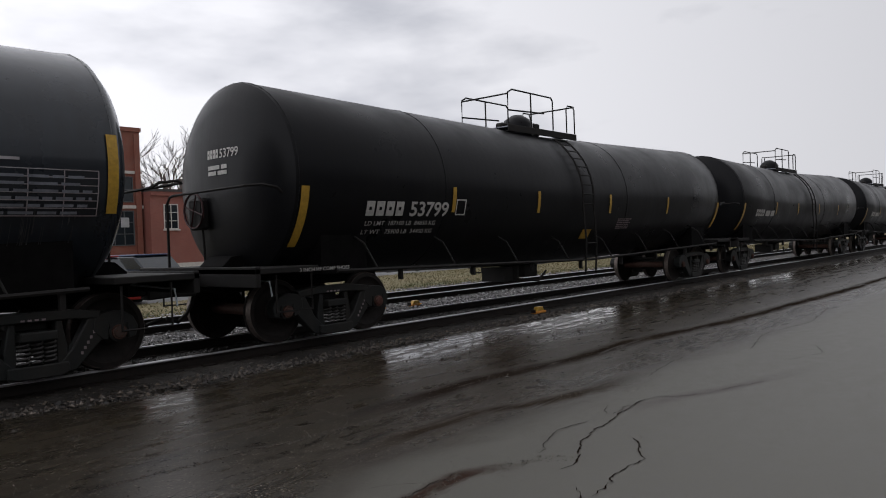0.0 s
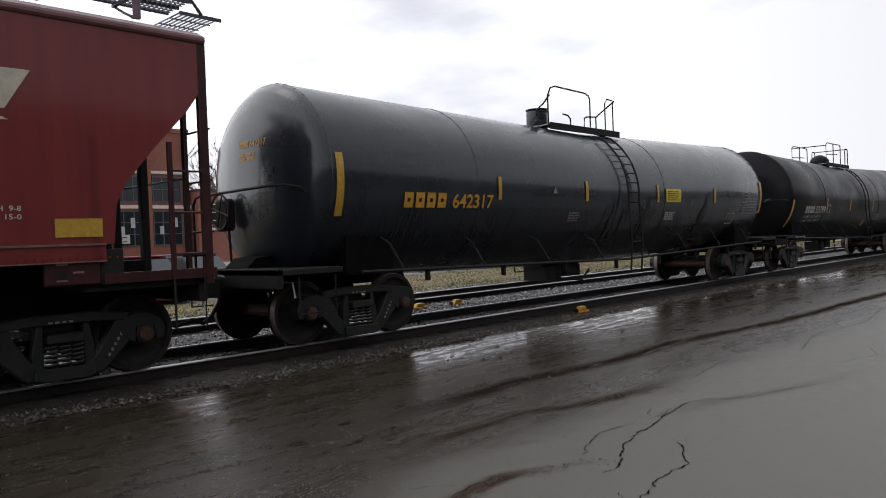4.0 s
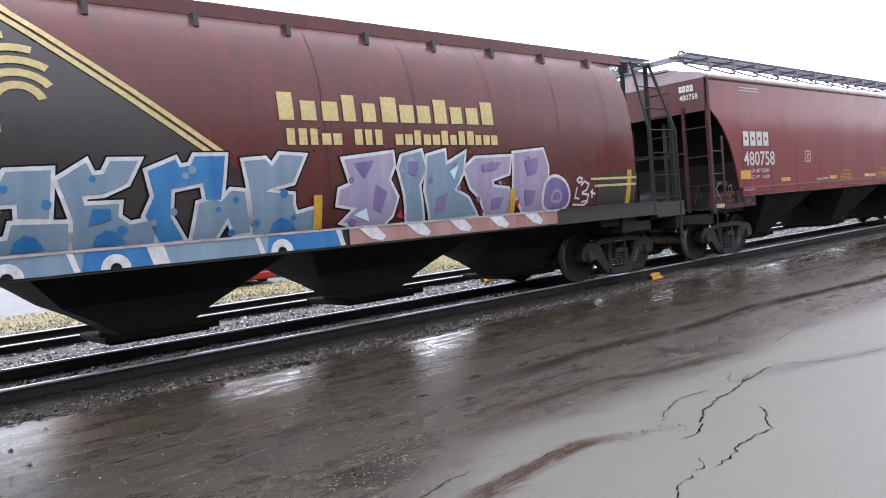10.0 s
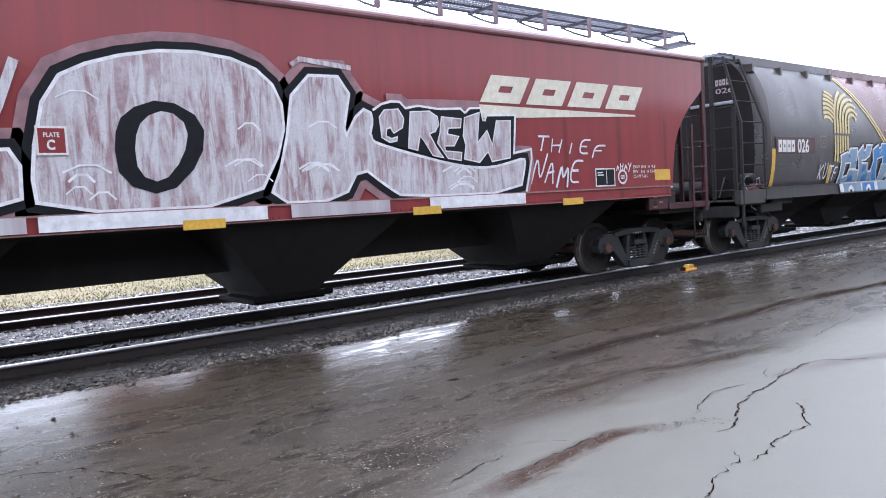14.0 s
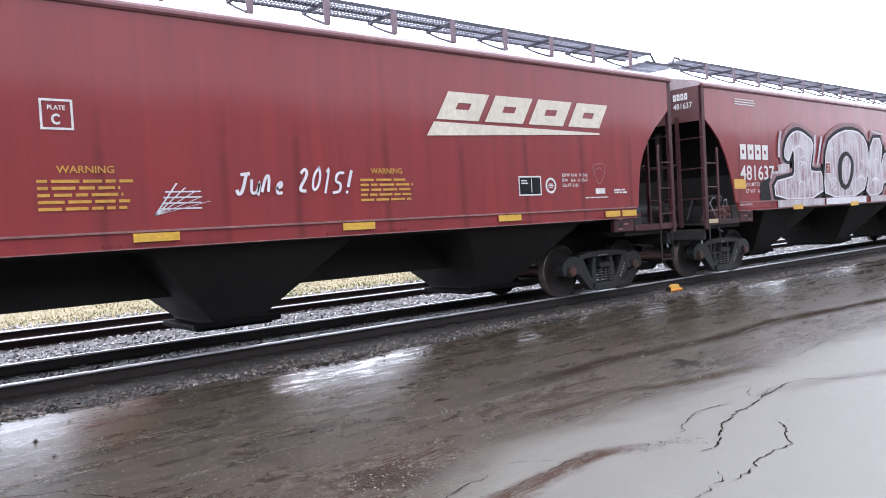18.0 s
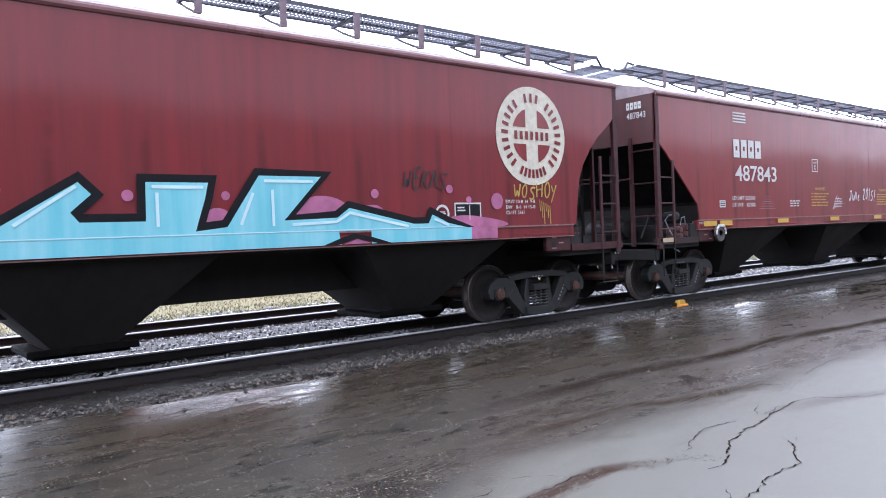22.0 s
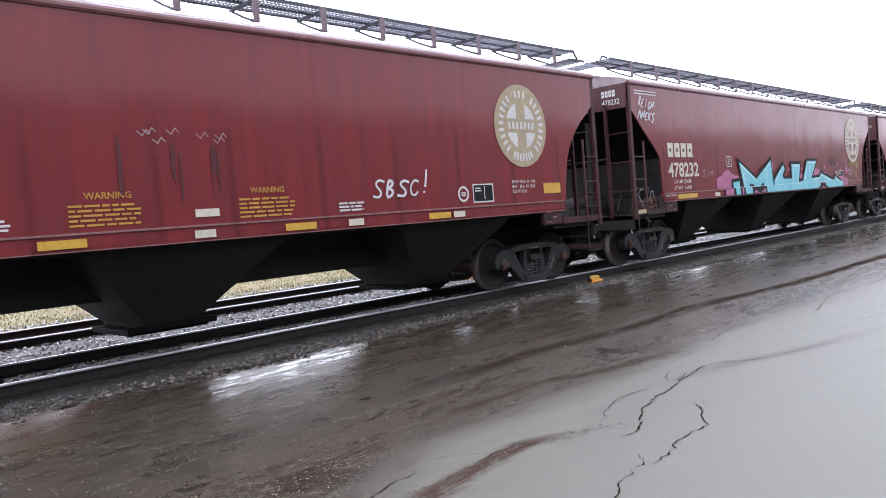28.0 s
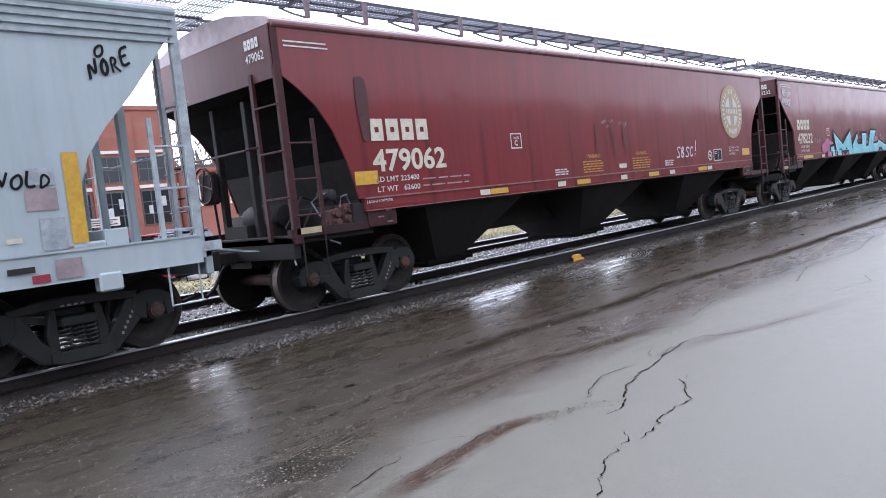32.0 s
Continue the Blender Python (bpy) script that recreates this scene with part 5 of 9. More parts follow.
def air_brake(car, x, s):
    """Reservoir, valve and pipes on the end platform."""
    bm = bmesh.new()
    lathe(bm, [(0.03, -0.55), (0.17, -0.50), (0.2, -0.4), (0.2, 0.35), (0.17, 0.45), (0.03, 0.5)], 16, (x, 0.15, 1.38))
    part("air_reservoir", bm, M["black"], car, smooth=True)
    if s < 0:
        # control valve with its bolted covers, strainer and bracket on the near side
        for vx, vz, w, h in ((-7.52, 1.27, 0.10, 0.13), (-7.30, 1.31, 0.08, 0.15)):
            body = part("brake_valve", bevelled(box((vx - w, vx + w, -1.46, -1.24, vz - h, vz + h)), 0.035), M["valve"], car)
            for dz in (-0.45 * h, 0.5 * h):
                part("valve_cover", lathe(bmesh.new(), [(0.02, -0.06), (0.055, -0.055), (0.06, -0.02), (0.075, 0.0), (0.075, 0.02)], 12, (vx, -1.47, vz + dz)), M["valve"], body)
        part("strainer", lathe(bmesh.new(), [(0.02, -0.14), (0.075, -0.12), (0.085, 0.0), (0.085, 0.14)], 14, (-7.54, -1.34, 1.60)), M["frame"], car, "", True)
        part("valve_bracket", bevelled(box((-7.66, -7.18, -1.48, -1.22, 1.10, 1.14)), 0.01), M["grey_part"], car)
        for line in ([(-7.66, -1.42, 1.24), (-7.80, -1.44, 1.36), (-7.88, -1.42, 1.52), (-7.72, -1.40, 1.62), (-7.60, -1.38, 1.62)], [(-7.42, -1.44, 1.42), (-7.40, -1.46, 1.56), (-7.28, -1.44, 1.58), (-7.18, -1.40, 1.40)], [(-7.20, -1.45, 1.22), (-7.08, -1.46, 1.30), (-7.02, -1.46, 1.48)], [(-7.6, -1.44, 1.16), (-7.66, -1.46, 0.98), (-7.5, -1.46, 0.92)]):
            part("brake_pipe", tube(bmesh.new(), line, 0.014, 5), M["grating"], car, smooth=True)
    else:
        bm = bmesh.new()
        for k, (dx, dy, dz, w) in enumerate(((0.0, -1.0, 1.25, 0.14), (0.22, -1.08, 1.32, 0.10), (-0.16, -1.12, 1.22, 0.09), (0.1, -1.2, 1.42, 0.08))):
            quad_box(bm, x + dx - w, x + dx + w, dy - w, dy + w, dz - w * 0.8, dz + w)
        part("brake_valve", bevelled(bm, 0.03), M["red_part"], car)
    bm = bmesh.new()
    tube(bm, [(x - 0.4, -1.25, 1.16), (x - 0.2, -1.3, 1.5), (x + 0.15, -1.28, 1.55), (x + 0.4, -1.2, 1.2)], 0.016, 5)
    tube(bm, [(x - 0.5, -1.0, 1.2), (x - 0.1, -0.9, 1.62), (x + 0.4, -0.7, 1.5), (x + 0.6, -0.3, 1.25)], 0.016, 5)
    part("brake_pipe", bm, M["black"], car)


def hopper_under(car, mat_sill, sill_z=(1.33, 1.50), sill_x=7.1, outer=1.625, bays=(-4.5, 0.0, 4.5), half=0.34, top_half=0.72, gap_z=0.74, flare=1.34, spine=True, edge=None, rims=None):
    """Side sills, centre sill and the outlet bays below the body."""
    for s in (-1, 1):
        sill = part("side_sill", box((-sill_x, sill_x, *sorted((s * (outer - 0.10), s * outer)), *sill_z)), mat_sill, car)
        part("flange", box((-sill_x, sill_x, *sorted((s * (outer - 0.02), s * (outer + 0.018))), sill_z[1] - 0.010, sill_z[1] + 0.012)), edge or mat_sill, sill)
        part("flange", box((-sill_x, sill_x, *sorted((s * (outer - 0.14), s * (outer + 0.012))), sill_z[0] - 0.012, sill_z[0])), edge or mat_sill, sill)
    if spine:
        part("centre_sill", box((-8.2, 8.2, -0.28, 0.28, 0.69, 1.3)), M["black"], car)
    part("floor_sheet", box((-6.2, 6.2, -1.5, 1.5, 1.28, 1.36)), M["black"], car)
    for x in bays:
        bm = bmesh.new()
        yt = 1.52
        zs = ((0.30, half * 0.9, 0.66), (0.36, half, 0.68), (gap_z, top_half, 0.68 + (gap_z - 0.36) * 0.84), (1.36, flare, yt)) if rims is None else rims
        rings = [[bm.verts.new((x + sx * hx, sy * hy, z)) for sx, sy in ((-1, -1), (1, -1), (1, 1), (-1, 1))] for z, hx, hy in zs]
        for a, b in zip(rings, rings[1:]):
            for k in range(4):
                bm.faces.new((a[k], a[(k + 1) % 4], b[(k + 1) % 4], b[k]))
        bm.faces.new(rings[0][::-1]), bm.faces.new(rings[-1])
        bay = part("outlet_bay", bm, M["black"], car)
        part("outlet_gate", bevelled(box((x - half * 1.5, x + half * 1.5, -0.6, 0.6, 0.24, 0.31), (x - half * 1.7, x + half * 1.7, -0.72, -0.66, 0.28, 0.36)), 0.012), M["shaded_black"], bay)


def hopper_end(car, s, mat, top=EAVE, slope_top=3.2, cut=(), dark=None, end=8.32, fit=None, knee=2.07, wall=None):
    """End frame: upper end sheet, the shroud that follows the cut-away corner, posts, ladders, platform and handrails."""
    shroud = dark or M["shaded_black"]
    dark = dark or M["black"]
    fit = fit or mat
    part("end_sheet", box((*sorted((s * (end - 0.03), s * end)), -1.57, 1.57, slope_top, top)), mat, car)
    line = sorted(((abs(x), z) for x, z in cut), key=lambda p: -p[1])
    line = [(min(end, x), z) for x, z in line]
    line[0] = (end, slope_top)
    upper = [p for p in line if p[1] > knee]
    joint = (upper[-1][0], knee) if upper[-1][0] < 7.2 else (np.interp(knee, [p[1] for p in line[::-1]], [p[0] for p in line[::-1]]), knee)
    upper = upper + [joint]
    lower = [joint] + [p for p in line if p[1] < knee - 0.02] + [(line[-1][0], 1.10)]
    # dark sheets, deepened in colour for the shade under the end
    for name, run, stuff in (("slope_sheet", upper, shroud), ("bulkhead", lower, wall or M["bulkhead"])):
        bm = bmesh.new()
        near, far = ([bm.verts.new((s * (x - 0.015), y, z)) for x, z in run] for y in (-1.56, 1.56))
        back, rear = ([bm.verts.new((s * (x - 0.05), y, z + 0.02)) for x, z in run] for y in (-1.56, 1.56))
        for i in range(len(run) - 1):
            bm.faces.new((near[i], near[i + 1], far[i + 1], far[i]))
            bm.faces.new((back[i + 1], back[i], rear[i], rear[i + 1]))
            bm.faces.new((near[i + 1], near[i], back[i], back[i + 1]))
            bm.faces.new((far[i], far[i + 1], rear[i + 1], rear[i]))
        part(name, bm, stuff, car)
    part("end_platform", bevelled(box((*sorted((s * 6.9, s * 8.3)), -1.5, 1.5, 1.0, 1.10), (*sorted((s * 8.2, s * 8.3)), -1.5, 1.5, 0.80, 1.12), (*sorted((s * 7.05, s * 7.3)), -1.58, 1.58, 1.08, 1.45)), 0.01), dark, car)
    for y0, y1 in ((-1.60, -1.50), (1.50, 1.60)):
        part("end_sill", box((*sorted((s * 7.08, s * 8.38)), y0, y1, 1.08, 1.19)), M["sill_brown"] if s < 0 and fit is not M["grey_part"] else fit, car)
    part("jacking_pad", bevelled(box((*sorted((s * 6.5, s * 7.05)), -1.60, -1.50, 1.08, 1.34)), 0.02), fit, car)
    part("jacking_hole", lathe(bmesh.new(), [(0.01, -0.004), (0.045, -0.004), (0.05, 0.0)], 14, (s * 6.66, -1.602, 1.20)), M["black"], car)
    for k, (px, pz) in enumerate(((6.66, 1.295), (6.82, 1.21), (6.66, 1.13))):
        part("pad_mark", box((s * px - 0.055, s * px + 0.055, -1.606, -1.602, pz, pz + 0.02)), M["worn"], car)
    for y in (-1.57, 1.57):
        part("corner_post", bevelled(box((*sorted((s * (end - 0.09), s * (end + 0.02))), y - 0.035, y + 0.035, 1.0, top)), 0.008), fit, car)
        for y2 in (y * 0.66,):
            part("end_post", box((*sorted((s * (end - 0.02), s * (end + 0.03))), y2 - 0.035, y2 + 0.035, 1.05, slope_top + 0.12)), fit, car)
    for y in (-0.42, 0.42):
        part("centre_post", bevelled(box((*sorted((s * (end - 0.30), s * (end - 0.2))), y - 0.05, y + 0.05, 1.05, slope_top - 0.12)), 0.01), dark, car)
    for y in (-1.60, 1.60):
        ladder(car, "side_ladder", (s * (end - 0.05), y), (s * (end - 0.47), y), 1.08, 2.62, 0.47, fit, stiles=(False, True) if s < 0 else (True, True), size=0.028)
        ladder(car, "end_ladder", (s * (end + 0.03), y), (s * (end + 0.03), y * 0.66), 1.25, 2.9, 0.60, fit, stiles=(False, False))
        bm = tube(bmesh.new(), [(s * (end - 0.47), y, 1.1), (s * (end - 0.47), y, 0.52), (s * (end - 0.10), y, 0.52), (s * (end - 0.10), y, 1.1)], 0.016, 5)
        part("stirrup_step", bm, dark, car)
    part("hand_rail", tube(bmesh.new(), [(s * (end + 0.02), -1.05, 2.32), (s * (end + 0.12), -0.85, 2.30), (s * (end + 0.12), 0.85, 2.30), (s * (end + 0.02), 1.05, 2.32)], 0.016, 5), fit, car)


def hopper_roof(car, mat_edge, length=16.65):
    h = length / 2
    bm = bmesh.new()
    prof = [(-1.60, 3.83), (-1.61, 3.872), (-1.46, 3.95), (-0.62, 4.14), (0, 4.18), (0.62, 4.14), (1.46, 3.95), (1.61, 3.872), (1.60, 3.83)]
    ra, rb = ([bm.verts.new((x, y, z)) for y, z in prof] for x in (-h, h))
    n = len(prof)
    for i in range(n - 1):
        bm.faces.new((ra[i], ra[i + 1], rb[i + 1], rb[i]))
    bm.faces.new(ra), bm.faces.new(rb[::-1]), bm.faces.new((ra[-1], ra[0], rb[0], rb[-1]))
    roof = part("roof", bm, M["roof"], car)
    for s in (-1, 1):
        bm = bmesh.new()
        cross = [(1.585, 3.775), (1.622, 3.785), (1.640, 3.81), (1.640, 3.84), (1.628, 3.862), (1.585, 3.868)]
        ends = [[bm.verts.new((x, s * y, z)) for y, z in cross] for x in (-h, h)]
        for i in range(len(cross)):
            j = (i + 1) % len(cross)
            bm.faces.new((ends[0][i], ends[0][j], ends[1][j], ends[1][i]))
        bm.faces.new(ends[0]), bm.faces.new(ends[1][::-1])
        part("top_chord", bm, mat_edge, car)
    for s in (-1, 1):
        m = pose(-8.23 if s < 0 else 8.43, s * 1.18, 4.38, 0, 0, 0 if s < 0 else 180)
        board = put("running_board", GRATING, car, m)
        for i in range(15):
            put("bracket", BRACKET_POST, board, pose(0.85 + i * 1.08, 0.0, 0.0))
            put("arm", BRACKET_ARM, board, pose(0.85 + i * 1.08, 0.0, 0.0))
    for i in range(12):
        put("hatch", HATCH, roof, pose(-7.4 + i * 1.345, 0, 4.17))
    for s in (-1, 1):
        board = put("roof_end_board", GRATING_END, car, pose(s * 8.3 if s > 0 else -8.85, 0, 4.24))
        for y in (-1.13, 1.13):
            part("grab_iron", tube(bmesh.new(), [(s * 8.27, y, 4.42), (s * 8.45, y, 4.44), (s * 8.58, y, 4.28)], 0.022, 5), M["grating_dark"], car)


def strip(car, x0, x1, z0, z1, mat="yellow", skin=None, proud=0.0):
    laid("reflector", outline(rect(x0, x1, z0, z1)), M[mat], car, skin or FLAT, proud)


SILL = Skin(lambda z: -1.650)


def wedge_logo(car, x0=2.48, z0=2.60):
    """Slanted emblem of four plain block shapes over a tapering wedge."""
    laid("emblem", block_letters(4, x0 + 0.18, x0 + 3.85, z0 + 0.235, z0 + 0.63, 0.62, 0.14), M["cream"], car)
    laid("emblem", outline([(x0, z0), (x0 + 3.75, z0 + 0.13), (x0 + 3.70, z0 + 0.155), (x0 + 0.14, z0 + 0.20)]), M["cream"], car)


def round_logo(car, cx, cz, r, worn=False):
    laid("emblem", outline(*disc(cx, cz, r)), M["tan" if worn else "cream"], car, FLAT, 0.0, "round cream railway emblem")
    red = M["white"] if worn else M["red"]
    inner = 0.56 * r
    polys = []
    for q in range(4):
        a0 = q * math.pi / 2
        pts = [(cx + 0.17 * r * (1 if q in (0, 3) else -1), cz + 0.17 * r * (1 if q < 2 else -1))]
        for k in range(9):
            a = a0 + 0.31 + (math.pi / 2 - 0.62) * k / 8
            pts.append((cx + inner * math.cos(a), cz + inner * math.sin(a)))
        polys.append(pts)
    laid("emblem_field", outline(*polys), red, car, FLAT, 0.004)
    bars = []
    for k in range(23):
        if k in (9, 13):
            continue
        a = math.radians(225 - k * 270 / 22 if k < 23 else 0)
        ca, sa = math.cos(a), math.sin(a)
        w, r0, r1 = 0.035 * r, 0.68 * r, 0.86 * r
        bars.append([(cx + r0 * ca - w * sa, cz + r0 * sa + w * ca), (cx + r1 * ca - w * sa, cz + r1 * sa + w * ca), (cx + r1 * ca + w * sa, cz + r1 * sa - w * ca), (cx + r0 * ca + w * sa, cz + r0 * sa - w * ca)])
    for k in range(7):
        a = math.radians(245 + k * 50 / 6)
        ca, sa = math.cos(a), math.sin(a)
        w, r0, r1 = 0.035 * r, 0.68 * r, 0.86 * r
        bars.append([(cx + r0 * ca - w * sa, cz + r0 * sa + w * ca), (cx + r1 * ca - w * sa, cz + r1 * sa + w * ca), (cx + r1 * ca + w * sa, cz + r1 * sa - w * ca), (cx + r0 * ca + w * sa, cz + r0 * sa - w * ca)])
    for k in range(7):
        x = cx - 0.5 * r + k * 0.15 * r
        bars.append(rect(x, x + 0.085 * r, cz - 0.08 * r, cz + 0.09 * r))
    laid("emblem_print", outline(*bars), M["white"] if worn else M["red_old"], car, FLAT, 0.008)


def data_stencils(car, number, x=-6.9, z=1.96, mark=True, ld="223400", lt="62500", slab=False, size=0.30, width=1.45):
    laid("stencil", words(number, x, z, size, width, 0, 0.012 if not slab else 0.025), M["cream" if slab else "white"], car)
    if mark:
        laid("stencil", block_letters(4, x + 0.02, x + 1.25, z + size + 0.13, z + size + 0.13 + size * 1.05, 0, 0.2), M["cream" if slab else "white"], car)


def weights(car, x, z, ld, lt, width=0.82):
    laid("stencil", words("LD LMT " + ld, x, z, 0.075, width, 0, 0.01), M["white"], car)
    laid("stencil", words("LT WT   " + lt, x, z - 0.14, 0.075, width, 0, 0.01), M["white"], car)


def plate_box(car, x0, x1, z0, z1, skin=FLAT, back=None):
    framed_box(car, x0, x1, z0, z1, skin, None, back)
    laid("stencil", words("C", x0 + (x1 - x0) * 0.33, z0 + 0.055, (z1 - z0) * 0.32, (x1 - x0) * 0.26, 0, 0.04), M["white"], car, skin, 0.004)
    laid("stencil", words("PLATE", x0 + 0.07, z1 - 0.105, 0.042, (x1 - x0) - 0.14, 0, 0.02), M["white"], car, skin, 0.004)


def warning(car, x0, x1, z0, z1, seed):
    laid("warning", words("WARNING", x0 + (x1 - x0) * 0.2, z1 - 0.07, 0.07, (x1 - x0) * 0.6, 0, 0.012), M["warning"], car)
    laid("warning_print", small_print(x0, x1, z0, z1 - 0.10, 5, seed, 0.55), M["warning"], car)


def dimension_set(car, x0, z0, seed, ring=-0.22):
    """Inspection box, round stamp and clearance lines near the front end."""
    framed_box(car, x0, x0 + 0.5, z0, z0 + 0.30, FLAT, M["white"], M["ink"])
    laid("stencil", outline(rect(x0 + 0.27, x0 + 0.285, z0 + 0.05, z0 + 0.26), rect(x0 + 0.05, x0 + 0.2, z0 + 0.18, z0 + 0.2), rect(x0 + 0.05, x0 + 0.18, z0 + 0.22, z0 + 0.24)), M["white"], car, FLAT, 0.004)
    laid("stencil", outline(*ring_poly(x0 + ring, z0 + 0.15, 0.090, 0.125, 0, 6.283), rect(x0 + ring - 0.05, x0 + ring + 0.05, z0 + 0.165, z0 + 0.18), rect(x0 + ring - 0.06, x0 + ring + 0.06, z0 + 0.14, z0 + 0.155), rect(x0 + ring - 0.05, x0 + ring + 0.05, z0 + 0.115, z0 + 0.13)), M["white"], car)
    for k, s in enumerate(("CU FT 5161", "EW   8-6  H 15-0", "EXW 10-8  H  9-8")):
        laid("stencil", words(s, x0 + 1.00, z0 + 0.125 + 0.082 * k, 0.050, 0.38 if k == 0 else 0.62, 0, 0.01), M["white"], car)
    laid("small_print", small_print(x0 + 1.55, x0 + 2.15, z0 - 0.07, z0 - 0.035, 1, seed), M["white"], car)


def covered_hopper(label, centre, rear, front, mat, slope=3.15, knee=2.07):
    car = tagged(new("covered_hopper"), label, "railway car", "railway cars of the train")
    cars.append((car, centre))
    side_panels(car, rear, front, mat)
    hopper_roof(car, M["chord"])
    # flanges get a paler colour for the highlight along them
    hopper_under(car, mat, edge=M["worn"])
    for s in (-1, 1):
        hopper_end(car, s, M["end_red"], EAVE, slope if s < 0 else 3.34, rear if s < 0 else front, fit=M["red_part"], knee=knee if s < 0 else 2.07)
        coupler(car, s)
    brake_gear(car, -1, -8.15, mat)
    air_brake(car, -7.55, -1)
    truck(car, -6.845), truck(car, 6.845)
    part("platform_plate", outline(rect(-8.3, -7.9, 1.12, 1.2)), M["tan"], car).matrix_basis = pose(0, -1.605, 0)
    laid("stencil", words("3 INCH HF COMP SHOES", -7.08, 1.425, 0.042, 0.5, 0, 0.008), M["white"], car, Skin(lambda z: -1.632))
    for k in range(6):
        x = -7.0 + k * 2.6
        rivets = part("rivet_line", box(*[(x + 0.08 * j, x + 0.08 * j + 0.02, -1.640, -1.620, 1.352, 1.372) for j in range(16)]), mat, car)
        rivets["kind"] = "stuff"
    return car


cars = []


def rounded(poly, times=2):
    """Cuts the corners of an outline until it is smooth."""
    for _ in range(times):
        out = []
        for (xa, za), (xb, zb) in zip(poly, poly[1:] + poly[:1]):
            out += [(0.75 * xa + 0.25 * xb, 0.75 * za + 0.25 * zb), (0.25 * xa + 0.75 * xb, 0.25 * za + 0.75 * zb)]
        poly = out
    return poly




def end_mark(car, number, end=8.325, letters=4, y=-0.98, z=3.42, mat="white"):
    """Reporting marks on the rear end sheet."""
    for bm in (block_letters(letters, 0, 0.34, 0.17, 0.30, 0, 0.2), words(number, 0, 0.0, 0.11, 0.42, 0, 0.01)):
        for v in bm.verts:
            v.co = (-end - 0.012, y - v.co.x, z + v.co.z)
        part("stencil", bm, M[mat], car)


ARC_REAR = [(-8.34, 3.24), (-8.02, 3.02), (-7.74, 2.78), (-7.50, 2.44), (-7.33, 2.05), (-7.22, 1.68), (-7.18, 1.5)]
TAPER_FRONT = [(8.34, 3.34), (8.08, 2.98), (7.66, 2.52), (7.36, 2.16), (7.24, 1.92), (7.20, 1.5)]
ARC_FRONT = [(8.34, 3.36), (8.05, 3.11), (7.82, 2.94), (7.60, 2.71), (7.43, 2.48), (7.32, 2.24), (7.25, 1.88), (7.2, 1.5)]
STRAIGHT_REAR = [(-8.34, 3.36), (-7.82, 2.88), (-7.40, 2.52), (-7.16, 2.27), (-7.10, 1.5)]
LOW_REAR = [(-8.34, 3.0), (-8.05, 2.77), (-7.05, 1.80), (-7.0, 1.5)]

# hopper with the wedge emblem, next to the tank cars
car = covered_hopper("dark red covered hopper car with a slanted cream emblem", -21.33, ARC_REAR, TAPER_FRONT, M["red"])
data_stencils(car, "480758", -6.96, 1.98)
end_mark(car, "480758")
weights(car, -6.64, 1.82, "223400", "62500")
strip(car, -7.14, -6.68, 1.68, 1.87)
for x, z in ((-5.24, 1.58), (-2.53, 1.56), (0.14, 1.55), (3.48, 1.59)):
    strip(car, x, x + 0.47, z, z + 0.09)
strip(car, 6.61, 7.08, 1.58, 1.77)
strip(car, -0.2, 0.1, 1.56, 1.64, "cream")
plate_box(car, -3.91, -3.59, 2.02, 2.29)
warning(car, -1.87, -1.05, 1.52, 1.80, 3)
warning(car, 0.72, 1.56, 1.53, 1.80, 4)
wedge_logo(car)
dimension_set(car, 4.69, 1.56, 5)
laid("stencil", outline(rect(-7.02, -6.08, 3.60, 3.62), rect(-7.02, -6.1, 3.66, 3.68)), M["white"], car)
laid("small_print", small_print(1.96, 2.58, 1.56, 1.63, 2, 6), M["white"], car)
laid("small_print", small_print(-3.3, -2.62, 1.56, 1.62, 2, 7), M["white"], car)

# hopper with the large silver and black graffiti
car = covered_hopper("dark red covered hopper car with large silver and black graffiti", -56.97, ARC_REAR, ARC_FRONT, M["red"])
data_stencils(car, "481637", -6.98, 1.96)
end_mark(car, "481637")
weights(car, -6.77, 1.83, "223700", "62300")
strip(car, -7.24, -6.78, 1.78, 1.98)
for x in (-4.8, -1.73, 1.31, 4.21):
    strip(car, x, x + 0.47, 1.28, 1.385, "yellow", SILL, 0.006)
strip(car, 6.66, 7.12, 1.61, 1.80)
wedge_logo(car, 2.44, 2.58)
dimension_set(car, 5.06, 1.54, 8, 0.70)
laid("stencil", outline(rect(-7.1, -6.3, 3.52, 3.54), rect(-7.1, -6.28, 3.57, 3.59), rect(-7.1, -6.32, 3.62, 3.64)), M["white"], car)
G = 0.006
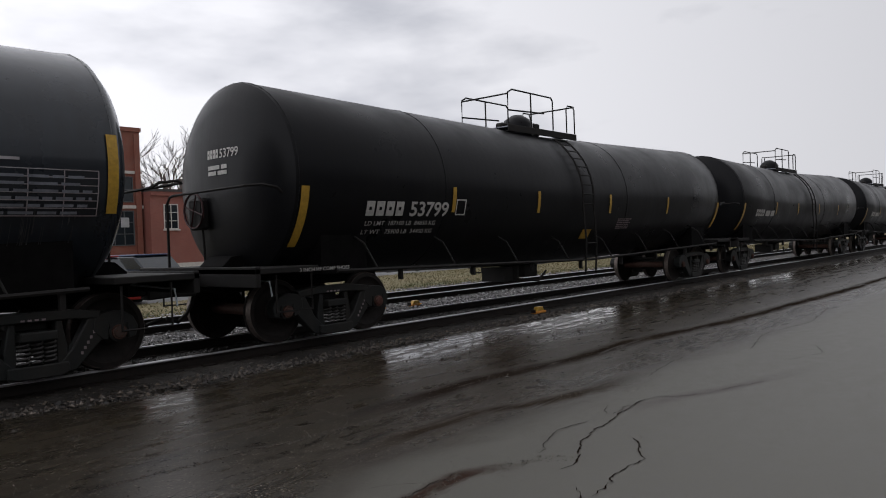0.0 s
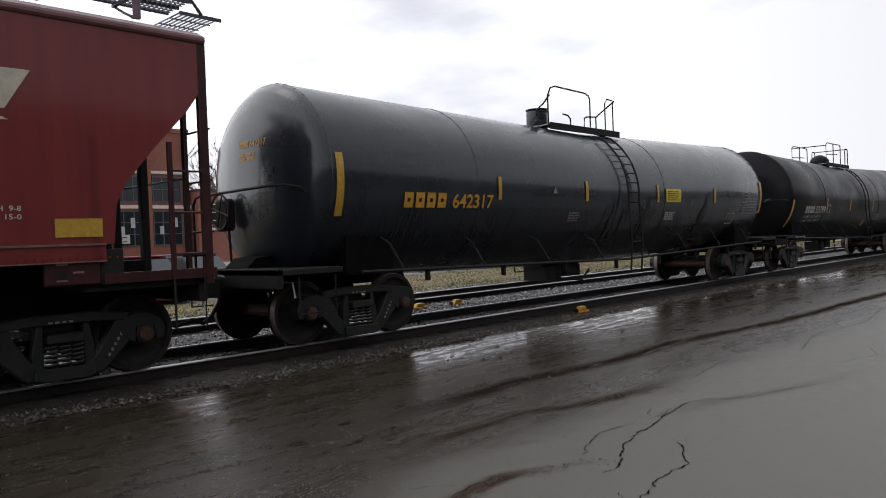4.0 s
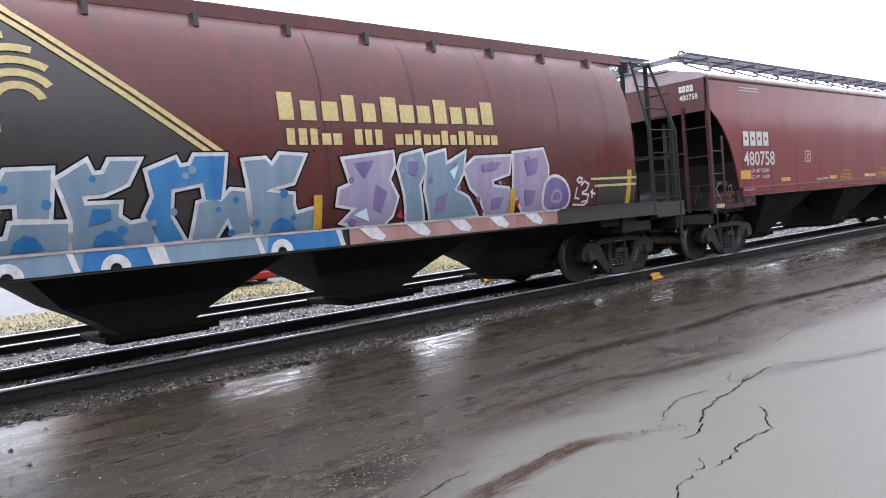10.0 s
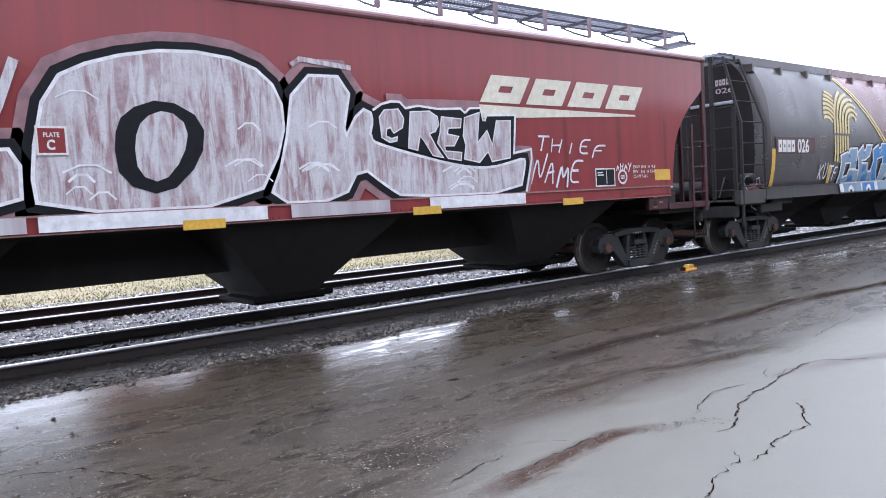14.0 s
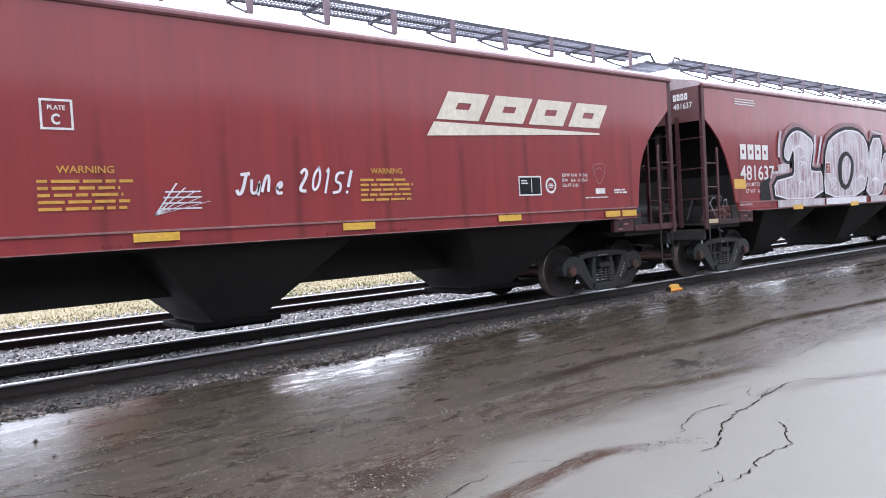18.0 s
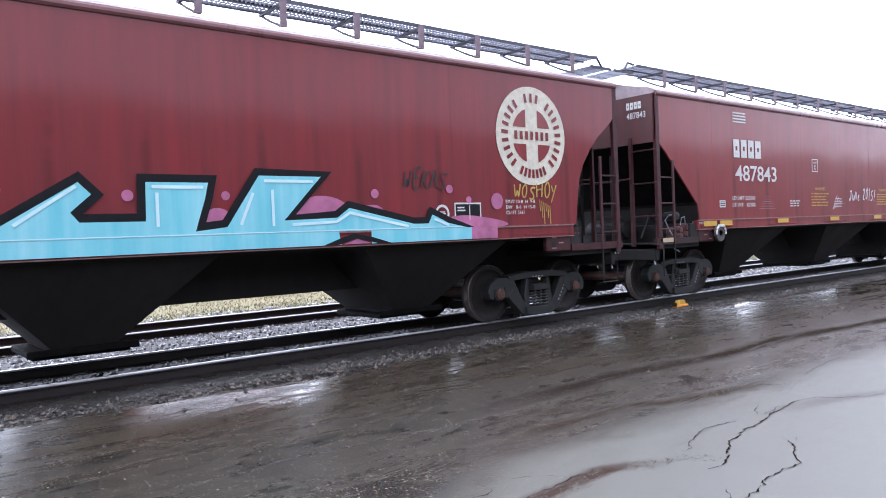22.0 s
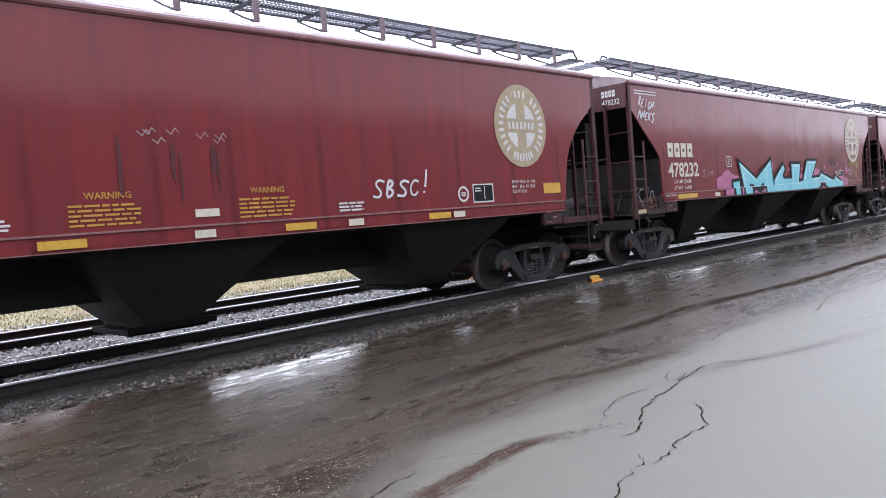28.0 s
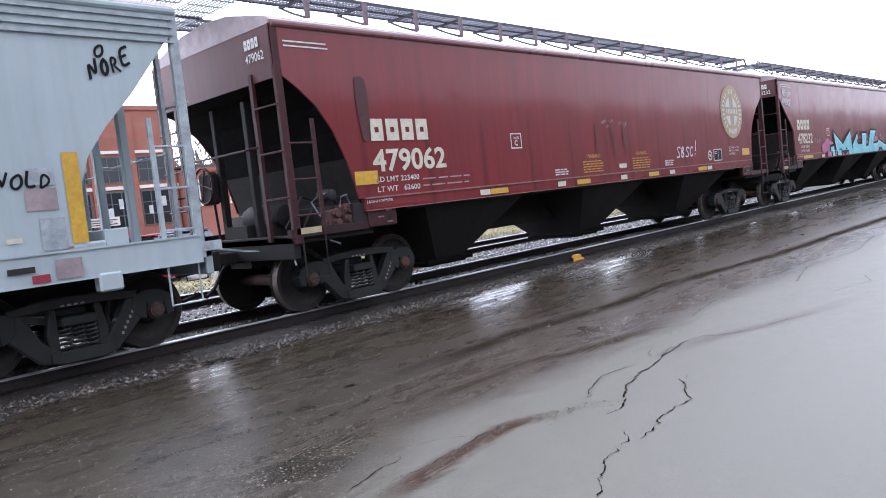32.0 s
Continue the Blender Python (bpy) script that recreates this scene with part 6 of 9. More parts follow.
ten = [
    [(-5.12, 2.50), (-4.96, 2.82), (-4.74, 2.98), (-4.42, 3.07), (-4.07, 3.01), (-3.62, 2.83), (-3.73, 2.52), (-3.87, 2.16), (-3.56, 2.13), (-3.20, 2.14), (-3.22, 1.52), (-5.53, 1.52), (-5.60, 1.91), (-4.96, 1.99), (-4.63, 2.04), (-4.62, 2.35), (-4.63, 2.70), (-4.78, 2.51), (-4.90, 2.36)],
    [(-2.93, 2.79), (-2.44, 3.04), (-1.65, 3.20), (-0.86, 3.12), (-0.48, 2.80), (-0.46, 2.24), (-0.88, 1.52), (-3.08, 1.52), (-3.12, 1.97)],
    [(-0.30, 3.01), (0.50, 3.03), (0.30, 2.20), (0.60, 2.66), (0.80, 2.58), (0.70, 2.26), (1.03, 2.16), (1.47, 2.06), (1.93, 1.96), (2.4, 1.89), (2.8, 1.89), (3.12, 1.95), (3.43, 2.02), (3.45, 1.93), (3.32, 1.52), (1.2, 1.52), (0.95, 1.66), (0.55, 1.94), (0.28, 1.52), (-0.72, 1.52), (-0.48, 2.04)]]
for p in ten:
    q = rounded(p, 1)
    laid("graffiti", outline(*stroke(q, 0.40)), M["haze"], car, FLAT, G)
for p in ten:
    q = rounded(p, 1)
    laid("graffiti", outline(*stroke(q, 0.20)), M["ink"], car, FLAT, 2 * G)
    laid("graffiti", outline(q), M["brushed"], car, FLAT, 3 * G)
    laid("graffiti", outline(*stroke(q, 0.035)), M["spray"], car, FLAT, 3 * G + 0.002)
laid("graffiti", outline(rounded([(-2.24, 2.53), (-1.82, 2.68), (-1.40, 2.45), (-1.46, 2.02), (-1.86, 1.64), (-2.32, 1.80), (-2.36, 2.24)], 1)), M["ink"], car, FLAT, 4 * G)
laid("graffiti", outline(rounded([(-2.06, 2.46), (-1.80, 2.56), (-1.58, 2.38), (-1.66, 2.05), (-1.90, 1.78), (-2.14, 1.88), (-2.16, 2.22)], 1)), M["brushed"], car, FLAT, 5 * G)
r = random.Random(44)
for k in range(26):
    x, z, w = r.choice((-4.25, -4.2, -2.6, -0.9, -0.15, 0.0, 2.2)) + r.uniform(-0.12, 0.12), r.uniform(1.62, 2.75), r.uniform(0.12, 0.24)
    if x > 1:
        z = r.uniform(1.6, 1.9)
    laid("graffiti", outline(*stroke([(x - w, z - 0.05), (x - 0.3 * w, z + 0.02), (x + 0.4 * w, z + 0.02), (x + w, z - 0.06)], r.uniform(0.012, 0.03), False)), M["spray"], car, FLAT, 3 * G + 0.003 + 0.0001 * k)
# white overspray beside the first letter, and its black foot
laid("graffiti", outline([(-6.18, 1.90), (-5.72, 2.02), (-5.66, 1.52), (-6.19, 1.52)]), M["ink"], car, FLAT, G - 0.002)
for k, (line, w) in enumerate((([(-5.20, 3.04), (-5.30, 2.75), (-5.33, 2.45)], 0.10), ([(-5.40, 2.20), (-5.12, 2.24), (-4.86, 2.22)], 0.16), ([(-5.72, 2.10), (-5.3, 2.12), (-4.9, 2.14)], 0.06), ([(-3.52, 3.0), (-3.58, 2.6), (-3.68, 2.28)], 0.09), ([(-3.18, 2.98), (-3.34, 2.55), (-3.46, 2.28)], 0.09), ([(-0.32, 3.12), (-0.20, 3.20), (0.5, 3.14)], 0.06))):
    laid("graffiti", outline(*stroke(line, w, False)), M["brushed"], car, FLAT, 2 * G + 0.003 + 0.0004 * k)
# the small word above the last letter's long foot
panel = [(0.79, 2.62), (0.92, 2.70), (1.07, 2.74), (1.20, 2.74), (1.29, 2.66), (1.50, 2.70), (1.84, 2.67), (2.23, 2.69), (2.31, 2.63), (2.41, 2.70), (2.59, 2.71), (2.63, 2.54), (2.69, 2.54), (2.72, 2.61), (3.28, 2.63), (3.20, 2.07), (3.13, 1.99), (2.80, 1.92), (2.40, 1.92), (1.93, 1.99), (1.51, 2.09), (1.03, 2.21), (0.76, 2.27)]
laid("graffiti", outline(*stroke([(1.00, 2.79), (1.22, 2.79), (1.32, 2.73), (1.9, 2.75), (2.59, 2.76)], 0.13, False)), M["haze"], car, FLAT, 4 * G - 0.003)
laid("graffiti", outline(*stroke(panel[:15], 0.06, False)), M["spray"], car, FLAT, 4 * G - 0.001)
laid("graffiti", outline(panel), M["ink"], car, FLAT, 4 * G)
laid("graffiti", outline(*stroke([(3.28, 2.65), (3.22, 2.09), (3.58, 2.15), (3.58, 2.00), (3.44, 1.52)], 0.035, False)), M["spray"], car, FLAT, 4 * G + 0.002)
def small_letter(p):
    laid("graffiti", outline(p), M["brushed"], car, FLAT, 5 * G)
    laid("graffiti", outline(*stroke(p, 0.016)), M["spray"], car, FLAT, 5 * G + 0.002)


small_letter([(0.87, 2.55), (0.95, 2.64), (1.17, 2.66), (1.25, 2.54), (1.22, 2.42), (1.08, 2.35), (1.03, 2.42), (0.97, 2.40), (0.96, 2.31), (1.04, 2.28), (1.13, 2.30), (1.12, 2.25), (1.01, 2.23), (0.89, 2.29)])
small_letter([(1.36, 2.63), (1.68, 2.65), (1.81, 2.58), (1.83, 2.47), (1.76, 2.38), (1.66, 2.35), (1.76, 2.18), (1.88, 2.03), (1.70, 2.06), (1.56, 2.26), (1.50, 2.32), (1.45, 2.13), (1.30, 2.16)])
small_letter([(1.88, 2.58), (2.23, 2.56), (2.21, 2.44), (1.99, 2.43), (1.97, 2.35), (2.17, 2.32), (2.08, 2.19), (1.91, 2.19), (1.92, 2.12), (2.21, 2.10), (2.19, 1.99), (1.96, 2.02), (1.79, 2.23), (1.84, 2.36)])
small_letter([(2.29, 2.58), (2.57, 2.66), (2.51, 2.24), (2.70, 2.41), (2.79, 2.21), (2.89, 2.55), (3.17, 2.56), (3.13, 2.02), (2.77, 1.97), (2.70, 2.11), (2.53, 1.96), (2.25, 2.01), (2.29, 2.20), (2.25, 2.33)])
for k, (x0, x1) in enumerate(((-5.5, -3.2), (-3.1, -0.75), (-0.45, 0.95), (1.6, 3.4))):
    laid("graffiti", outline(rect(x0, x1, 1.345, 1.50)), M["spray" if k % 2 else "silver"], car, SILL, 0.002)
plate_box(car, -3.06, -2.78, 2.08, 2.36, Skin(lambda z: -1.645), M["red"])
laid("graffiti", tag("THIEF", 3.70, 2.12, 0.20, 1.6, 0.026, 0.25, -0.06, 1), M["spray"], car)
laid("graffiti", tag("NAME", 3.58, 1.66, 0.40, 1.10, 0.034, 0.2, -0.10, 2), M["spray"], car)
laid("graffiti", tag("AHAY", 5.6, 1.8, 0.1, 0.4, 0.018, 0.1, 0, 3), M["spray"], car)

# hopper with straight end cut and the date tag
car = covered_hopper("dark red covered hopper car with slanted emblem and white tags", -74.69, LOW_REAR, ARC_FRONT, M["red"], 2.95, 1.85)
data_stencils(car, "487843", -5.67, 2.28, False, width=1.70, size=0.31)
end_mark(car, "487843")
laid("stencil", block_letters(4, -5.71, -4.56, 2.75, 3.12, 0, 0.2), M["white"], car)
weights(car, -5.81, 1.89, "223500", "62500", 0.9)
plate_box(car, -2.29, -1.99, 2.53, 2.83)
warning(car, -2.36, -1.46, 1.74, 2.18, 12)
warning(car, 1.34, 2.18, 1.75, 2.17, 13)
laid("graffiti", tag("June 2015!", -0.34, 1.87, 0.26, 1.56, 0.034, 0.25, 0, 4), M["spray"], car)
laid("graffiti", outline(*stroke(rounded([(5.95, 2.24), (6.30, 2.28), (6.28, 2.10), (6.18, 1.95), (6.08, 1.92), (6.02, 2.08)], 1), 0.013)), M["worn"], car)
laid("graffiti", outline(*stroke([(6.04, 2.16), (6.14, 2.2), (6.22, 2.14)], 0.012, False)), M["worn"], car, FLAT, 0.002)
laid("stencil", outline(rect(6.02, 6.27, 1.76, 1.85)), M["white"], car)
laid("small_print", small_print(6.52, 6.89, 1.76, 1.85, 2, 71, 0.4), M["white"], car)
laid("graffiti", outline(*[[(-1.27, 1.66), (-1.25, 1.66), (-1.0 + 0.09 * k, 2.0 - 0.05 * k), (-1.02 + 0.09 * k, 2.0 - 0.05 * k)] for k in range(5)], *[rect(-1.2 + 0.02 * k, -0.75, 1.72 + 0.06 * k, 1.735 + 0.06 * k) for k in range(4)]), M["spray"], car)
wedge_logo(car, 2.47, 2.62)
dimension_set(car, 4.2, 1.76, 14, 0.72)
for x in (-4.06, -1.51, 1.02, 3.7):
    strip(car, x, x + 0.48, 1.39, 1.48, "yellow", SILL, 0.004)
for x in (-6.95, -6.38):
    strip(car, x, x + 0.46, 1.38, 1.48, "yellow", SILL, 0.004)
for x in (6.2, 6.66):
    strip(car, x, x + 0.4, 1.36, 1.46, "yellow", SILL, 0.004)
laid("stencil", outline(*[rect(-5.71, -5.2, 3.46 + 0.06 * k, 3.49 + 0.06 * k) for k in range(4)]), M["white"], car)
strip(car, -6.3, -6.08, 1.74, 1.88, "white")
laid("stencil", outline(*[rect(-6.28, -6.1, 1.77 + 0.035 * k, 1.785 + 0.035 * k) for k in range(3)]), M["ink"], car, FLAT, 0.004)
laid("small_print", small_print(-3.4, -2.95, 1.74, 1.9, 3, 16), M["white"], car)
laid("graffiti", outline(*[rect(-4.8 + 0.06 * k, -4.1 - 0.05 * k, 1.70 + 0.05 * k, 1.706 + 0.05 * k, 0.1) for k in range(6)]), M["roof"], car)
bm = bmesh.new()
lathe(bm, [(0.06, -0.05), (0.165, -0.05), (0.175, -0.03), (0.175, 0.0), (0.06, 0.0), (0.06, -0.05)], 22, (-6.42, -1.64, 1.24))
part("tow_loop", bm, plain("loop_steel", (0.085, 0.075, 0.070), 0.55, 0.3, 0.4, 20), car, "round worn steel tow loop", True)
for a0, a1 in ((20, 75), (105, 160)):
    arc = [(-6.42 + 0.165 * math.cos(math.radians(a)), -1.70, 1.24 + 0.155 * math.sin(math.radians(a))) for a in np.linspace(a0 - 30 * (a0 < 90), a1 + 30 * (a0 > 90), 7)]
    part("tow_clip", tube(bmesh.new(), arc, 0.020, 6), M["white"], car, smooth=True)
part("tow_clip", bevelled(box((-6.53, -6.31, -1.715, -1.69, 1.355, 1.405)), 0.008), M["white"], car)

# hopper with the teal graffiti and round emblem
car = covered_hopper("dark red covered hopper car with teal graffiti and round emblem", -92.48, STRAIGHT_REAR, ARC_FRONT, M["red_old"], 3.33, 2.27)
data_stencils(car, "478232", -6.85, 1.86, True, slab=True)
end_mark(car, "478232")
weights(car, -6.6, 1.71, "224600", "61400", 0.8)
plate_box(car, -3.86, -3.58, 2.05, 2.32)
laid("graffiti", tag("REIGN", -7.98, 3.36, 0.19, 0.64, 0.03, 0.25, -0.1, 5), M["spray"], car)
laid("graffiti", tag("ANEKS", -8.02, 3.12, 0.19, 0.68, 0.03, 0.25, -0.13, 6), M["spray"], car)
strip(car, -6.56, -5.62, 1.36, 1.46, "yellow", SILL, 0.004)
strip(car, -4.69, -4.42, 1.35, 1.44, "cream", SILL, 0.004)
laid("stencil", outline(rect(-8.11, -7.19, 3.60, 3.625), rect(-8.11, -7.19, 3.66, 3.685)), M["white"], car)
round_logo(car, 6.23, 2.87, 0.75)
dimension_set(car, 4.63, 1.56, 21)
laid("graffiti", tag("WOSHOY", 5.8, 1.92, 0.22, 0.95, 0.024, 0.1, 0, 7), M["old_gold"], car, FLAT, 0.004)
for k in range(6):
    laid("graffiti", outline(*stroke([(6.35 + 0.045 * k, 1.9 - 0.02 * k), (6.36 + 0.045 * k, 1.72 - 0.1 * (k % 3))], 0.016, False)), M["old_gold"], car, FLAT, 0.003)
pinks = [[(-4.46, 1.52), (-4.49, 1.61), (-4.50, 1.74), (-4.40, 1.81), (-4.17, 1.83), (-4.06, 1.93), (-3.80, 2.00), (-3.68, 1.92), (-3.60, 1.86), (-3.52, 1.88), (-3.42, 1.81), (-3.29, 1.84), (-3.18, 1.79), (-3.12, 1.52), (-3.6, 1.52), (-4.10, 1.52)], [(1.0, 1.5), (1.0, 1.75), (1.25, 1.85), (1.5, 1.6), (1.7, 1.5)], [(2.1, 1.7), (2.3, 1.95), (2.7, 1.95), (2.95, 1.8), (3.4, 1.86), (3.5, 1.6), (2.6, 1.5)], [(4.3, 1.5), (5.7, 1.5), (5.6, 1.6), (4.6, 1.72)]]
for p in pinks:
    laid("graffiti", outline(rounded(p)), M["pink"], car, FLAT, 0.002)
for x, z, r in ((-0.95, 2.0, 0.07), (-0.95, 2.1, 0.05), (0.25, 1.95, 0.06), (3.3, 1.98, 0.06), (4.55, 2.05, 0.06), (5.45, 1.88, 0.12), (4.9, 1.9, 0.05), (1.3, 1.95, 0.05)):
    laid("paint_dot", outline(*disc(x, z, r, 18)), M["pink"], car, FLAT, 0.003)
teal = [[(-3.17, 2.17), (-2.93, 1.5), (-2.62, 1.5), (-2.55, 1.62), (-2.4, 1.5), (-1.98, 1.5), (-1.66, 1.62), (-1.6, 1.5), (-0.98, 1.5), (-0.99, 1.6), (-1.1, 2.21), (-2.13, 1.72)],
        [(-0.92, 1.5), (-0.9, 1.66), (-0.22, 2.08), (-0.10, 1.96), (-0.3, 1.78), (-0.22, 1.68), (0.42, 1.68), (0.43, 2.09), (1.10, 2.09), (1.06, 1.92), (0.94, 1.56), (1.3, 1.6), (1.70, 2.18), (2.51, 2.18), (2.0, 1.66), (2.72, 1.68), (2.9, 1.8), (3.9, 1.58), (4.15, 1.58), (4.22, 1.70), (4.5, 1.58), (4.9, 1.5)],
        [(-3.58, 1.5), (-3.58, 1.66), (-3.2, 1.68), (-3.2, 1.5)]]
for p in teal:
    laid("graffiti", outline(*stroke(p, 0.17)), M["ink"], car, FLAT, 2 * G)
    laid("graffiti", outline(p), M["teal"], car, FLAT, 3 * G)
for k, p in enumerate(([(-3.1, 2.10), (-2.12, 1.66)], [(-1.6, 1.92), (-1.14, 2.16)], [(-0.80, 1.66), (-0.24, 2.04)], [(0.49, 2.04), (1.04, 2.04)], [(1.76, 2.12), (2.40, 2.12)], [(1.62, 1.98), (1.46, 1.62)], [(1.86, 2.02), (1.86, 1.6)], [(2.1, 1.61), (2.70, 1.63), (2.9, 1.74), (3.8, 1.55)], [(-2.86, 1.56), (-2.98, 1.86)], [(0.54, 1.98), (0.54, 1.62)], [(4.24, 1.64), (4.5, 1.55)])):
    laid("graffiti", outline(*stroke(p, 0.035, False)), M["pale"], car, FLAT, 4 * G + 0.0004 * k)
laid("graffiti", outline(rect(-3.5, 4.75, 1.522, 1.532)), M["pale"], car, FLAT, 5 * G)
laid("graffiti", outline(rect(-3.66, -1.45, 1.345, 1.51)), M["ink"], car, SILL, 0.0)
for x0, x1, slant in ((-3.47, -3.20, -0.04), (-2.88, -2.44, -0.05), (-1.49, 2.75, -0.03), (3.2, 4.9, 0.0)):
    laid("graffiti", outline(rect(x0, x1, 1.345, 1.51, slant)), M["teal"], car, SILL, 0.003)
laid("graffiti", outline([(-2.36, 1.35), (-2.30, 1.44), (-2.02, 1.35)], [(-1.98, 1.35), (-1.62, 1.46), (-1.58, 1.35)]), M["pink"], car, SILL, 0.004)
laid("graffiti", outline([(-2.50, 1.53), (-2.45, 1.60), (-2.18, 1.53)]), M["ink"], car, FLAT, 4 * G - 0.003)
laid("graffiti", outline([(2.5, 1.345), (2.75, 1.43), (2.95, 1.48), (3.2, 1.43), (3.5, 1.345), (3.3, 1.345), (2.98, 1.42), (2.7, 1.345)]), M["ink"], car, SILL, 0.006)
laid("graffiti", outline([(2.78, 1.35), (2.98, 1.41), (3.2, 1.35)]), M["pink"], car, SILL, 0.009)
for x0, x1 in ((-4.08, -3.62), (-3.12, -3.02), (4.9, 5.4)):
    laid("graffiti", outline(rect(x0, x1, 1.345, 1.51)), M["pink"], car, SILL, 0.004)
laid("graffiti", tag("WEKAS", 3.75, 2.05, 0.26, 0.75, 0.030, 0.2, 0, 31), M["patch"], car)
laid("graffiti", tag("SIN", -5.2, 1.84, 0.14, 0.6, 0.02, 0.1, 0, 8), M["roof"], car)

# hopper with the worn round emblem
car = covered_hopper("dark red covered hopper car with a worn round cream emblem", -110.43, ARC_REAR, ARC_FRONT, M["red_old"])
data_stencils(car, "479062", -6.87, 1.87, True, slab=True, width=1.53)
end_mark(car, "479062")
weights(car, -6.83, 1.71, "223400", "62600", 0.86)
strip(car, -7.23, -6.8, 1.69, 1.88)
plate_box(car, -3.64, -3.33, 2.10, 2.37)
laid("paint_patch", outline([(-7.04, 3.18), (-6.95, 3.21), (-6.86, 3.17), (-6.82, 2.95), (-6.83, 2.60), (-6.85, 2.36), (-6.93, 2.28), (-7.00, 2.33), (-7.04, 2.66), (-7.06, 2.95)]), plain("scuffed_red", (0.070, 0.014, 0.017), 0.45, 0, 0.5, 5), car)
round_logo(car, 6.02, 2.82, 0.70, True)
dimension_set(car, 4.67, 1.56, 31)
strip(car, 6.53, 7.03, 1.65, 1.83)
for x in (-4.37, -1.75, 1.11, 3.62):
    strip(car, x, x + 0.47, 1.36, 1.45, "yellow", SILL, 0.004)
for x in (-4.64, -2.40, 2.11, -0.1, 4.15):
    strip(car, x, x + 0.26, 1.36, 1.45, "cream", SILL, 0.004)
strip(car, -0.05, 0.25, 1.6, 1.69, "cream")
warning(car, -1.42, -0.6, 1.57, 1.92, 33)
warning(car, 0.52, 1.32, 1.56, 1.92, 34)
laid("graffiti", tag("SBSC!", 2.6, 1.73, 0.26, 1.15, 0.036, 0.2, 0, 9), M["spray"], car)
r = random.Random(77)
for k in range(9):
    x, z1, w = r.uniform(-1.0, 0.5), r.uniform(2.3, 2.55), r.uniform(0.015, 0.06)
    laid("drip_stain", outline([(x, z1 - r.uniform(0.25, 0.7)), (x + w, z1 - r.uniform(0.2, 0.6)), (x + w * 0.8, z1), (x + w * 0.2, z1)]), M["drip"], car, FLAT, 0.0003 * k)
for k in range(7):
    x, z = r.uniform(-0.7, 0.3), r.uniform(2.38, 2.6)
    laid("scuff", outline(*stroke([(x, z), (x + 0.06, z - 0.05), (x + 0.11, z + 0.02), (x + 0.15, z - 0.03)], 0.010, False)), M["roof"], car, FLAT, 0.004 + 0.0004 * k)
laid("small_print", small_print(-2.39, -1.93, 1.57, 1.7, 3, 35), M["white"], car)
laid("small_print", small_print(2.0, 2.45, 1.56, 1.7, 3, 36), M["white"], car)
laid("stencil", outline(rect(-8.17, -7.45, 3.54, 3.56), rect(-8.17, -7.47, 3.60, 3.62)), M["white"], car)
laid("small_print", small_print(-5.9, -4.7, 1.6, 1.8, 2, 37, 0.8), M["roof"], car)


# ---- cylindrical hopper with the wheat emblem ----
def bulge(z):
    q = min(0.999, abs((z - 2.42) / 1.92))
    return -1.60 * (1 - q ** 2.7) ** (1 / 2.7)


ROUND = Skin(lambda z: bulge(z) - 0.012, True)


def stripe_x(z):
    """Where the gold stripes, and the border of black and red, stand at a height."""
    return float(np.interp(z, (2.30, 2.42, 2.83, 3.33, 3.78, 3.97), (-1.29, -1.46, -2.04, -2.75, -3.36, -3.52)))


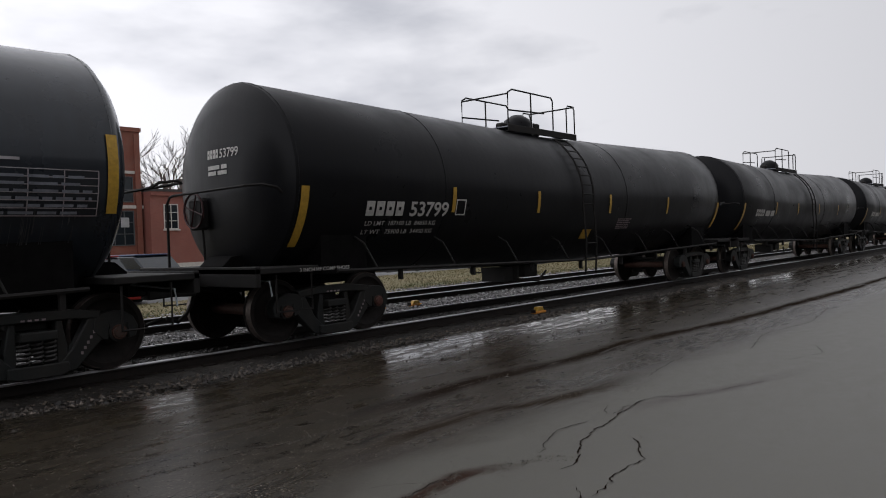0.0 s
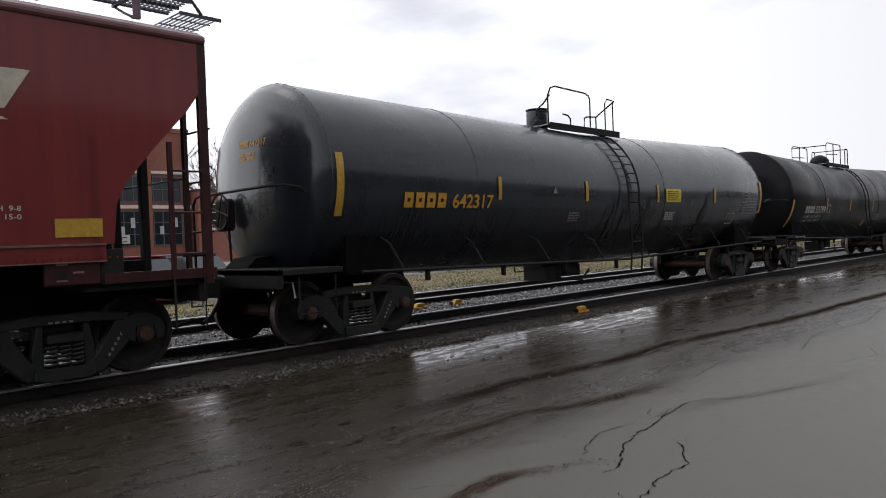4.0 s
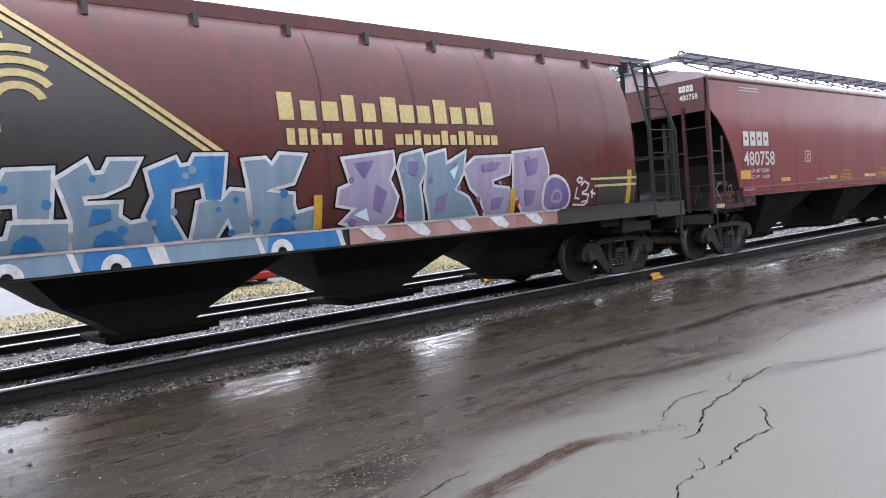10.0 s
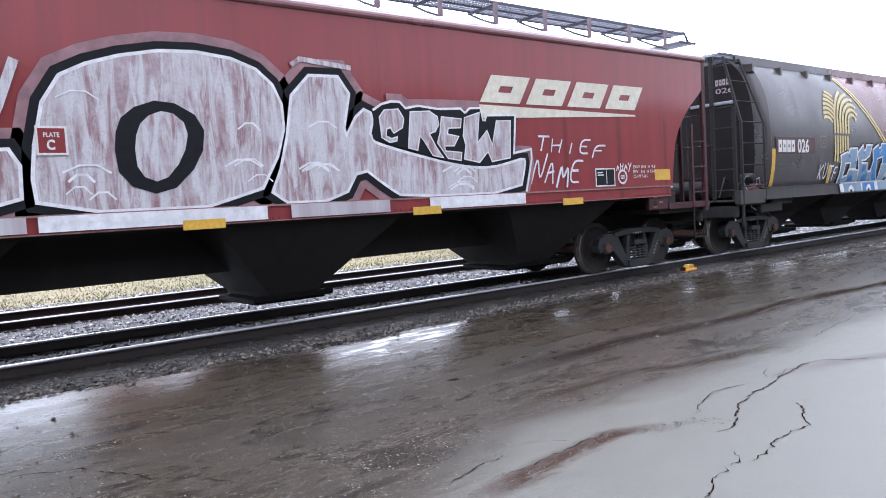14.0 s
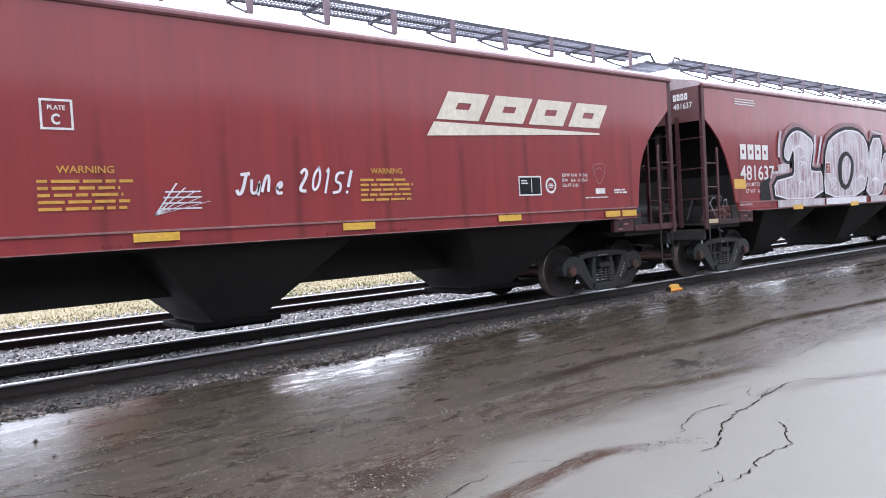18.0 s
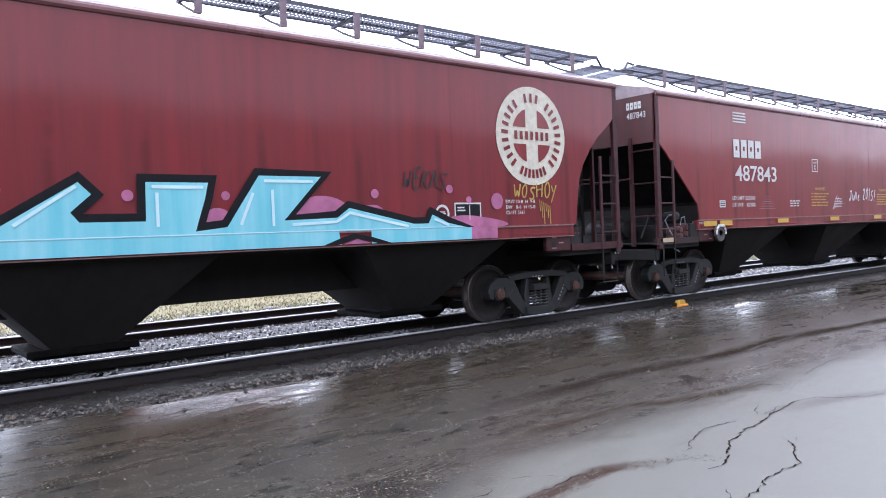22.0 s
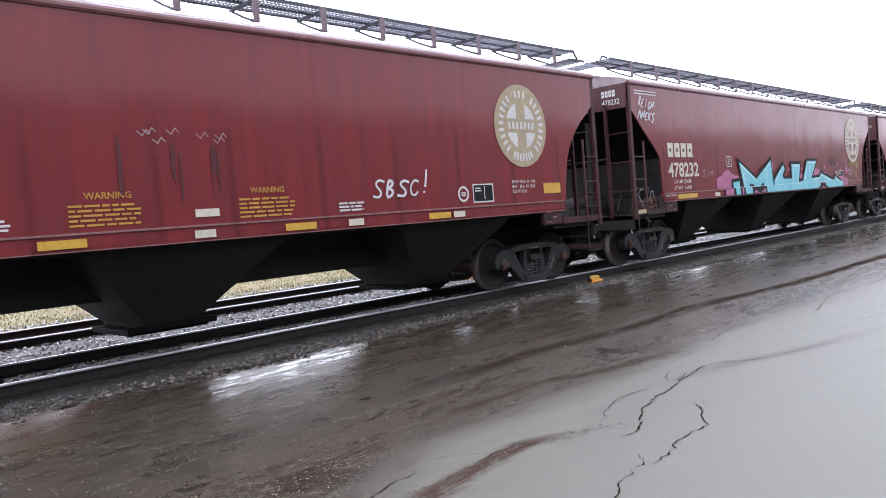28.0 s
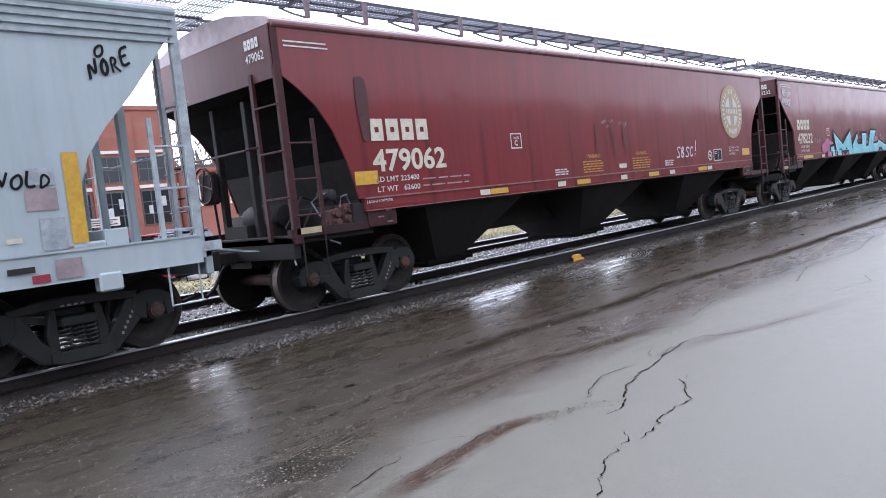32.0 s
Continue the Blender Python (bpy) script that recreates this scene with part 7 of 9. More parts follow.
def cylindrical_hopper(label, centre):
    car = tagged(new("cylindrical_hopper"), label, "railway car", "railway cars of the train")
    cars.append((car, centre))
    zs = np.concatenate([np.linspace(1.12, 3.6, 15), np.linspace(3.75, 4.33, 8)])
    prof = [(bulge(z), z) for z in zs] + [(-bulge(z), z) for z in zs[::-1]]

    def split(z):
        return stripe_x(z) + 0.12 if z > 2.30 else stripe_x(2.30) + 0.12 + (2.30 - z) * 1.2
    bm = bmesh.new()
    ts = [-1, -0.985, -0.96] + list(np.linspace(-0.9, 0, 8)) + list(np.linspace(0.08, 0.9, 8)) + [0.96, 0.985, 1]
    rings = []
    for t in ts:
        k = abs(t)
        tuck = 0.0 if k < 0.955 else ((k - 0.955) / 0.045) ** 2
        ring = []
        for y, z in prof:
            sx = split(z)
            x = sx + (7.16 - sx) * t if t > 0 else sx + (7.26 + sx) * t
            ring.append(bm.verts.new((x, y * (1 - 0.42 * tuck), 2.6 + (z - 2.6) * (1 - 0.05 * tuck))))
        rings.append(ring)
    n = len(prof)
    for i, (a, b) in enumerate(zip(rings, rings[1:])):
        for j in range(n):
            f = bm.faces.new((a[j], b[j], b[(j + 1) % n], a[(j + 1) % n]))
            f.material_index = 2 if ts[i + 1] < -0.97 or ts[i] > 0.97 else 0 if (ts[i] + ts[i + 1]) < 0 else 1
    bm.faces.new(rings[0]).material_index = 2
    bm.faces.new(rings[-1][::-1]).material_index = 2
    part("body", bm, [M["wheat_black"], M["wheat_red"], M["wheat_end"]], car, "", True)
    hopper_under(car, M["wheat_sill"], (1.13, 1.36), 7.4, 1.62, (-4.95, -1.65, 1.65, 4.95), 0.40, 1.42, 1.13, 1.62, False, rims=((0.30, 0.40, 0.40), (0.36, 0.45, 0.42), (0.56, 0.75, 0.49), (0.73, 1.06, 0.58), (1.13, 1.5, 1.2), (1.36, 1.64, 1.52)))
    # roof boards with a deep fascia
    for s in (-1, 1):
        part("roof_fascia", bevelled(box((-7.6, -3.40, *sorted((s * 1.13, s * 1.17)), 3.98, 4.16)), 0.006), M["wheat_black"], car)
        part("roof_fascia", bevelled(box((-3.395, 7.2, *sorted((s * 1.13, s * 1.17)), 3.98, 4.16)), 0.006), M["wheat_red"], car)
        board = put("running_board", GRATING, car, pose(-8.2 if s < 0 else 8.2, s * 1.16, 4.12, 0, 0, 0 if s < 0 else 180) @ Matrix.Diagonal((0.984, 1, 1, 1)))
        for i in range(13):
            part("roof_bracket", box((-7.2 + i * 1.2, -7.14 + i * 1.2, *sorted((s * 1.12, s * 1.32)), 3.82, 3.98)), M["wheat_black"], car)
    for s in (-1, 1):
        end = 8.3
        part("end_platform", bevelled(box((*sorted((s * 6.9, s * end)), -1.5, 1.5, 1.02, 1.12), (*sorted((s * 8.2, s * end)), -1.5, 1.5, 0.8, 1.14)), 0.01), M["black"], car)
        part("end_sill", box((*sorted((s * 7.4, s * 8.35)), -1.62, -1.5, 1.06, 1.34)), M["wheat_sill"], car)
        part("stub_sill", bevelled(box((*sorted((s * 5.3, s * 8.2)), -0.30, 0.30, 0.69, 1.10)), 0.02), M["black"], car)
        part("body_bolster", bevelled(box((*sorted((s * 6.45, s * 7.35)), -1.5, 1.5, 0.84, 1.14), (*sorted((s * 5.9, s * 6.45)), -1.45, 1.45, 0.98, 1.14)), 0.02), M["black"], car)
        board = part("roof_end_board", box((*sorted((s * 8.36, s * 8.4)), -1.13, 1.13, 4.07, 4.11), (*sorted((s * 7.2, s * 8.36)), -1.13, -1.09, 4.07, 4.11), (*sorted((s * 7.2, s * 8.36)), 1.09, 1.13, 4.07, 4.11)), M["grating"], car)
        for k in range(9):
            x = 7.35 + 0.11 * k
            part("slat", box((*sorted((s * x, s * (x + 0.012))), -1.09, 1.09, 4.085, 4.10)), M["grating_dark"], board)
        for y in (-1.48, -1.0, -0.45, 0.45, 1.0, 1.48):
            part("end_post", bevelled(box((*sorted((s * (end - 0.07), s * end)), y - 0.035, y + 0.035, 1.05, 4.1 if abs(y) < 1.3 else 3.0)), 0.006), M["black"], car)
        for sy in (-1, 1):
            # corner ladder that leans in to the roof above shoulder height
            def stile(z, x0, x1):
                f = max(0.0, (z - 2.7) / 1.37)
                return (s * (x0 + (x1 - x0) * f), sy * (1.60 - 0.42 * f), z)
            lad = part("side_ladder", tube(bmesh.new(), [stile(z, 8.22, 8.10) for z in (0.6, 2.7, 4.07)], 0.032, 5), M["black"], car)
            part("stile", tube(bmesh.new(), [stile(z, 7.34, 7.50) for z in (1.1, 2.7, 4.07)], 0.028, 5), M["black"], lad)
            for k in range(7):
                z = 1.42 + 0.43 * k
                part("rung", tube(bmesh.new(), [stile(z, 8.22, 8.10), stile(z, 7.34, 7.50)], 0.013, 4), M["black"], lad)
        part("cross_bar", bevelled(box((*sorted((s * 7.255, s * 7.31)), -0.90, 0.90, 3.20, 3.27)), 0.01), M["grating"], car)
        ladder(car, "end_ladder", (s * end, -1.48), (s * end, -1.0), 1.1, 4.0, 0.42, M["black"], stiles=(False, False))
        ladder(car, "end_ladder", (s * end, 1.48), (s * end, 1.0), 1.1, 4.0, 0.42, M["black"], stiles=(False, False))
        part("hand_rail", tube(bmesh.new(), [(s * end, -1.05, 2.3), (s * (end + 0.12), -0.9, 2.28), (s * (end + 0.12), 0.9, 2.28), (s * end, 1.05, 2.3)], 0.016, 5), M["black"], car)
        coupler(car, s)
    brake_gear(car, -1, -8.15, M["black"])
    air_brake(car, -7.6, -1)
    truck(car, -6.9), truck(car, 6.9)
    return car


M["wheat_black"] = painted("hopper_black", (0.022, 0.018, 0.017), (0.040, 0.027, 0.023), 0.33, 0.5, spec=0.8)
M["wheat_red"] = painted("hopper_rust_red", (0.125, 0.022, 0.018), (0.050, 0.017, 0.015), 0.28, 0.7, fade=(0.070, 0.022, 0.018), spec=0.6)
M["wheat_end"] = painted("matte_end", (0.015, 0.0135, 0.0135), (0.024, 0.018, 0.017), 0.75, 0.6, spec=0.1)
M["wheat_sill"] = painted("sill_black", (0.020, 0.018, 0.017), (0.048, 0.036, 0.032), 0.5, 0.6)
car = cylindrical_hopper("black and rust-red cylindrical hopper car with gold wheat emblem", -39.16)
laid("stencil", block_letters(4, -6.77, -6.02, 2.10, 2.36, 0, 0.15), M["white"], car, ROUND, 0.006)
end_mark(car, "026", 7.262, 4, -0.50, 3.45, "roof")
laid("stencil", words("026", -5.93, 2.10, 0.27, 0.53, 0, 0.03), M["white"], car, ROUND, 0.006)
laid("paint_patch", outline(rect(-6.85, -5.1, 2.06, 2.42)), M["maroon"], car, ROUND, 0.0)
framed_box(car, -4.83, -4.55, 2.20, 2.47, ROUND, M["dim_gold"])
laid("stencil", words("C", -4.73, 2.28, 0.10, 0.08, 0, 0.02), M["dim_gold"], car, ROUND, 0.004)
for k, (x0, x1, z0, z1, n) in enumerate(((-6.72, -6.30, 1.62, 1.92, 3), (-6.15, -5.55, 1.62, 1.98, 4), (-5.26, -4.92, 1.68, 2.08, 4), (-4.86, -4.55, 1.68, 2.08, 4))):
    laid("small_print", small_print(x0, x1, z0, z1, n, 41 + k, 0.62), M["dim_print"], car, ROUND)
strip(car, -7.02, -6.88, 1.38, 2.17, "yellow", ROUND)
strip(car, 6.56, 6.69, 1.38, 1.98, "yellow", ROUND, 0.006)
laid("paint_patch", outline(rect(5.72, 6.86, 1.36, 1.92)), M["wheat_black"], car, ROUND, 0.0)
for x in (-5.9, -4.4, 0.25, 1.75, 3.25, 4.75, 6.05):
    laid("weld_seam", outline(rect(x, x + 0.008, 1.37, 3.9)), M["seam"], car, ROUND, -0.002)
strip(car, -4.46, -4.32, 1.38, 1.80, "yellow", ROUND, 0.03)
strip(car, 0.0, 0.12, 1.38, 1.80, "yellow", ROUND, 0.03)
strip(car, 3.5, 3.62, 1.38, 1.75, "yellow", ROUND, 0.03)
for off in (0.0, 0.15):
    hs = np.linspace(2.30, 3.92, 10)
    laid("gold_stripe", outline(*[[(stripe_x(p) + off, p), (stripe_x(p) + off + 0.095, p), (stripe_x(q) + off + 0.095, q), (stripe_x(q) + off, q)] for p, q in zip(hs, hs[1:])]), M["gold"], car, ROUND)
wheat = []
for k in range(6):
    r0, x = 0.155 + 0.124 * k, -3.42 - 0.132 * k
    wheat.append(rect(x - 0.038, x + 0.038, 1.78 + 0.02 * k, 2.485))
    xa = -3.14 - 1.15 * (r0 + 0.075)
    wheat.append(rect(xa, xa + 0.086, 2.535, 2.80))
    wheat.extend(ring_poly(-3.14, 2.80, r0, r0 + 0.075, math.pi, math.radians(18 + 19 * k), 12, 1.15))
for k in range(7):
    r0 = 0.33 + 0.103 * k
    wheat.extend(ring_poly(-4.46, 2.55, r0, r0 + 0.065, math.radians(114 - 5.5 * k), math.radians(41 + 3.2 * k), 8))
laid("wheat_emblem", outline(*wheat), M["gold"], car, ROUND, 0.0, "gold sheaf of wheat emblem")
# the owner's name in two lines, as plain gold bars
for seed, n, x0, x1, z0, z1, blanks in ((3, 12, -0.38, 3.30, 2.72, 3.06, ()), (4, 22, -0.30, 3.32, 2.42, 2.62, (5, 9))):
    rb = random.Random(seed)
    w = (x1 - x0) / n
    for k in range(n):
        if k not in blanks:
            h = (z1 - z0) * (1.0 if k == 0 or rb.random() < 0.3 else 0.72)
            laid("lettering", outline(rect(x0 + k * w, x0 + (k + rb.uniform(0.62, 0.84)) * w, z0, z0 + h)), M["gold"], car, ROUND)
laid("gold_stripe", outline(rect(5.62, 6.84, 1.70, 1.74), rect(5.50, 6.84, 1.82, 1.86)), M["gold"], car, ROUND, 0.006)
laid("graffiti", tag("KUTF", -4.95, 1.46, 0.30, 0.95, 0.032, 0.2, 0, 11), M["spray"], car, ROUND, 0.03)
for k, (p, closed) in enumerate((([(5.14, 1.72), (5.10, 1.54), (5.22, 1.52)], False), ([(5.24, 1.74), (5.33, 1.81), (5.45, 1.76), (5.40, 1.66), (5.28, 1.62)], False), ([(5.27, 1.60), (5.46, 1.58), (5.44, 1.48), (5.28, 1.46)], False), ([(5.06, 1.43), (5.36, 1.41), (5.46, 1.46)], False), ([(5.13, 1.84), (5.19, 1.88), (5.26, 1.86), (5.24, 1.80), (5.17, 1.79)], True), ([(5.50, 1.63), (5.64, 1.58)], False), ([(5.55, 1.67), (5.56, 1.52)], False))):
    laid("graffiti", outline(*stroke(p, 0.034, closed)), M["spray"], car, ROUND, 0.008 + 0.0008 * k)
SILL_ROUND = Skin(lambda z: -1.645)


def big_letter(q, fill, spot, seed):
    """One outlined letter of a spray-paint piece, with a lighter rim and paint spots."""
    laid("graffiti", outline(*stroke(q, 0.125)), M["ink"], car, ROUND, 0.003)
    laid("graffiti", outline(*stroke(q, 0.085)), M["spray"], car, ROUND, 0.006)
    laid("graffiti", outline(q), M[fill], car, ROUND, 0.012)
    rr = random.Random(seed)
    x0, x1 = min(p[0] for p in q), max(p[0] for p in q)
    for k in range(3):
        i = rr.randrange(len(q))
        cx, cz = 0.55 * q[i][0] + 0.45 * q[(i + 1) % len(q)][0], 0.5 * q[i][1] + 0.5 * q[(i + 1) % len(q)][1]
        cx, cz = cx + 0.12 * (0.5 * (x0 + x1) - cx), max(1.42, cz - 0.10)
        laid("paint_spot", outline(*disc(cx, cz, rr.uniform(0.03, 0.06), 9)), M[spot], car, ROUND, 0.017)


big_letter([(-3.79, 2.0), (-3.45, 2.08), (-3.39, 2.04), (-3.32, 2.16), (-2.93, 2.17), (-2.98, 1.71), (-3.25, 1.72), (-3.25, 1.86), (-3.55, 1.85), (-3.63, 1.47), (-3.46, 1.51), (-3.35, 1.52), (-3.31, 1.66), (-2.81, 1.64), (-2.82, 1.38), (-3.81, 1.38), (-3.76, 1.64), (-3.74, 1.86)], "slate", "azure", 1)
big_letter([(-2.88, 2.07), (-2.6, 2.24), (-2.55, 2.11), (-2.44, 2.12), (-2.37, 2.25), (-2.09, 2.25), (-2.22, 2.02), (-2.46, 1.92), (-2.67, 1.91), (-2.65, 1.81), (-2.31, 1.81), (-2.33, 1.68), (-2.21, 1.59), (-1.93, 1.63), (-1.97, 1.38), (-2.78, 1.38), (-2.76, 1.66), (-2.83, 1.9)], "slate", "azure", 2)
big_letter([(-1.46, 1.77), (-1.28, 1.81), (-1.2, 1.78), (-1.07, 1.9), (-0.91, 1.88), (-0.84, 1.41), (-1.03, 1.40), (-1.12, 1.6), (-1.26, 1.39), (-1.54, 1.38)], "slate", "azure", 4)
big_letter([(-2.0, 2.14), (-1.69, 2.26), (-1.65, 2.17), (-1.53, 2.19), (-1.47, 2.29), (-1.12, 2.29), (-1.2, 1.8), (-1.38, 1.81), (-1.4, 2.0), (-1.76, 1.94), (-1.79, 1.65), (-1.64, 1.39), (-1.9, 1.38), (-2.05, 1.67), (-1.95, 1.87)], "azure", "slate", 3)
big_letter([(-0.89, 2.23), (-0.62, 2.25), (-0.54, 2.16), (-0.42, 2.3), (-0.1, 2.28), (-0.27, 1.97), (-0.56, 1.91), (-0.64, 1.87), (-0.28, 1.82), (-0.28, 1.7), (-0.24, 1.58), (0.06, 1.64), (0.06, 1.38), (-0.81, 1.38), (-0.83, 1.83)], "slate", "azure", 5)
for x, w in ((-3.18, 0.30), (-2.42, 0.34), (-0.42, 0.36)):
    laid("graffiti", outline([(x - 0.5 * w, 1.39), (x - 0.4 * w, 1.49), (x - 0.1 * w, 1.55), (x + 0.25 * w, 1.52), (x + 0.5 * w, 1.40)]), M["azure"], car, ROUND, 0.020)
laid("graffiti", outline([(-2.58, 1.77), (-2.40, 1.76), (-2.40, 1.65), (-2.62, 1.60)]), M["azure"], car, ROUND, 0.020)
big_letter([(0.48, 2.23), (1.26, 2.31), (1.27, 2.14), (1.17, 1.96), (1.31, 1.72), (1.23, 1.48), (1.11, 1.38), (0.66, 1.38), (0.45, 1.44), (0.65, 1.61), (0.37, 1.67), (0.4, 1.85), (0.58, 1.91)], "lilac", "violet", 11)
big_letter([(1.42, 2.26), (1.76, 2.33), (1.82, 2.08), (1.69, 1.87), (1.79, 1.38), (1.51, 1.38), (1.45, 1.76), (1.35, 2.1)], "slate", "lilac", 12)
big_letter([(1.87, 2.26), (2.19, 2.33), (2.2, 2.13), (2.58, 2.3), (2.52, 2.02), (2.35, 1.77), (2.62, 1.65), (2.82, 1.40), (2.46, 1.38), (1.94, 1.38), (1.81, 1.79)], "slate", "violet", 13)
big_letter([(2.56, 2.07), (2.78, 2.22), (3.53, 2.24), (3.48, 1.99), (3.1, 1.9), (3.14, 1.79), (3.47, 1.75), (3.54, 1.44), (3.60, 1.38), (3.01, 1.38), (2.89, 1.64), (2.68, 1.8)], "lilac", "violet", 14)
big_letter([(3.61, 2.29), (4.29, 2.34), (4.39, 2.08), (4.38, 1.8), (4.27, 1.63), (4.55, 1.60), (4.40, 1.38), (3.84, 1.38), (3.59, 1.72)], "lilac", "violet", 15)
# violet folds, pale glints and red gaps inside the second word
for k, (p, mat) in enumerate((([(0.62, 2.18), (0.95, 2.22), (0.78, 1.98)], "violet"), ([(0.95, 1.90), (1.14, 1.80), (1.04, 1.52), (0.90, 1.60)], "violet"), ([(0.60, 1.52), (0.80, 1.60), (0.86, 1.42)], "pale"), ([(1.52, 2.20), (1.70, 2.18), (1.64, 1.98), (1.50, 2.04)], "violet"), ([(2.02, 1.68), (2.22, 1.74), (2.16, 1.48), (2.0, 1.46)], "violet"), ([(2.26, 2.04), (2.44, 2.14), (2.34, 1.92)], "pale"), ([(2.90, 2.14), (3.32, 2.16), (3.18, 2.04), (2.92, 2.02)], "violet"), ([(3.10, 1.62), (3.36, 1.64), (3.30, 1.46), (3.12, 1.45)], "violet"), ([(3.84, 2.18), (4.16, 2.22), (4.10, 1.98), (3.90, 1.94)], "violet"), ([(3.82, 1.72), (4.08, 1.70), (4.02, 1.48), (3.88, 1.46)], "violet"),
                            ([(1.30, 1.46), (1.38, 1.56), (1.42, 1.42)], "mauve"), ([(2.90, 1.50), (2.97, 1.42), (2.88, 1.40)], "mauve"), ([(3.60, 1.52), (3.72, 1.60), (3.70, 1.44)], "mauve"))):
    laid("graffiti", outline(p), M[mat], car, ROUND, 0.019 + 0.0006 * k)
swirl = rounded([(4.28, 1.37), (4.30, 1.80), (4.52, 1.92), (4.80, 1.82), (4.94, 1.58), (4.86, 1.37)])
laid("graffiti", outline(*stroke(swirl, 0.10)), M["spray"], car, ROUND, 0.021)
laid("graffiti", outline(swirl), M["violet"], car, ROUND, 0.025)
laid("graffiti", outline(*stroke(rounded([(4.45, 1.50), (4.52, 1.70), (4.70, 1.66), (4.74, 1.50)]), 0.05)), M["lilac"], car, ROUND, 0.029)
# the same pieces run down over the sill
laid("graffiti", outline(rect(-3.95, 0.35, 1.145, 1.352)), M["slate"], car, SILL_ROUND, 0.0)
laid("graffiti", outline(rect(0.45, 4.5, 1.145, 1.352)), M["sill_red"], car, SILL_ROUND, 0.0)
for x0, x1 in ((-2.75, -2.05), (-0.72, 0.3)):
    laid("graffiti", outline(rect(x0, x1, 1.15, 1.345, 0.04)), M["azure"], car, SILL_ROUND, 0.004)
for x0, x1 in ((-3.97, -3.78), (-2.82, -2.76), (-2.04, -1.86), (-0.80, -0.74), (0.31, 0.38)):
    laid("graffiti", outline(rect(x0, x1, 1.15, 1.345, -0.06)), M["spray"], car, SILL_ROUND, 0.006)
for x in (-3.41, -2.42, -0.52):
    laid("graffiti", outline(*ring_poly(x, 1.15, 0.06, 0.15, 0, math.pi, 9)), M["spray"], car, SILL_ROUND, 0.008)
    laid("graffiti", outline([(x + 0.055 * math.cos(a), 1.15 + 0.055 * math.sin(a)) for a in np.linspace(0, math.pi, 7)]), M["ink"], car, SILL_ROUND, 0.009)
for k in range(5):
    x = 0.6 + k * 0.78
    laid("graffiti", outline([(x, 1.345), (x + 0.28, 1.345), (x + 0.42, 1.22), (x + 0.36, 1.16), (x + 0.18, 1.2)]), M["spray"], car, SILL_ROUND, 0.006)
laid("graffiti", outline(rect(-3.98, 4.55, 1.345, 1.372)), M["silver"], car, SILL_ROUND, 0.012)


# ---- grey hopper at the tail ----
car = tagged(new("grey_hopper"), "pale grey covered hopper car with black spray tags", "railway car", "railway cars of the train")
cars.append((car, -128.2))
G_FRONT = [(8.15, 3.62), (7.99, 3.46), (7.55, 2.90), (7.2, 2.52), (6.98, 2.22), (6.88, 1.95), (6.83, 1.3)]
G_REAR = [(-x, z) for x, z in G_FRONT]
side_panels(car, G_REAR, G_FRONT, M["grey_car"], 8, 1.27)
hopper_roof(car, M["grey_car"], 16.3)
hopper_under(car, M["grey_car"], (0.97, 1.27), 8.1, 1.64)
for s in (-1, 1):
    hopper_end(car, s, M["grey_part"], EAVE, 3.6, G_FRONT, M["grey_car"], 8.15, wall=M["grey_part"])
    coupler(car, s)
brake_gear(car, -1, -8.0, M["grey_part"])
truck(car, -6.845), truck(car, 6.845)
G_SILL = Skin(lambda z: -1.664)
for k in range(4):
    part("roof_rib", box((-8.1, 8.1, -1.632, -1.61, 3.46 + 0.085 * k, 3.485 + 0.085 * k)), M["grey_part"], car)
strip(car, 6.71, 6.87, 1.34, 2.27)
strip(car, 6.26, 6.43, 0.99, 1.07, "mauve", G_SILL)
strip(car, 6.05, 6.3, 1.10, 1.16, "frame", G_SILL)
strip(car, 6.5, 6.75, 1.0, 1.2, "roof", G_SILL)
laid("graffiti", tag("NORE", 7.12, 3.02, 0.16, 0.5, 0.03, 0.2, 0.35, 12), M["ink"], car)
laid("graffiti", tag("O", 7.17, 3.25, 0.12, 0.14, 0.03, 0.2, 0, 13), M["ink"], car)
laid("graffiti", tag("WOLD", 6.05, 1.93, 0.14, 0.55, 0.028, 0.2, 0, 14), M["ink"], car)
laid("paint_patch", outline(rect(6.32, 6.62, 1.70, 1.92)), M["roof"], car)
laid("paint_patch", outline(rect(6.42, 6.66, 1.3, 1.62), rect(6.35, 6.62, 1.95, 2.12)), M["grey_part"], car)
strip(car, 6.1, 6.24, 1.40, 1.45, "cream")
part("jacking_pad", bevelled(box((6.9, 7.15, -1.66, -1.5, 0.80, 1.0)), 0.02), M["grey_car"], car)


# ---- tank cars ----
TANK_R, TANK_Z, TANK_RISE = 1.46, 2.20, 0.021


def round_side(z):
    q = max(0.0, 1 - ((z - TANK_Z) / (TANK_R + 0.012)) ** 2)
    return -(TANK_R + 0.012) * math.sqrt(q)


TANKSKIN = Skin(round_side, True, TANK_RISE)


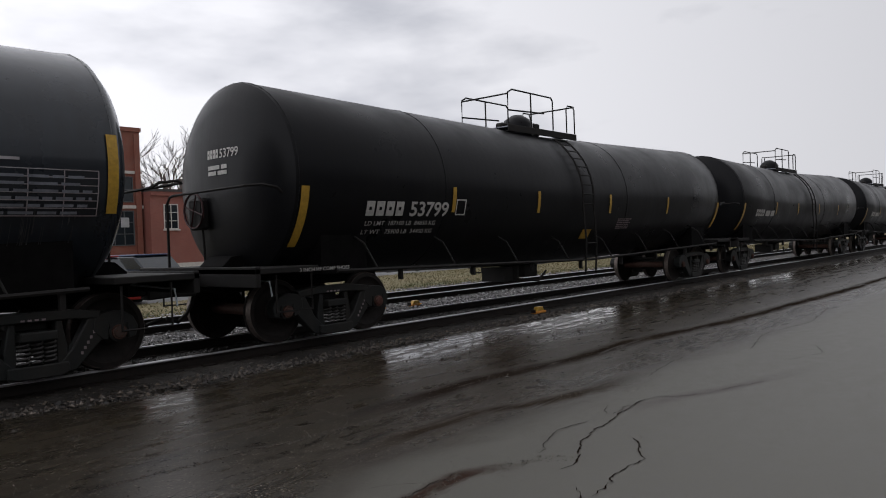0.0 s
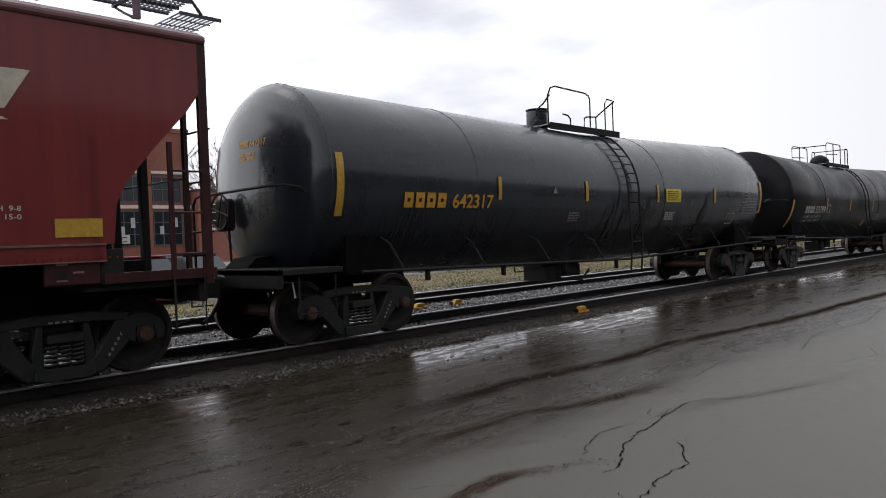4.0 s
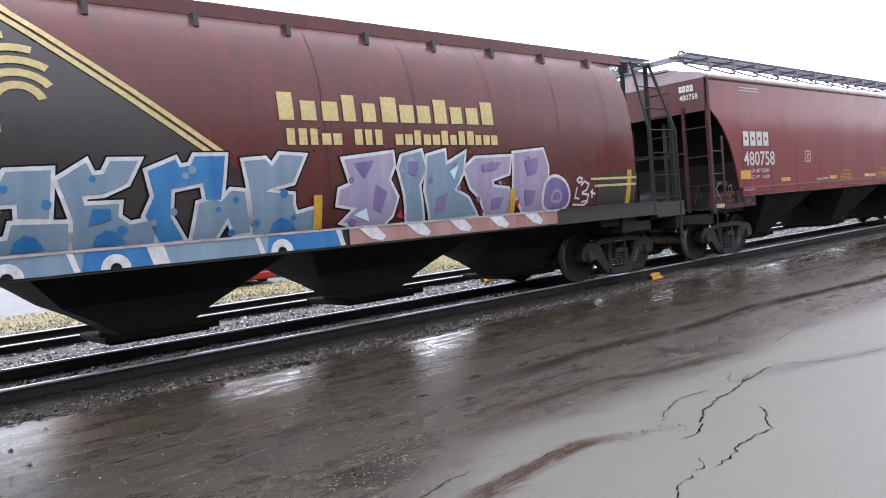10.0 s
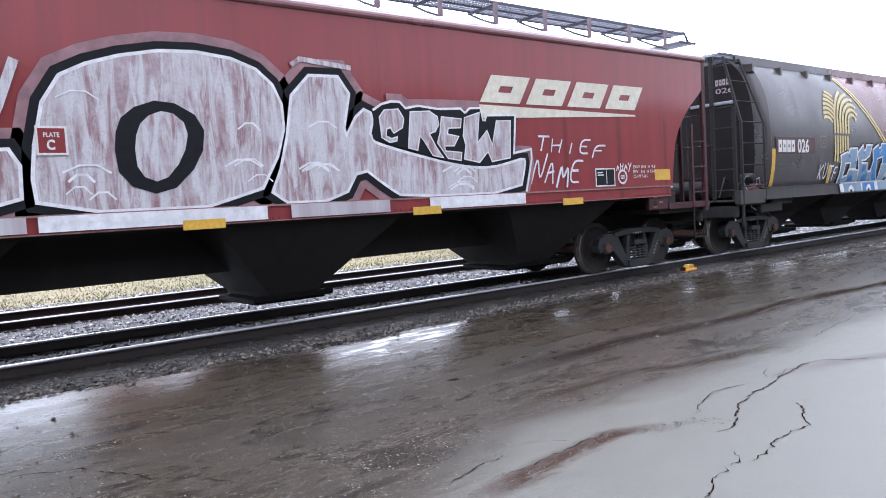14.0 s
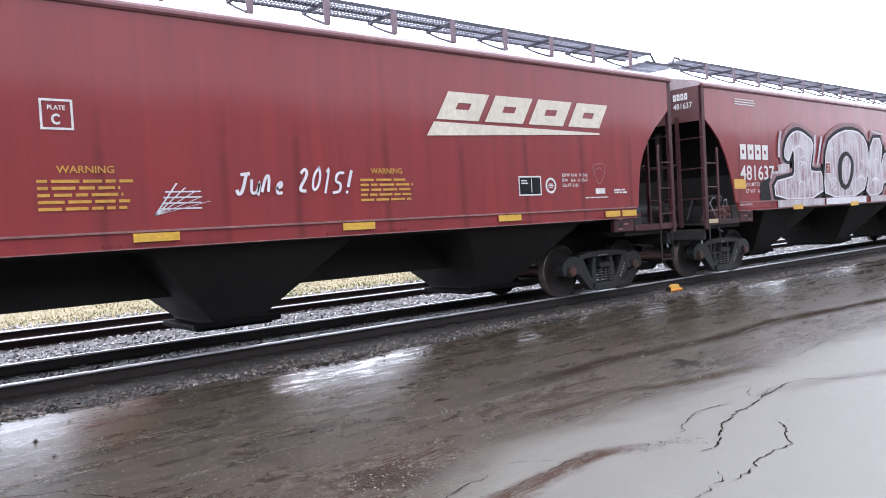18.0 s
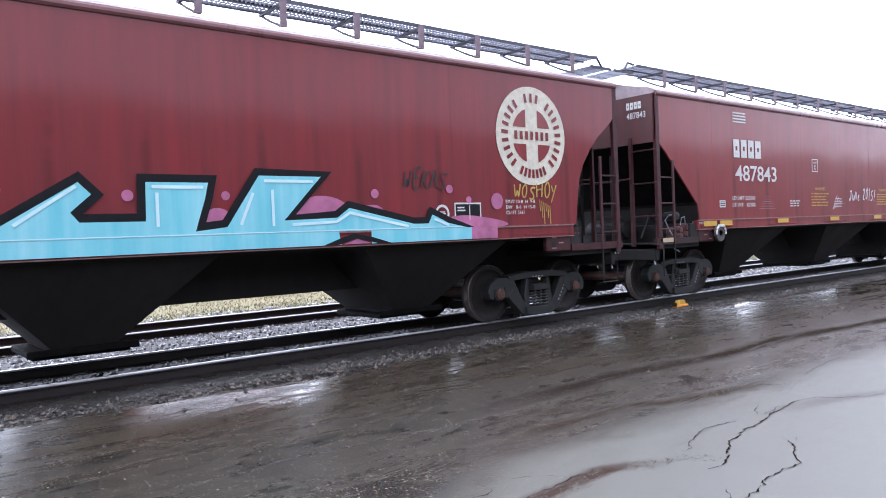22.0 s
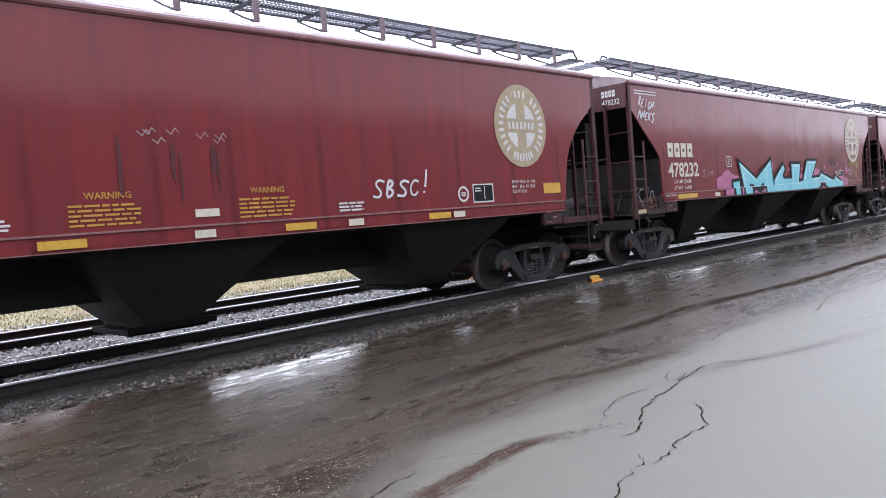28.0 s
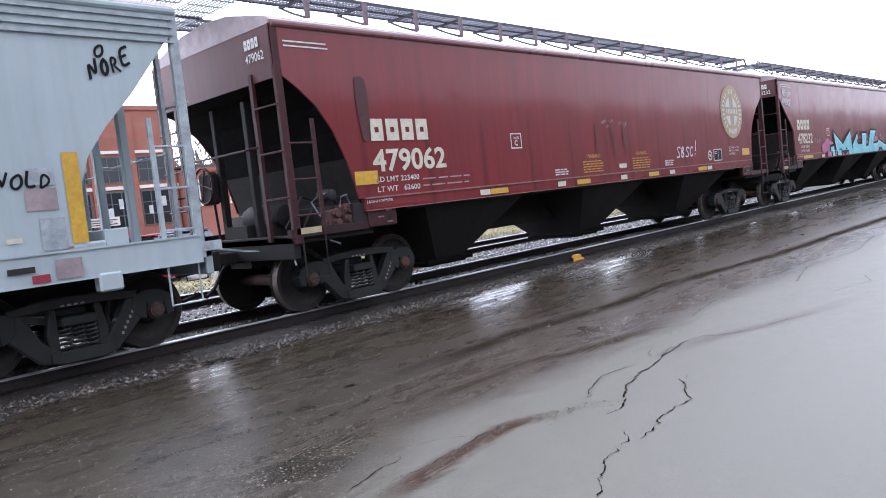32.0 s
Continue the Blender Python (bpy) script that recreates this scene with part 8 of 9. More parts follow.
def tank_car(label, centre, mat, dome_x=0.0, bonnet=True, half=7.75, ladder_x=0.22, head=0.30):
    car = tagged(new("tank_car"), label, "railway car", "railway cars of the train")
    cars.append((car, centre))
    bm = bmesh.new()
    seg = 56
    dish = [half + head * f for f in (1.0, 0.91, 0.70, 0.45, 0.14, 0.0)]
    xs_ = [-x for x in dish] + list(np.linspace(-half, half, 9))[1:-1] + dish[::-1]
    rings = []
    for x in xs_:
        over = max(0.0, abs(x) - half) / (head * 1.02)
        rr = TANK_R * math.sqrt(max(0.0, 1 - over ** 2)) if over else TANK_R
        rings.append([bm.verts.new((x, -rr * math.sin(a), TANK_Z + TANK_RISE * abs(x) + rr * math.cos(a))) for a in np.linspace(0, 2 * math.pi, seg, False)])
    for a, b in zip(rings, rings[1:]):
        for i in range(seg):
            bm.faces.new((a[i], b[i], b[(i + 1) % seg], a[(i + 1) % seg]))
    bm.faces.new(rings[0]), bm.faces.new(rings[-1][::-1])
    tank = part("tank", bm, mat, car, "", True)
    for x in (-half, -half * 0.6, half * 0.25, half):
        bm = bmesh.new()
        tube(bm, [(x, -(TANK_R + 0.001) * math.sin(a), TANK_Z + TANK_RISE * abs(x) + (TANK_R + 0.001) * math.cos(a)) for a in np.linspace(0, 2 * math.pi, 41)], 0.008, 4)
        part("weld_seam", bm, mat, car)
    # manway platform, bonnet, railings
    top = TANK_Z + TANK_R
    x0, x1 = dome_x - 1.35, dome_x + 1.35
    part("platform", bevelled(box((x0, x1, -0.62, -0.35, top + 0.0, top + 0.03), (x0, x1, 0.35, 0.62, top + 0.0, top + 0.03), (x0, x0 + 0.3, -0.34, 0.34, top + 0.0, top + 0.03), (x1 - 0.3, x1, -0.34, 0.34, top + 0.0, top + 0.03)), 0.006), M["grating"], car)
    part("platform_edge", bevelled(box((x0, x1, -0.66, -0.622, top - 0.08, top + 0.06)), 0.006), M["black"], car)
    if bonnet:
        bm = lathe(bmesh.new(), [(0.22, -0.30), (0.23, -0.28), (0.23, 0.25), (0.21, 0.27), (0.05, 0.28)], 28)
        ob = part("bonnet", bm, mat, car, "", True)
        ob.matrix_basis = pose(dome_x - 0.92, 0, top + 0.14, 90, 0, 0)
        ob = part("lid", lathe(bmesh.new(), [(0.24, 0.28), (0.245, 0.30), (0.08, 0.32)], 28), mat, car, "", True)
        ob.matrix_basis = pose(dome_x - 0.92, 0, top + 0.14, 90, 0, 0)
    else:
        bm = lathe(bmesh.new(), [(0.35, -0.15), (0.35, 0.1), (0.28, 0.22), (0.12, 0.32), (0.05, 0.33)], 20)
        ob = part("manway", bm, mat, car, "", True)
        ob.matrix_basis = pose(dome_x - 0.1, 0, top + 0.12, 90, 0, 0)
        part("valve", bevelled(box((dome_x + 0.35, dome_x + 0.6, -0.15, 0.15, top, top + 0.3)), 0.03), M["black"], car)
        part("valve", bevelled(box((dome_x - 0.8, dome_x - 0.6, -0.1, 0.1, top, top + 0.22)), 0.03), M["black"], car)
    if bonnet:
        for y in (-0.61,):
            bars = ([(-1.36, 0.60), (-1.26, 0.77), (-1.10, 0.82), (0.0, 0.80), (0.10, 0.78)], [(-1.75, 0.02), (-1.77, 0.26), (-1.52, 0.42), (-1.30, 0.62)], [(-1.75, 0.24), (-1.36, 0.27)], [(-1.36, 0.0), (-1.36, 0.62)], [(-0.84, 0.27), (-0.65, 0.26), (-0.56, 0.18), (-0.56, 0.0)],
                    [(0.20, 0.06), (0.21, 0.68), (0.16, 0.76), (0.08, 0.78)], [(-0.04, 0.06), (-0.03, 0.25), (0.06, 0.29), (0.44, 0.32), (0.82, 0.53), (1.22, 0.75)], [(0.43, 0.32), (0.43, 0.06)], [(0.82, 0.06), (0.82, 0.66), (0.92, 0.77), (1.22, 0.75), (1.15, 0.68), (1.15, 0.06)])
            for bar in bars:
                part("railing", tube(bmesh.new(), [(dome_x + x, y, top + z) for x, z in bar], 0.017, 6), M["black"], car, smooth=True)
        part("hanging_cap", lathe(bmesh.new(), [(0.09, -0.06), (0.085, 0.0), (0.03, 0.05), (0.02, 0.10)], 12), M["black"], car).matrix_basis = pose(dome_x - 1.75, -0.61, top + 0.04, 90, 0, 0)
    else:
        for y in (-0.61, 0.61):
            for bar in ([(x0 + 0.05, 0.08), (x0 + 0.05, 0.72), (x0 + 0.20, 0.80), (dome_x + 0.35, 0.80), (dome_x + 0.42, 0.74), (dome_x + 0.42, 0.08)], [(x0 + 0.9, 0.08), (x0 + 0.9, 0.80)],
                        [(x1 - 0.35, 0.08), (x1 - 0.35, 0.62), (x1 - 0.28, 0.70), (x1 - 0.05, 0.70), (x1, 0.62), (x1, 0.08)], [(dome_x + 0.05, 0.42), (x0 + 0.05, 0.36)]):
                part("railing", tube(bmesh.new(), [(x, y, top + z) for x, z in bar], 0.018, 6), M["black"], car, smooth=True)
        for x in (x0 + 0.05, x1):
            part("railing", tube(bmesh.new(), [(x, -0.61, top + 0.70), (x, 0.61, top + 0.70)], 0.018, 5), M["black"], car)
    # side ladders, following the shell
    for sy in (-1, 1):
        bm = bmesh.new()
        path = [(sy * (TANK_R + 0.10) * math.sin(a), TANK_Z + (TANK_R + 0.10) * math.cos(a)) for a in np.linspace(math.radians(35), math.radians(96), 9)] + [(sy * 1.60, 1.2), (sy * 1.55, 0.56)]
        for dx in (-0.22, 0.22):
            tube(bm, [(dome_x + ladder_x + dx, y, z) for y, z in path], 0.022, 5)
        lad = part("ladder", bm, M["black"], car)
        for k in range(11):
            f = k / 10
            i = f * (len(path) - 1)
            a, b = path[int(i)], path[min(len(path) - 1, int(i) + 1)]
            y, z = a[0] + (b[0] - a[0]) * (i % 1), a[1] + (b[1] - a[1]) * (i % 1)
            part("rung", tube(bmesh.new(), [(dome_x + ladder_x - 0.22, y, z), (dome_x + ladder_x + 0.22, y, z)], 0.014, 4), M["black"], lad)
        # walkway bar and its hangers along the lower side
        rail = part("side_rail", tube(bmesh.new(), [(-7.2, sy * 1.55, 1.0), (0, sy * 1.55, 0.85), (7.2, sy * 1.55, 1.0)], 0.028, 6), M["black"], car)
        for k in range(8):
            x = -6.4 + k * 1.83
            zr = 0.85 + 0.021 * abs(x)
            part("hanger", tube(bmesh.new(), [(x, sy * 1.55, zr), (x - 0.12, sy * 1.38, zr + 0.4), (x - 0.14, sy * 1.2, zr + 0.5)], 0.016, 5), M["black"], rail)
            part("clip", box((x + 0.5, x + 0.56, sy * 1.50 - 0.03, sy * 1.50 + 0.03, zr - 0.19, zr)), M["black"], rail)
    # saddles, stub sills, bottom outlet
    for s in (-1, 1):
        bm = bmesh.new()
        prism(bm, [(s * 5.6, 1.5), (s * 8.1, 1.25), (s * 8.25, 1.12), (s * 8.25, 0.76), (s * 5.2, 0.76)], -0.3, 0.3)
        prism(bm, [(s * 6.3, 1.6), (s * 7.2, 1.6), (s * 7.2, 0.95), (s * 6.3, 0.95)], -1.2, 1.2)
        part("saddle", bm, M["shaded_black"], car)
        part("end_platform", bevelled(box((*sorted((s * 7.5, s * 8.55)), -1.5, 1.5, 1.02, 1.10), (*sorted((s * 8.47, s * 8.55)), -1.5, 1.5, 0.85, 1.12)), 0.01), M["black"], car)
        for y in (-1.45, 1.45):
            part("stirrup_step", tube(bmesh.new(), [(s * 7.6, y, 1.0), (s * 7.6, y, 0.5), (s * 8.2, y, 0.5), (s * 8.2, y, 1.0)], 0.018, 5), M["black"], car)
        part("hand_rail", tube(bmesh.new(), [(s * 8.0, -1.40, 2.10), (s * 8.12, -1.43, 2.17), (s * 8.35, -1.42, 2.20), (s * 8.5, -1.25, 2.19), (s * 8.5, 0.5, 2.17), (s * 8.5, 0.62, 2.15), (s * 8.5, 0.70, 2.05), (s * 8.5, 0.70, 1.1)], 0.02, 6), M["black"], car, smooth=True)
        coupler(car, s)
    brake_gear(car, -1, -8.0, M["black"])
    part("bottom_outlet", lathe(bmesh.new(), [(0.05, -0.25), (0.2, -0.22), (0.22, 0.1), (0.3, 0.15), (0.3, 0.4)], 16), M["black"], car).matrix_basis = pose(dome_x - 0.6, 0, 0.66, 90, 0, 0)
    bm = box((dome_x - 1.2, dome_x - 0.9, -0.3, 0.3, 0.45, 0.75), (dome_x - 0.3, dome_x + 0.2, -0.2, 0.2, 0.5, 0.75))
    tube(bm, [(dome_x - 1.0, -0.5, 0.5), (dome_x - 0.2, -0.5, 0.42), (dome_x + 0.4, -0.3, 0.6)], 0.025, 5)
    part("brake_cylinder", bm, M["black"], car)
    truck(car, -6.85), truck(car, 6.85)
    return car


def head_mark(car, half, number, y, z, size, width, mat, head=0.30):
    """Reporting marks and two small lines on the rounded rear head of a tank."""
    mid = TANK_Z + TANK_RISE * half
    split = width * 0.42
    for name, bm in (("stencil", block_letters(4, 0, split * 0.92, z, z + size, 0, 0.2)), ("stencil", words(number, split, z, size, width - split, 0, 0.01)), ("small_print", small_print(0.02, width * 0.72, z - 1.9 * size, z - 0.6 * size, 2, 81, 0.3))):
        for v in bm.verts:
            yy, zz = y - v.co.x, v.co.z
            q = max(0.0, 1 - (yy ** 2 + (zz - mid) ** 2) / TANK_R ** 2)
            v.co = (-half - head * math.sqrt(q) - 0.012, yy, zz)
        part(name, bm, mat, car)


def tank_strips(car, xs_, z0=1.93, z1=2.35, w=0.09):
    for x in xs_:
        strip(car, x, x + w, z0, z1, "yellow", TANKSKIN, 0.003)


M["lettering"] = plain("lettering_orange", (0.70, 0.36, 0.04), 0.5, 0, 0.25, 20)
car = tank_car("charcoal tank car with streaked sides and a yellow placard", -3.50, M["tank_blue"], 0.04, True, 7.58, 0.30, 0.42)
head_mark(car, 7.58, "642317", 0.22, 2.86, 0.10, 0.66, M["lettering"], 0.42)
tank_strips(car, (-4.05, -1.36, 1.53, 4.5), 2.05, 2.44)
strip(car, -7.52, -7.39, 1.79, 2.67, "yellow", TANKSKIN, 0.003)
strip(car, 7.50, 7.62, 1.81, 2.68, "yellow", TANKSKIN, 0.003)
laid("stencil", block_letters(4, -6.24, -5.28, 1.91, 2.14, 0, 0.22), M["lettering"], car, TANKSKIN, 0.003)
laid("stencil", words("642317", -5.18, 1.91, 0.21, 1.0, 0, 0.02), M["lettering"], car, TANKSKIN, 0.003)
strip(car, 1.95, 2.68, 2.06, 2.36, "placard", TANKSKIN, 0.003)
laid("placard_print", small_print(2.01, 2.62, 2.10, 2.335, 5, 51, 0.6), M["ink"], car, TANKSKIN, 0.007)
framed_box(car, 5.5, 5.96, 1.53, 1.81, TANKSKIN, M["white"])
laid("lettering", outline(rect(6.31, 6.60, 2.345, 2.375), *[rect(6.31, 7.40, 1.78 + 0.080 * k, 1.790 + 0.080 * k) for k in range(7)], *[rect(6.31 + 0.36 * k, 6.322 + 0.36 * k, 1.791, 2.26) for k in range(4)]), M["silver"], car, TANKSKIN, 0.003)
laid("small_print", small_print(6.36, 7.36, 1.80, 2.25, 6, 52, 0.6), M["grating"], car, TANKSKIN, 0.006)
laid("small_print", small_print(1.98, 2.48, 1.66, 1.85, 4, 53), M["white"], car, TANKSKIN, 0.003)
laid("small_print", small_print(-1.89, -1.50, 1.66, 1.85, 4, 54), M["roof"], car, TANKSKIN, 0.003)
laid("stencil", outline([(-2.46, 2.18), (-2.32, 2.18), (-2.39, 2.31)]), M["roof"], car, TANKSKIN, 0.003)
r = random.Random(21)
runs = []
for k in range(430):
    x = r.uniform(-7.2, 7.2)
    z1 = 1.86 + r.uniform(-0.3, 0.1) + (0.35 if abs(x - 0.6) < 1.2 else 0.0) * r.random()
    w, fall = r.uniform(0.004, 0.022), r.uniform(0.10, 0.5)
    runs.append([(x, z1 - fall), (x + w, z1 - fall * r.uniform(0.7, 1.0)), (x + w * 0.6, z1), (x + w * 0.45, z1)])
for x, w, z0, z1 in ((-0.42, 0.20, 1.15, 2.10), (-0.22, 0.17, 1.25, 2.34), (0.05, 0.07, 1.3, 2.10), (0.98, 0.24, 1.2, 2.22), (3.78, 0.36, 1.25, 2.28), (0.84, 0.09, 1.3, 2.0), (-0.66, 0.09, 1.3, 1.94)):
    runs.append([(x, z0 + 0.12), (x + 0.4 * w, z0), (x + 0.7 * w, z0 + 0.2), (x + w, z0 + 0.5 * (z1 - z0)), (x + 1.05 * w, z1), (x + 0.9 * w, z1), (x + 0.5 * w, z0 + 0.7 * (z1 - z0)), (x + 0.1 * w, z0 + 0.55 * (z1 - z0))])
runs.append([(6.62, 1.15), (6.78, 0.98), (6.92, 1.2), (6.74, 1.36), (6.6, 1.4)])
laid("grime_run", outline(*runs), plain("grime", (0.050, 0.049, 0.051), 0.6, 0, 0.7, 5), car, TANKSKIN, 0.002)

BLACK_TANKS = "black tank car with white lettering and yellow reflectors"
car = tank_car(BLACK_TANKS, 14.4, M["tank_black"], -0.27, False)
tank_strips(car, (-4.47, -1.86, 1.07, 4.17), 1.85, 2.27)
strip(car, -7.72, -7.58, 1.36, 2.20, "yellow", TANKSKIN, 0.003)
strip(car, 7.62, 7.76, 1.46, 2.18, "yellow", TANKSKIN, 0.003)
laid("stencil", block_letters(4, -6.46, -5.61, 1.79, 2.01, 0, 0.2), M["white"], car, TANKSKIN, 0.003)
laid("stencil", words("53799", -5.50, 1.79, 0.22, 0.94, 0, 0.02), M["white"], car, TANKSKIN, 0.003)
framed_box(car, -4.36, -4.10, 1.80, 2.07, TANKSKIN, M["white"])
laid("stencil", words("LD LMT  187100 LB  84850 KG", -6.42, 1.645, 0.065, 1.6, 0, 0.005), M["white"], car, TANKSKIN, 0.003)
laid("stencil", words("LT WT   75900 LB  34400 KG", -6.44, 1.515, 0.065, 1.6, 0, 0.005), M["white"], car, TANKSKIN, 0.003)
strip(car, 0.12, 0.50, 1.30, 1.50, "yellow", TANKSKIN, 0.003)
laid("small_print", small_print(1.6, 2.3, 1.5, 1.75, 6, 61), M["roof"], car, TANKSKIN, 0.003)
laid("stencil", words("3 INCH HF COMP SHOES", -7.86, 1.02, 0.05, 0.9, 0, 0.006), M["white"], car, Skin(lambda z: -1.53))
head_mark(car, 7.75, "53799", 0.30, 2.70, 0.13, 0.76, M["white"])
for k in range(2):
    car = tank_car(BLACK_TANKS, 32.1 + 17.7 * k, M["tank_black"], -0.27, False)
    tank_strips(car, (-4.47, -1.86, 1.07, 4.17), 1.85, 2.27)
    strip(car, -7.72, -7.58, 1.36, 2.20, "yellow", TANKSKIN, 0.003)
    laid("stencil", block_letters(4, -6.46, -5.61, 1.79, 2.01, 0, 0.2), M["white"], car, TANKSKIN, 0.003)
    laid("small_print", small_print(-5.5, -4.55, 1.79, 2.0, 1, 63 + k, 0.1), M["white"], car, TANKSKIN, 0.003)


# ---- buildings and distance behind the tracks ----
def brick_mat(name, a, b, mortar, scale=1.0):
    m, nt, bs = material(name, 0.8)
    sep, comb = nt.nodes.new("ShaderNodeSeparateXYZ"), nt.nodes.new("ShaderNodeCombineXYZ")
    add = nt.nodes.new("ShaderNodeMath")
    nt.links.new(mapped(nt), sep.inputs[0])
    nt.links.new(sep.outputs["X"], add.inputs[0])
    nt.links.new(sep.outputs["Y"], add.inputs[1])
    nt.links.new(add.outputs[0], comb.inputs["X"])
    nt.links.new(sep.outputs["Z"], comb.inputs["Y"])
    t = nt.nodes.new("ShaderNodeTexBrick")
    t.inputs["Scale"].default_value = 1.0
    t.inputs["Brick Width"].default_value, t.inputs["Row Height"].default_value = 0.22 * scale, 0.075 * scale
    t.inputs["Mortar Size"].default_value = 0.008
    t.inputs["Color1"].default_value, t.inputs["Color2"].default_value, t.inputs["Mortar"].default_value = (*a, 1), (*b, 1), (*mortar, 1)
    nt.links.new(comb.outputs[0], t.inputs["Vector"])
    big = noise_tex(nt, mapped(nt), 0.35, 5, 0.6)
    c = mixed(nt, ramp(nt, big, [(0.4, (0, 0, 0)), (0.7, (0.5,) * 3)]), t.outputs["Color"], tuple(v * 0.65 for v in a))
    nt.links.new(c, bs.inputs["Base Color"])
    return m


BRICK = brick_mat("red_brick", (0.33, 0.105, 0.07), (0.27, 0.085, 0.06), (0.30, 0.2, 0.16))
PINK_BRICK = brick_mat("painted_brick", (0.38, 0.14, 0.11), (0.33, 0.12, 0.10), (0.33, 0.17, 0.14))
PANEL = plain("orange_panel", (0.40, 0.165, 0.095), 0.7, 0, 0.2, 1.2)
TRIM = plain("pale_trim", (0.72, 0.68, 0.64), 0.6, 0, 0.15, 6)
GLASS_DARK, gnt, gb = material("window_glass", 0.08)
gb.inputs["Base Color"].default_value = (0.02, 0.026, 0.032, 1)
BLIND = plain("window_blind", (0.55, 0.56, 0.58), 0.6, 0, 0.2, 3)


def window(parent, x, y, z, w, h, cols=2, rows=2, frame=None, sill=True):
    """A framed window in a wall that faces -y."""
    frame = frame or TRIM
    t = 0.07
    bm = box((x, x + w, y - 0.06, y + 0.02, z, z + t), (x, x + w, y - 0.06, y + 0.02, z + h - t, z + h), (x, x + t, y - 0.06, y + 0.02, z + t, z + h - t), (x + w - t, x + w, y - 0.06, y + 0.02, z + t, z + h - t))
    ob = part("window", bm, frame, parent)
    for i in range(1, cols):
        part("mullion", box((x + w * i / cols - 0.03, x + w * i / cols + 0.03, y - 0.05, y + 0.01, z + t, z + h - t)), frame, ob)
    for j in range(1, rows):
        part("transom", box((x + t, x + w - t, y - 0.048, y + 0.008, z + h * j / rows - 0.025, z + h * j / rows + 0.025)), frame, ob)
    part("pane", box((x + t, x + w - t, y - 0.012, y + 0.004, z + t, z + h - t)), GLASS_DARK, ob)
    if sill:
        part("sill", box((x - 0.08, x + w + 0.08, y - 0.14, y + 0.02, z - 0.10, z)), TRIM, ob)
    return ob


# tall panelled stair tower with a stepped top
tower = tagged(new("stair_tower"), "tall orange panelled tower with pale ornaments and a stepped top", "building")
part("wall", box((12.0, 13.85, 48.0, 56.0, -0.1, 11.65)), PANEL, tower)
part("wall", box((13.85, 15.25, 48.0, 56.0, -0.1, 9.55)), PANEL, tower)
part("parapet", box((11.95, 13.9, 47.95, 56.05, 11.65, 11.85)), PANEL, tower)
part("parapet", box((13.9, 15.3, 47.95, 56.05, 9.55, 9.75)), PANEL, tower)
for k in range(6):
    x = 12.0 + 0.62 * k
    part("panel_joint", box((x - 0.03, x + 0.03, 47.94, 48.0, 0.0, 11.5 if x < 13.8 else 9.4)), plain("panel_shadow", (0.20, 0.08, 0.05), 0.8), tower)
part("panel_joint", box((12.0, 15.25, 47.95, 48.0, 3.0, 3.06)), PANEL, tower)
for x, z in ((12.35, 10.35), (13.35, 10.35), (14.75, 8.35)):
    part("ornament", box((x - 0.32, x + 0.32, 47.88, 48.0, z, z + 0.28), (x - 0.13, x + 0.13, 47.90, 48.0, z - 0.5, z)), TRIM, tower)
for x in (12.75, 13.95):
    part("ornament", box((x, x + 0.6, 47.9, 48.0, 8.55, 8.75)), TRIM, tower)
for k in range(4):
    y = 48.6 + 1.9 * k
    part("pilaster", box((11.85, 12.0, y, y + 0.5, 0, 11.3)), PANEL, tower)
    for j in range(4):
        part("window", box((11.94, 12.0, y + 0.7, y + 1.5, 1.2 + 2.6 * j, 3.0 + 2.6 * j)), BLIND, tower)
part("base_course", box((11.8, 15.3, 47.8, 48.0, -0.1, 0.35)), TRIM, tower)

# main brick building with two bands of large windows
main = tagged(new("brick_building"), "red brick building with two rows of large dark windows", "building")
part("wall", box((15.3, 27.3, 52.0, 70.0, -0.1, 10.1)), BRICK, main)
part("parapet", box((15.25, 27.4, 51.9, 70.1, 10.1, 10.4)), BRICK, main)
part("string_course", box((15.3, 27.35, 51.85, 52.0, 7.05, 7.25)), TRIM, main)
part("string_course", box((15.3, 27.35, 51.85, 52.0, 4.55, 4.78)), TRIM, main)
for k in range(4):
    x = 15.9 + 2.85 * k
    window(main, x, 51.98, 5.0, 2.2, 1.85, 3, 2, plain("window_grey", (0.12, 0.13, 0.14), 0.5), False)
    low = window(main, x, 51.98, 1.9, 2.2, 2.5, 3, 3, plain("window_grey", (0.12, 0.13, 0.14), 0.5), False)
    part("blind", box((x + 0.25 + 0.2 * (k % 2), x + 0.75, 51.90, 51.93, 2.7, 3.3)), BLIND, low)
    part("blind", box((x + 1.2, x + 1.5 + 0.3 * (k % 2), 51.90, 51.93, 3.2, 3.9)), BLIND, low)
    part("pier", box((x + 2.35, x + 2.75, 51.80, 52.0, -0.1, 9.9)), BRICK, main)
part("sign_board", box((20.0, 22.6, 51.7, 51.78, 2.1, 2.7)), TRIM, main)
part("sign_print", box(*[(20.2, 22.4 - 0.3 * (k % 2), 51.68, 51.70, 2.2 + 0.15 * k, 2.26 + 0.15 * k) for k in range(3)]), GLASS_DARK, main)

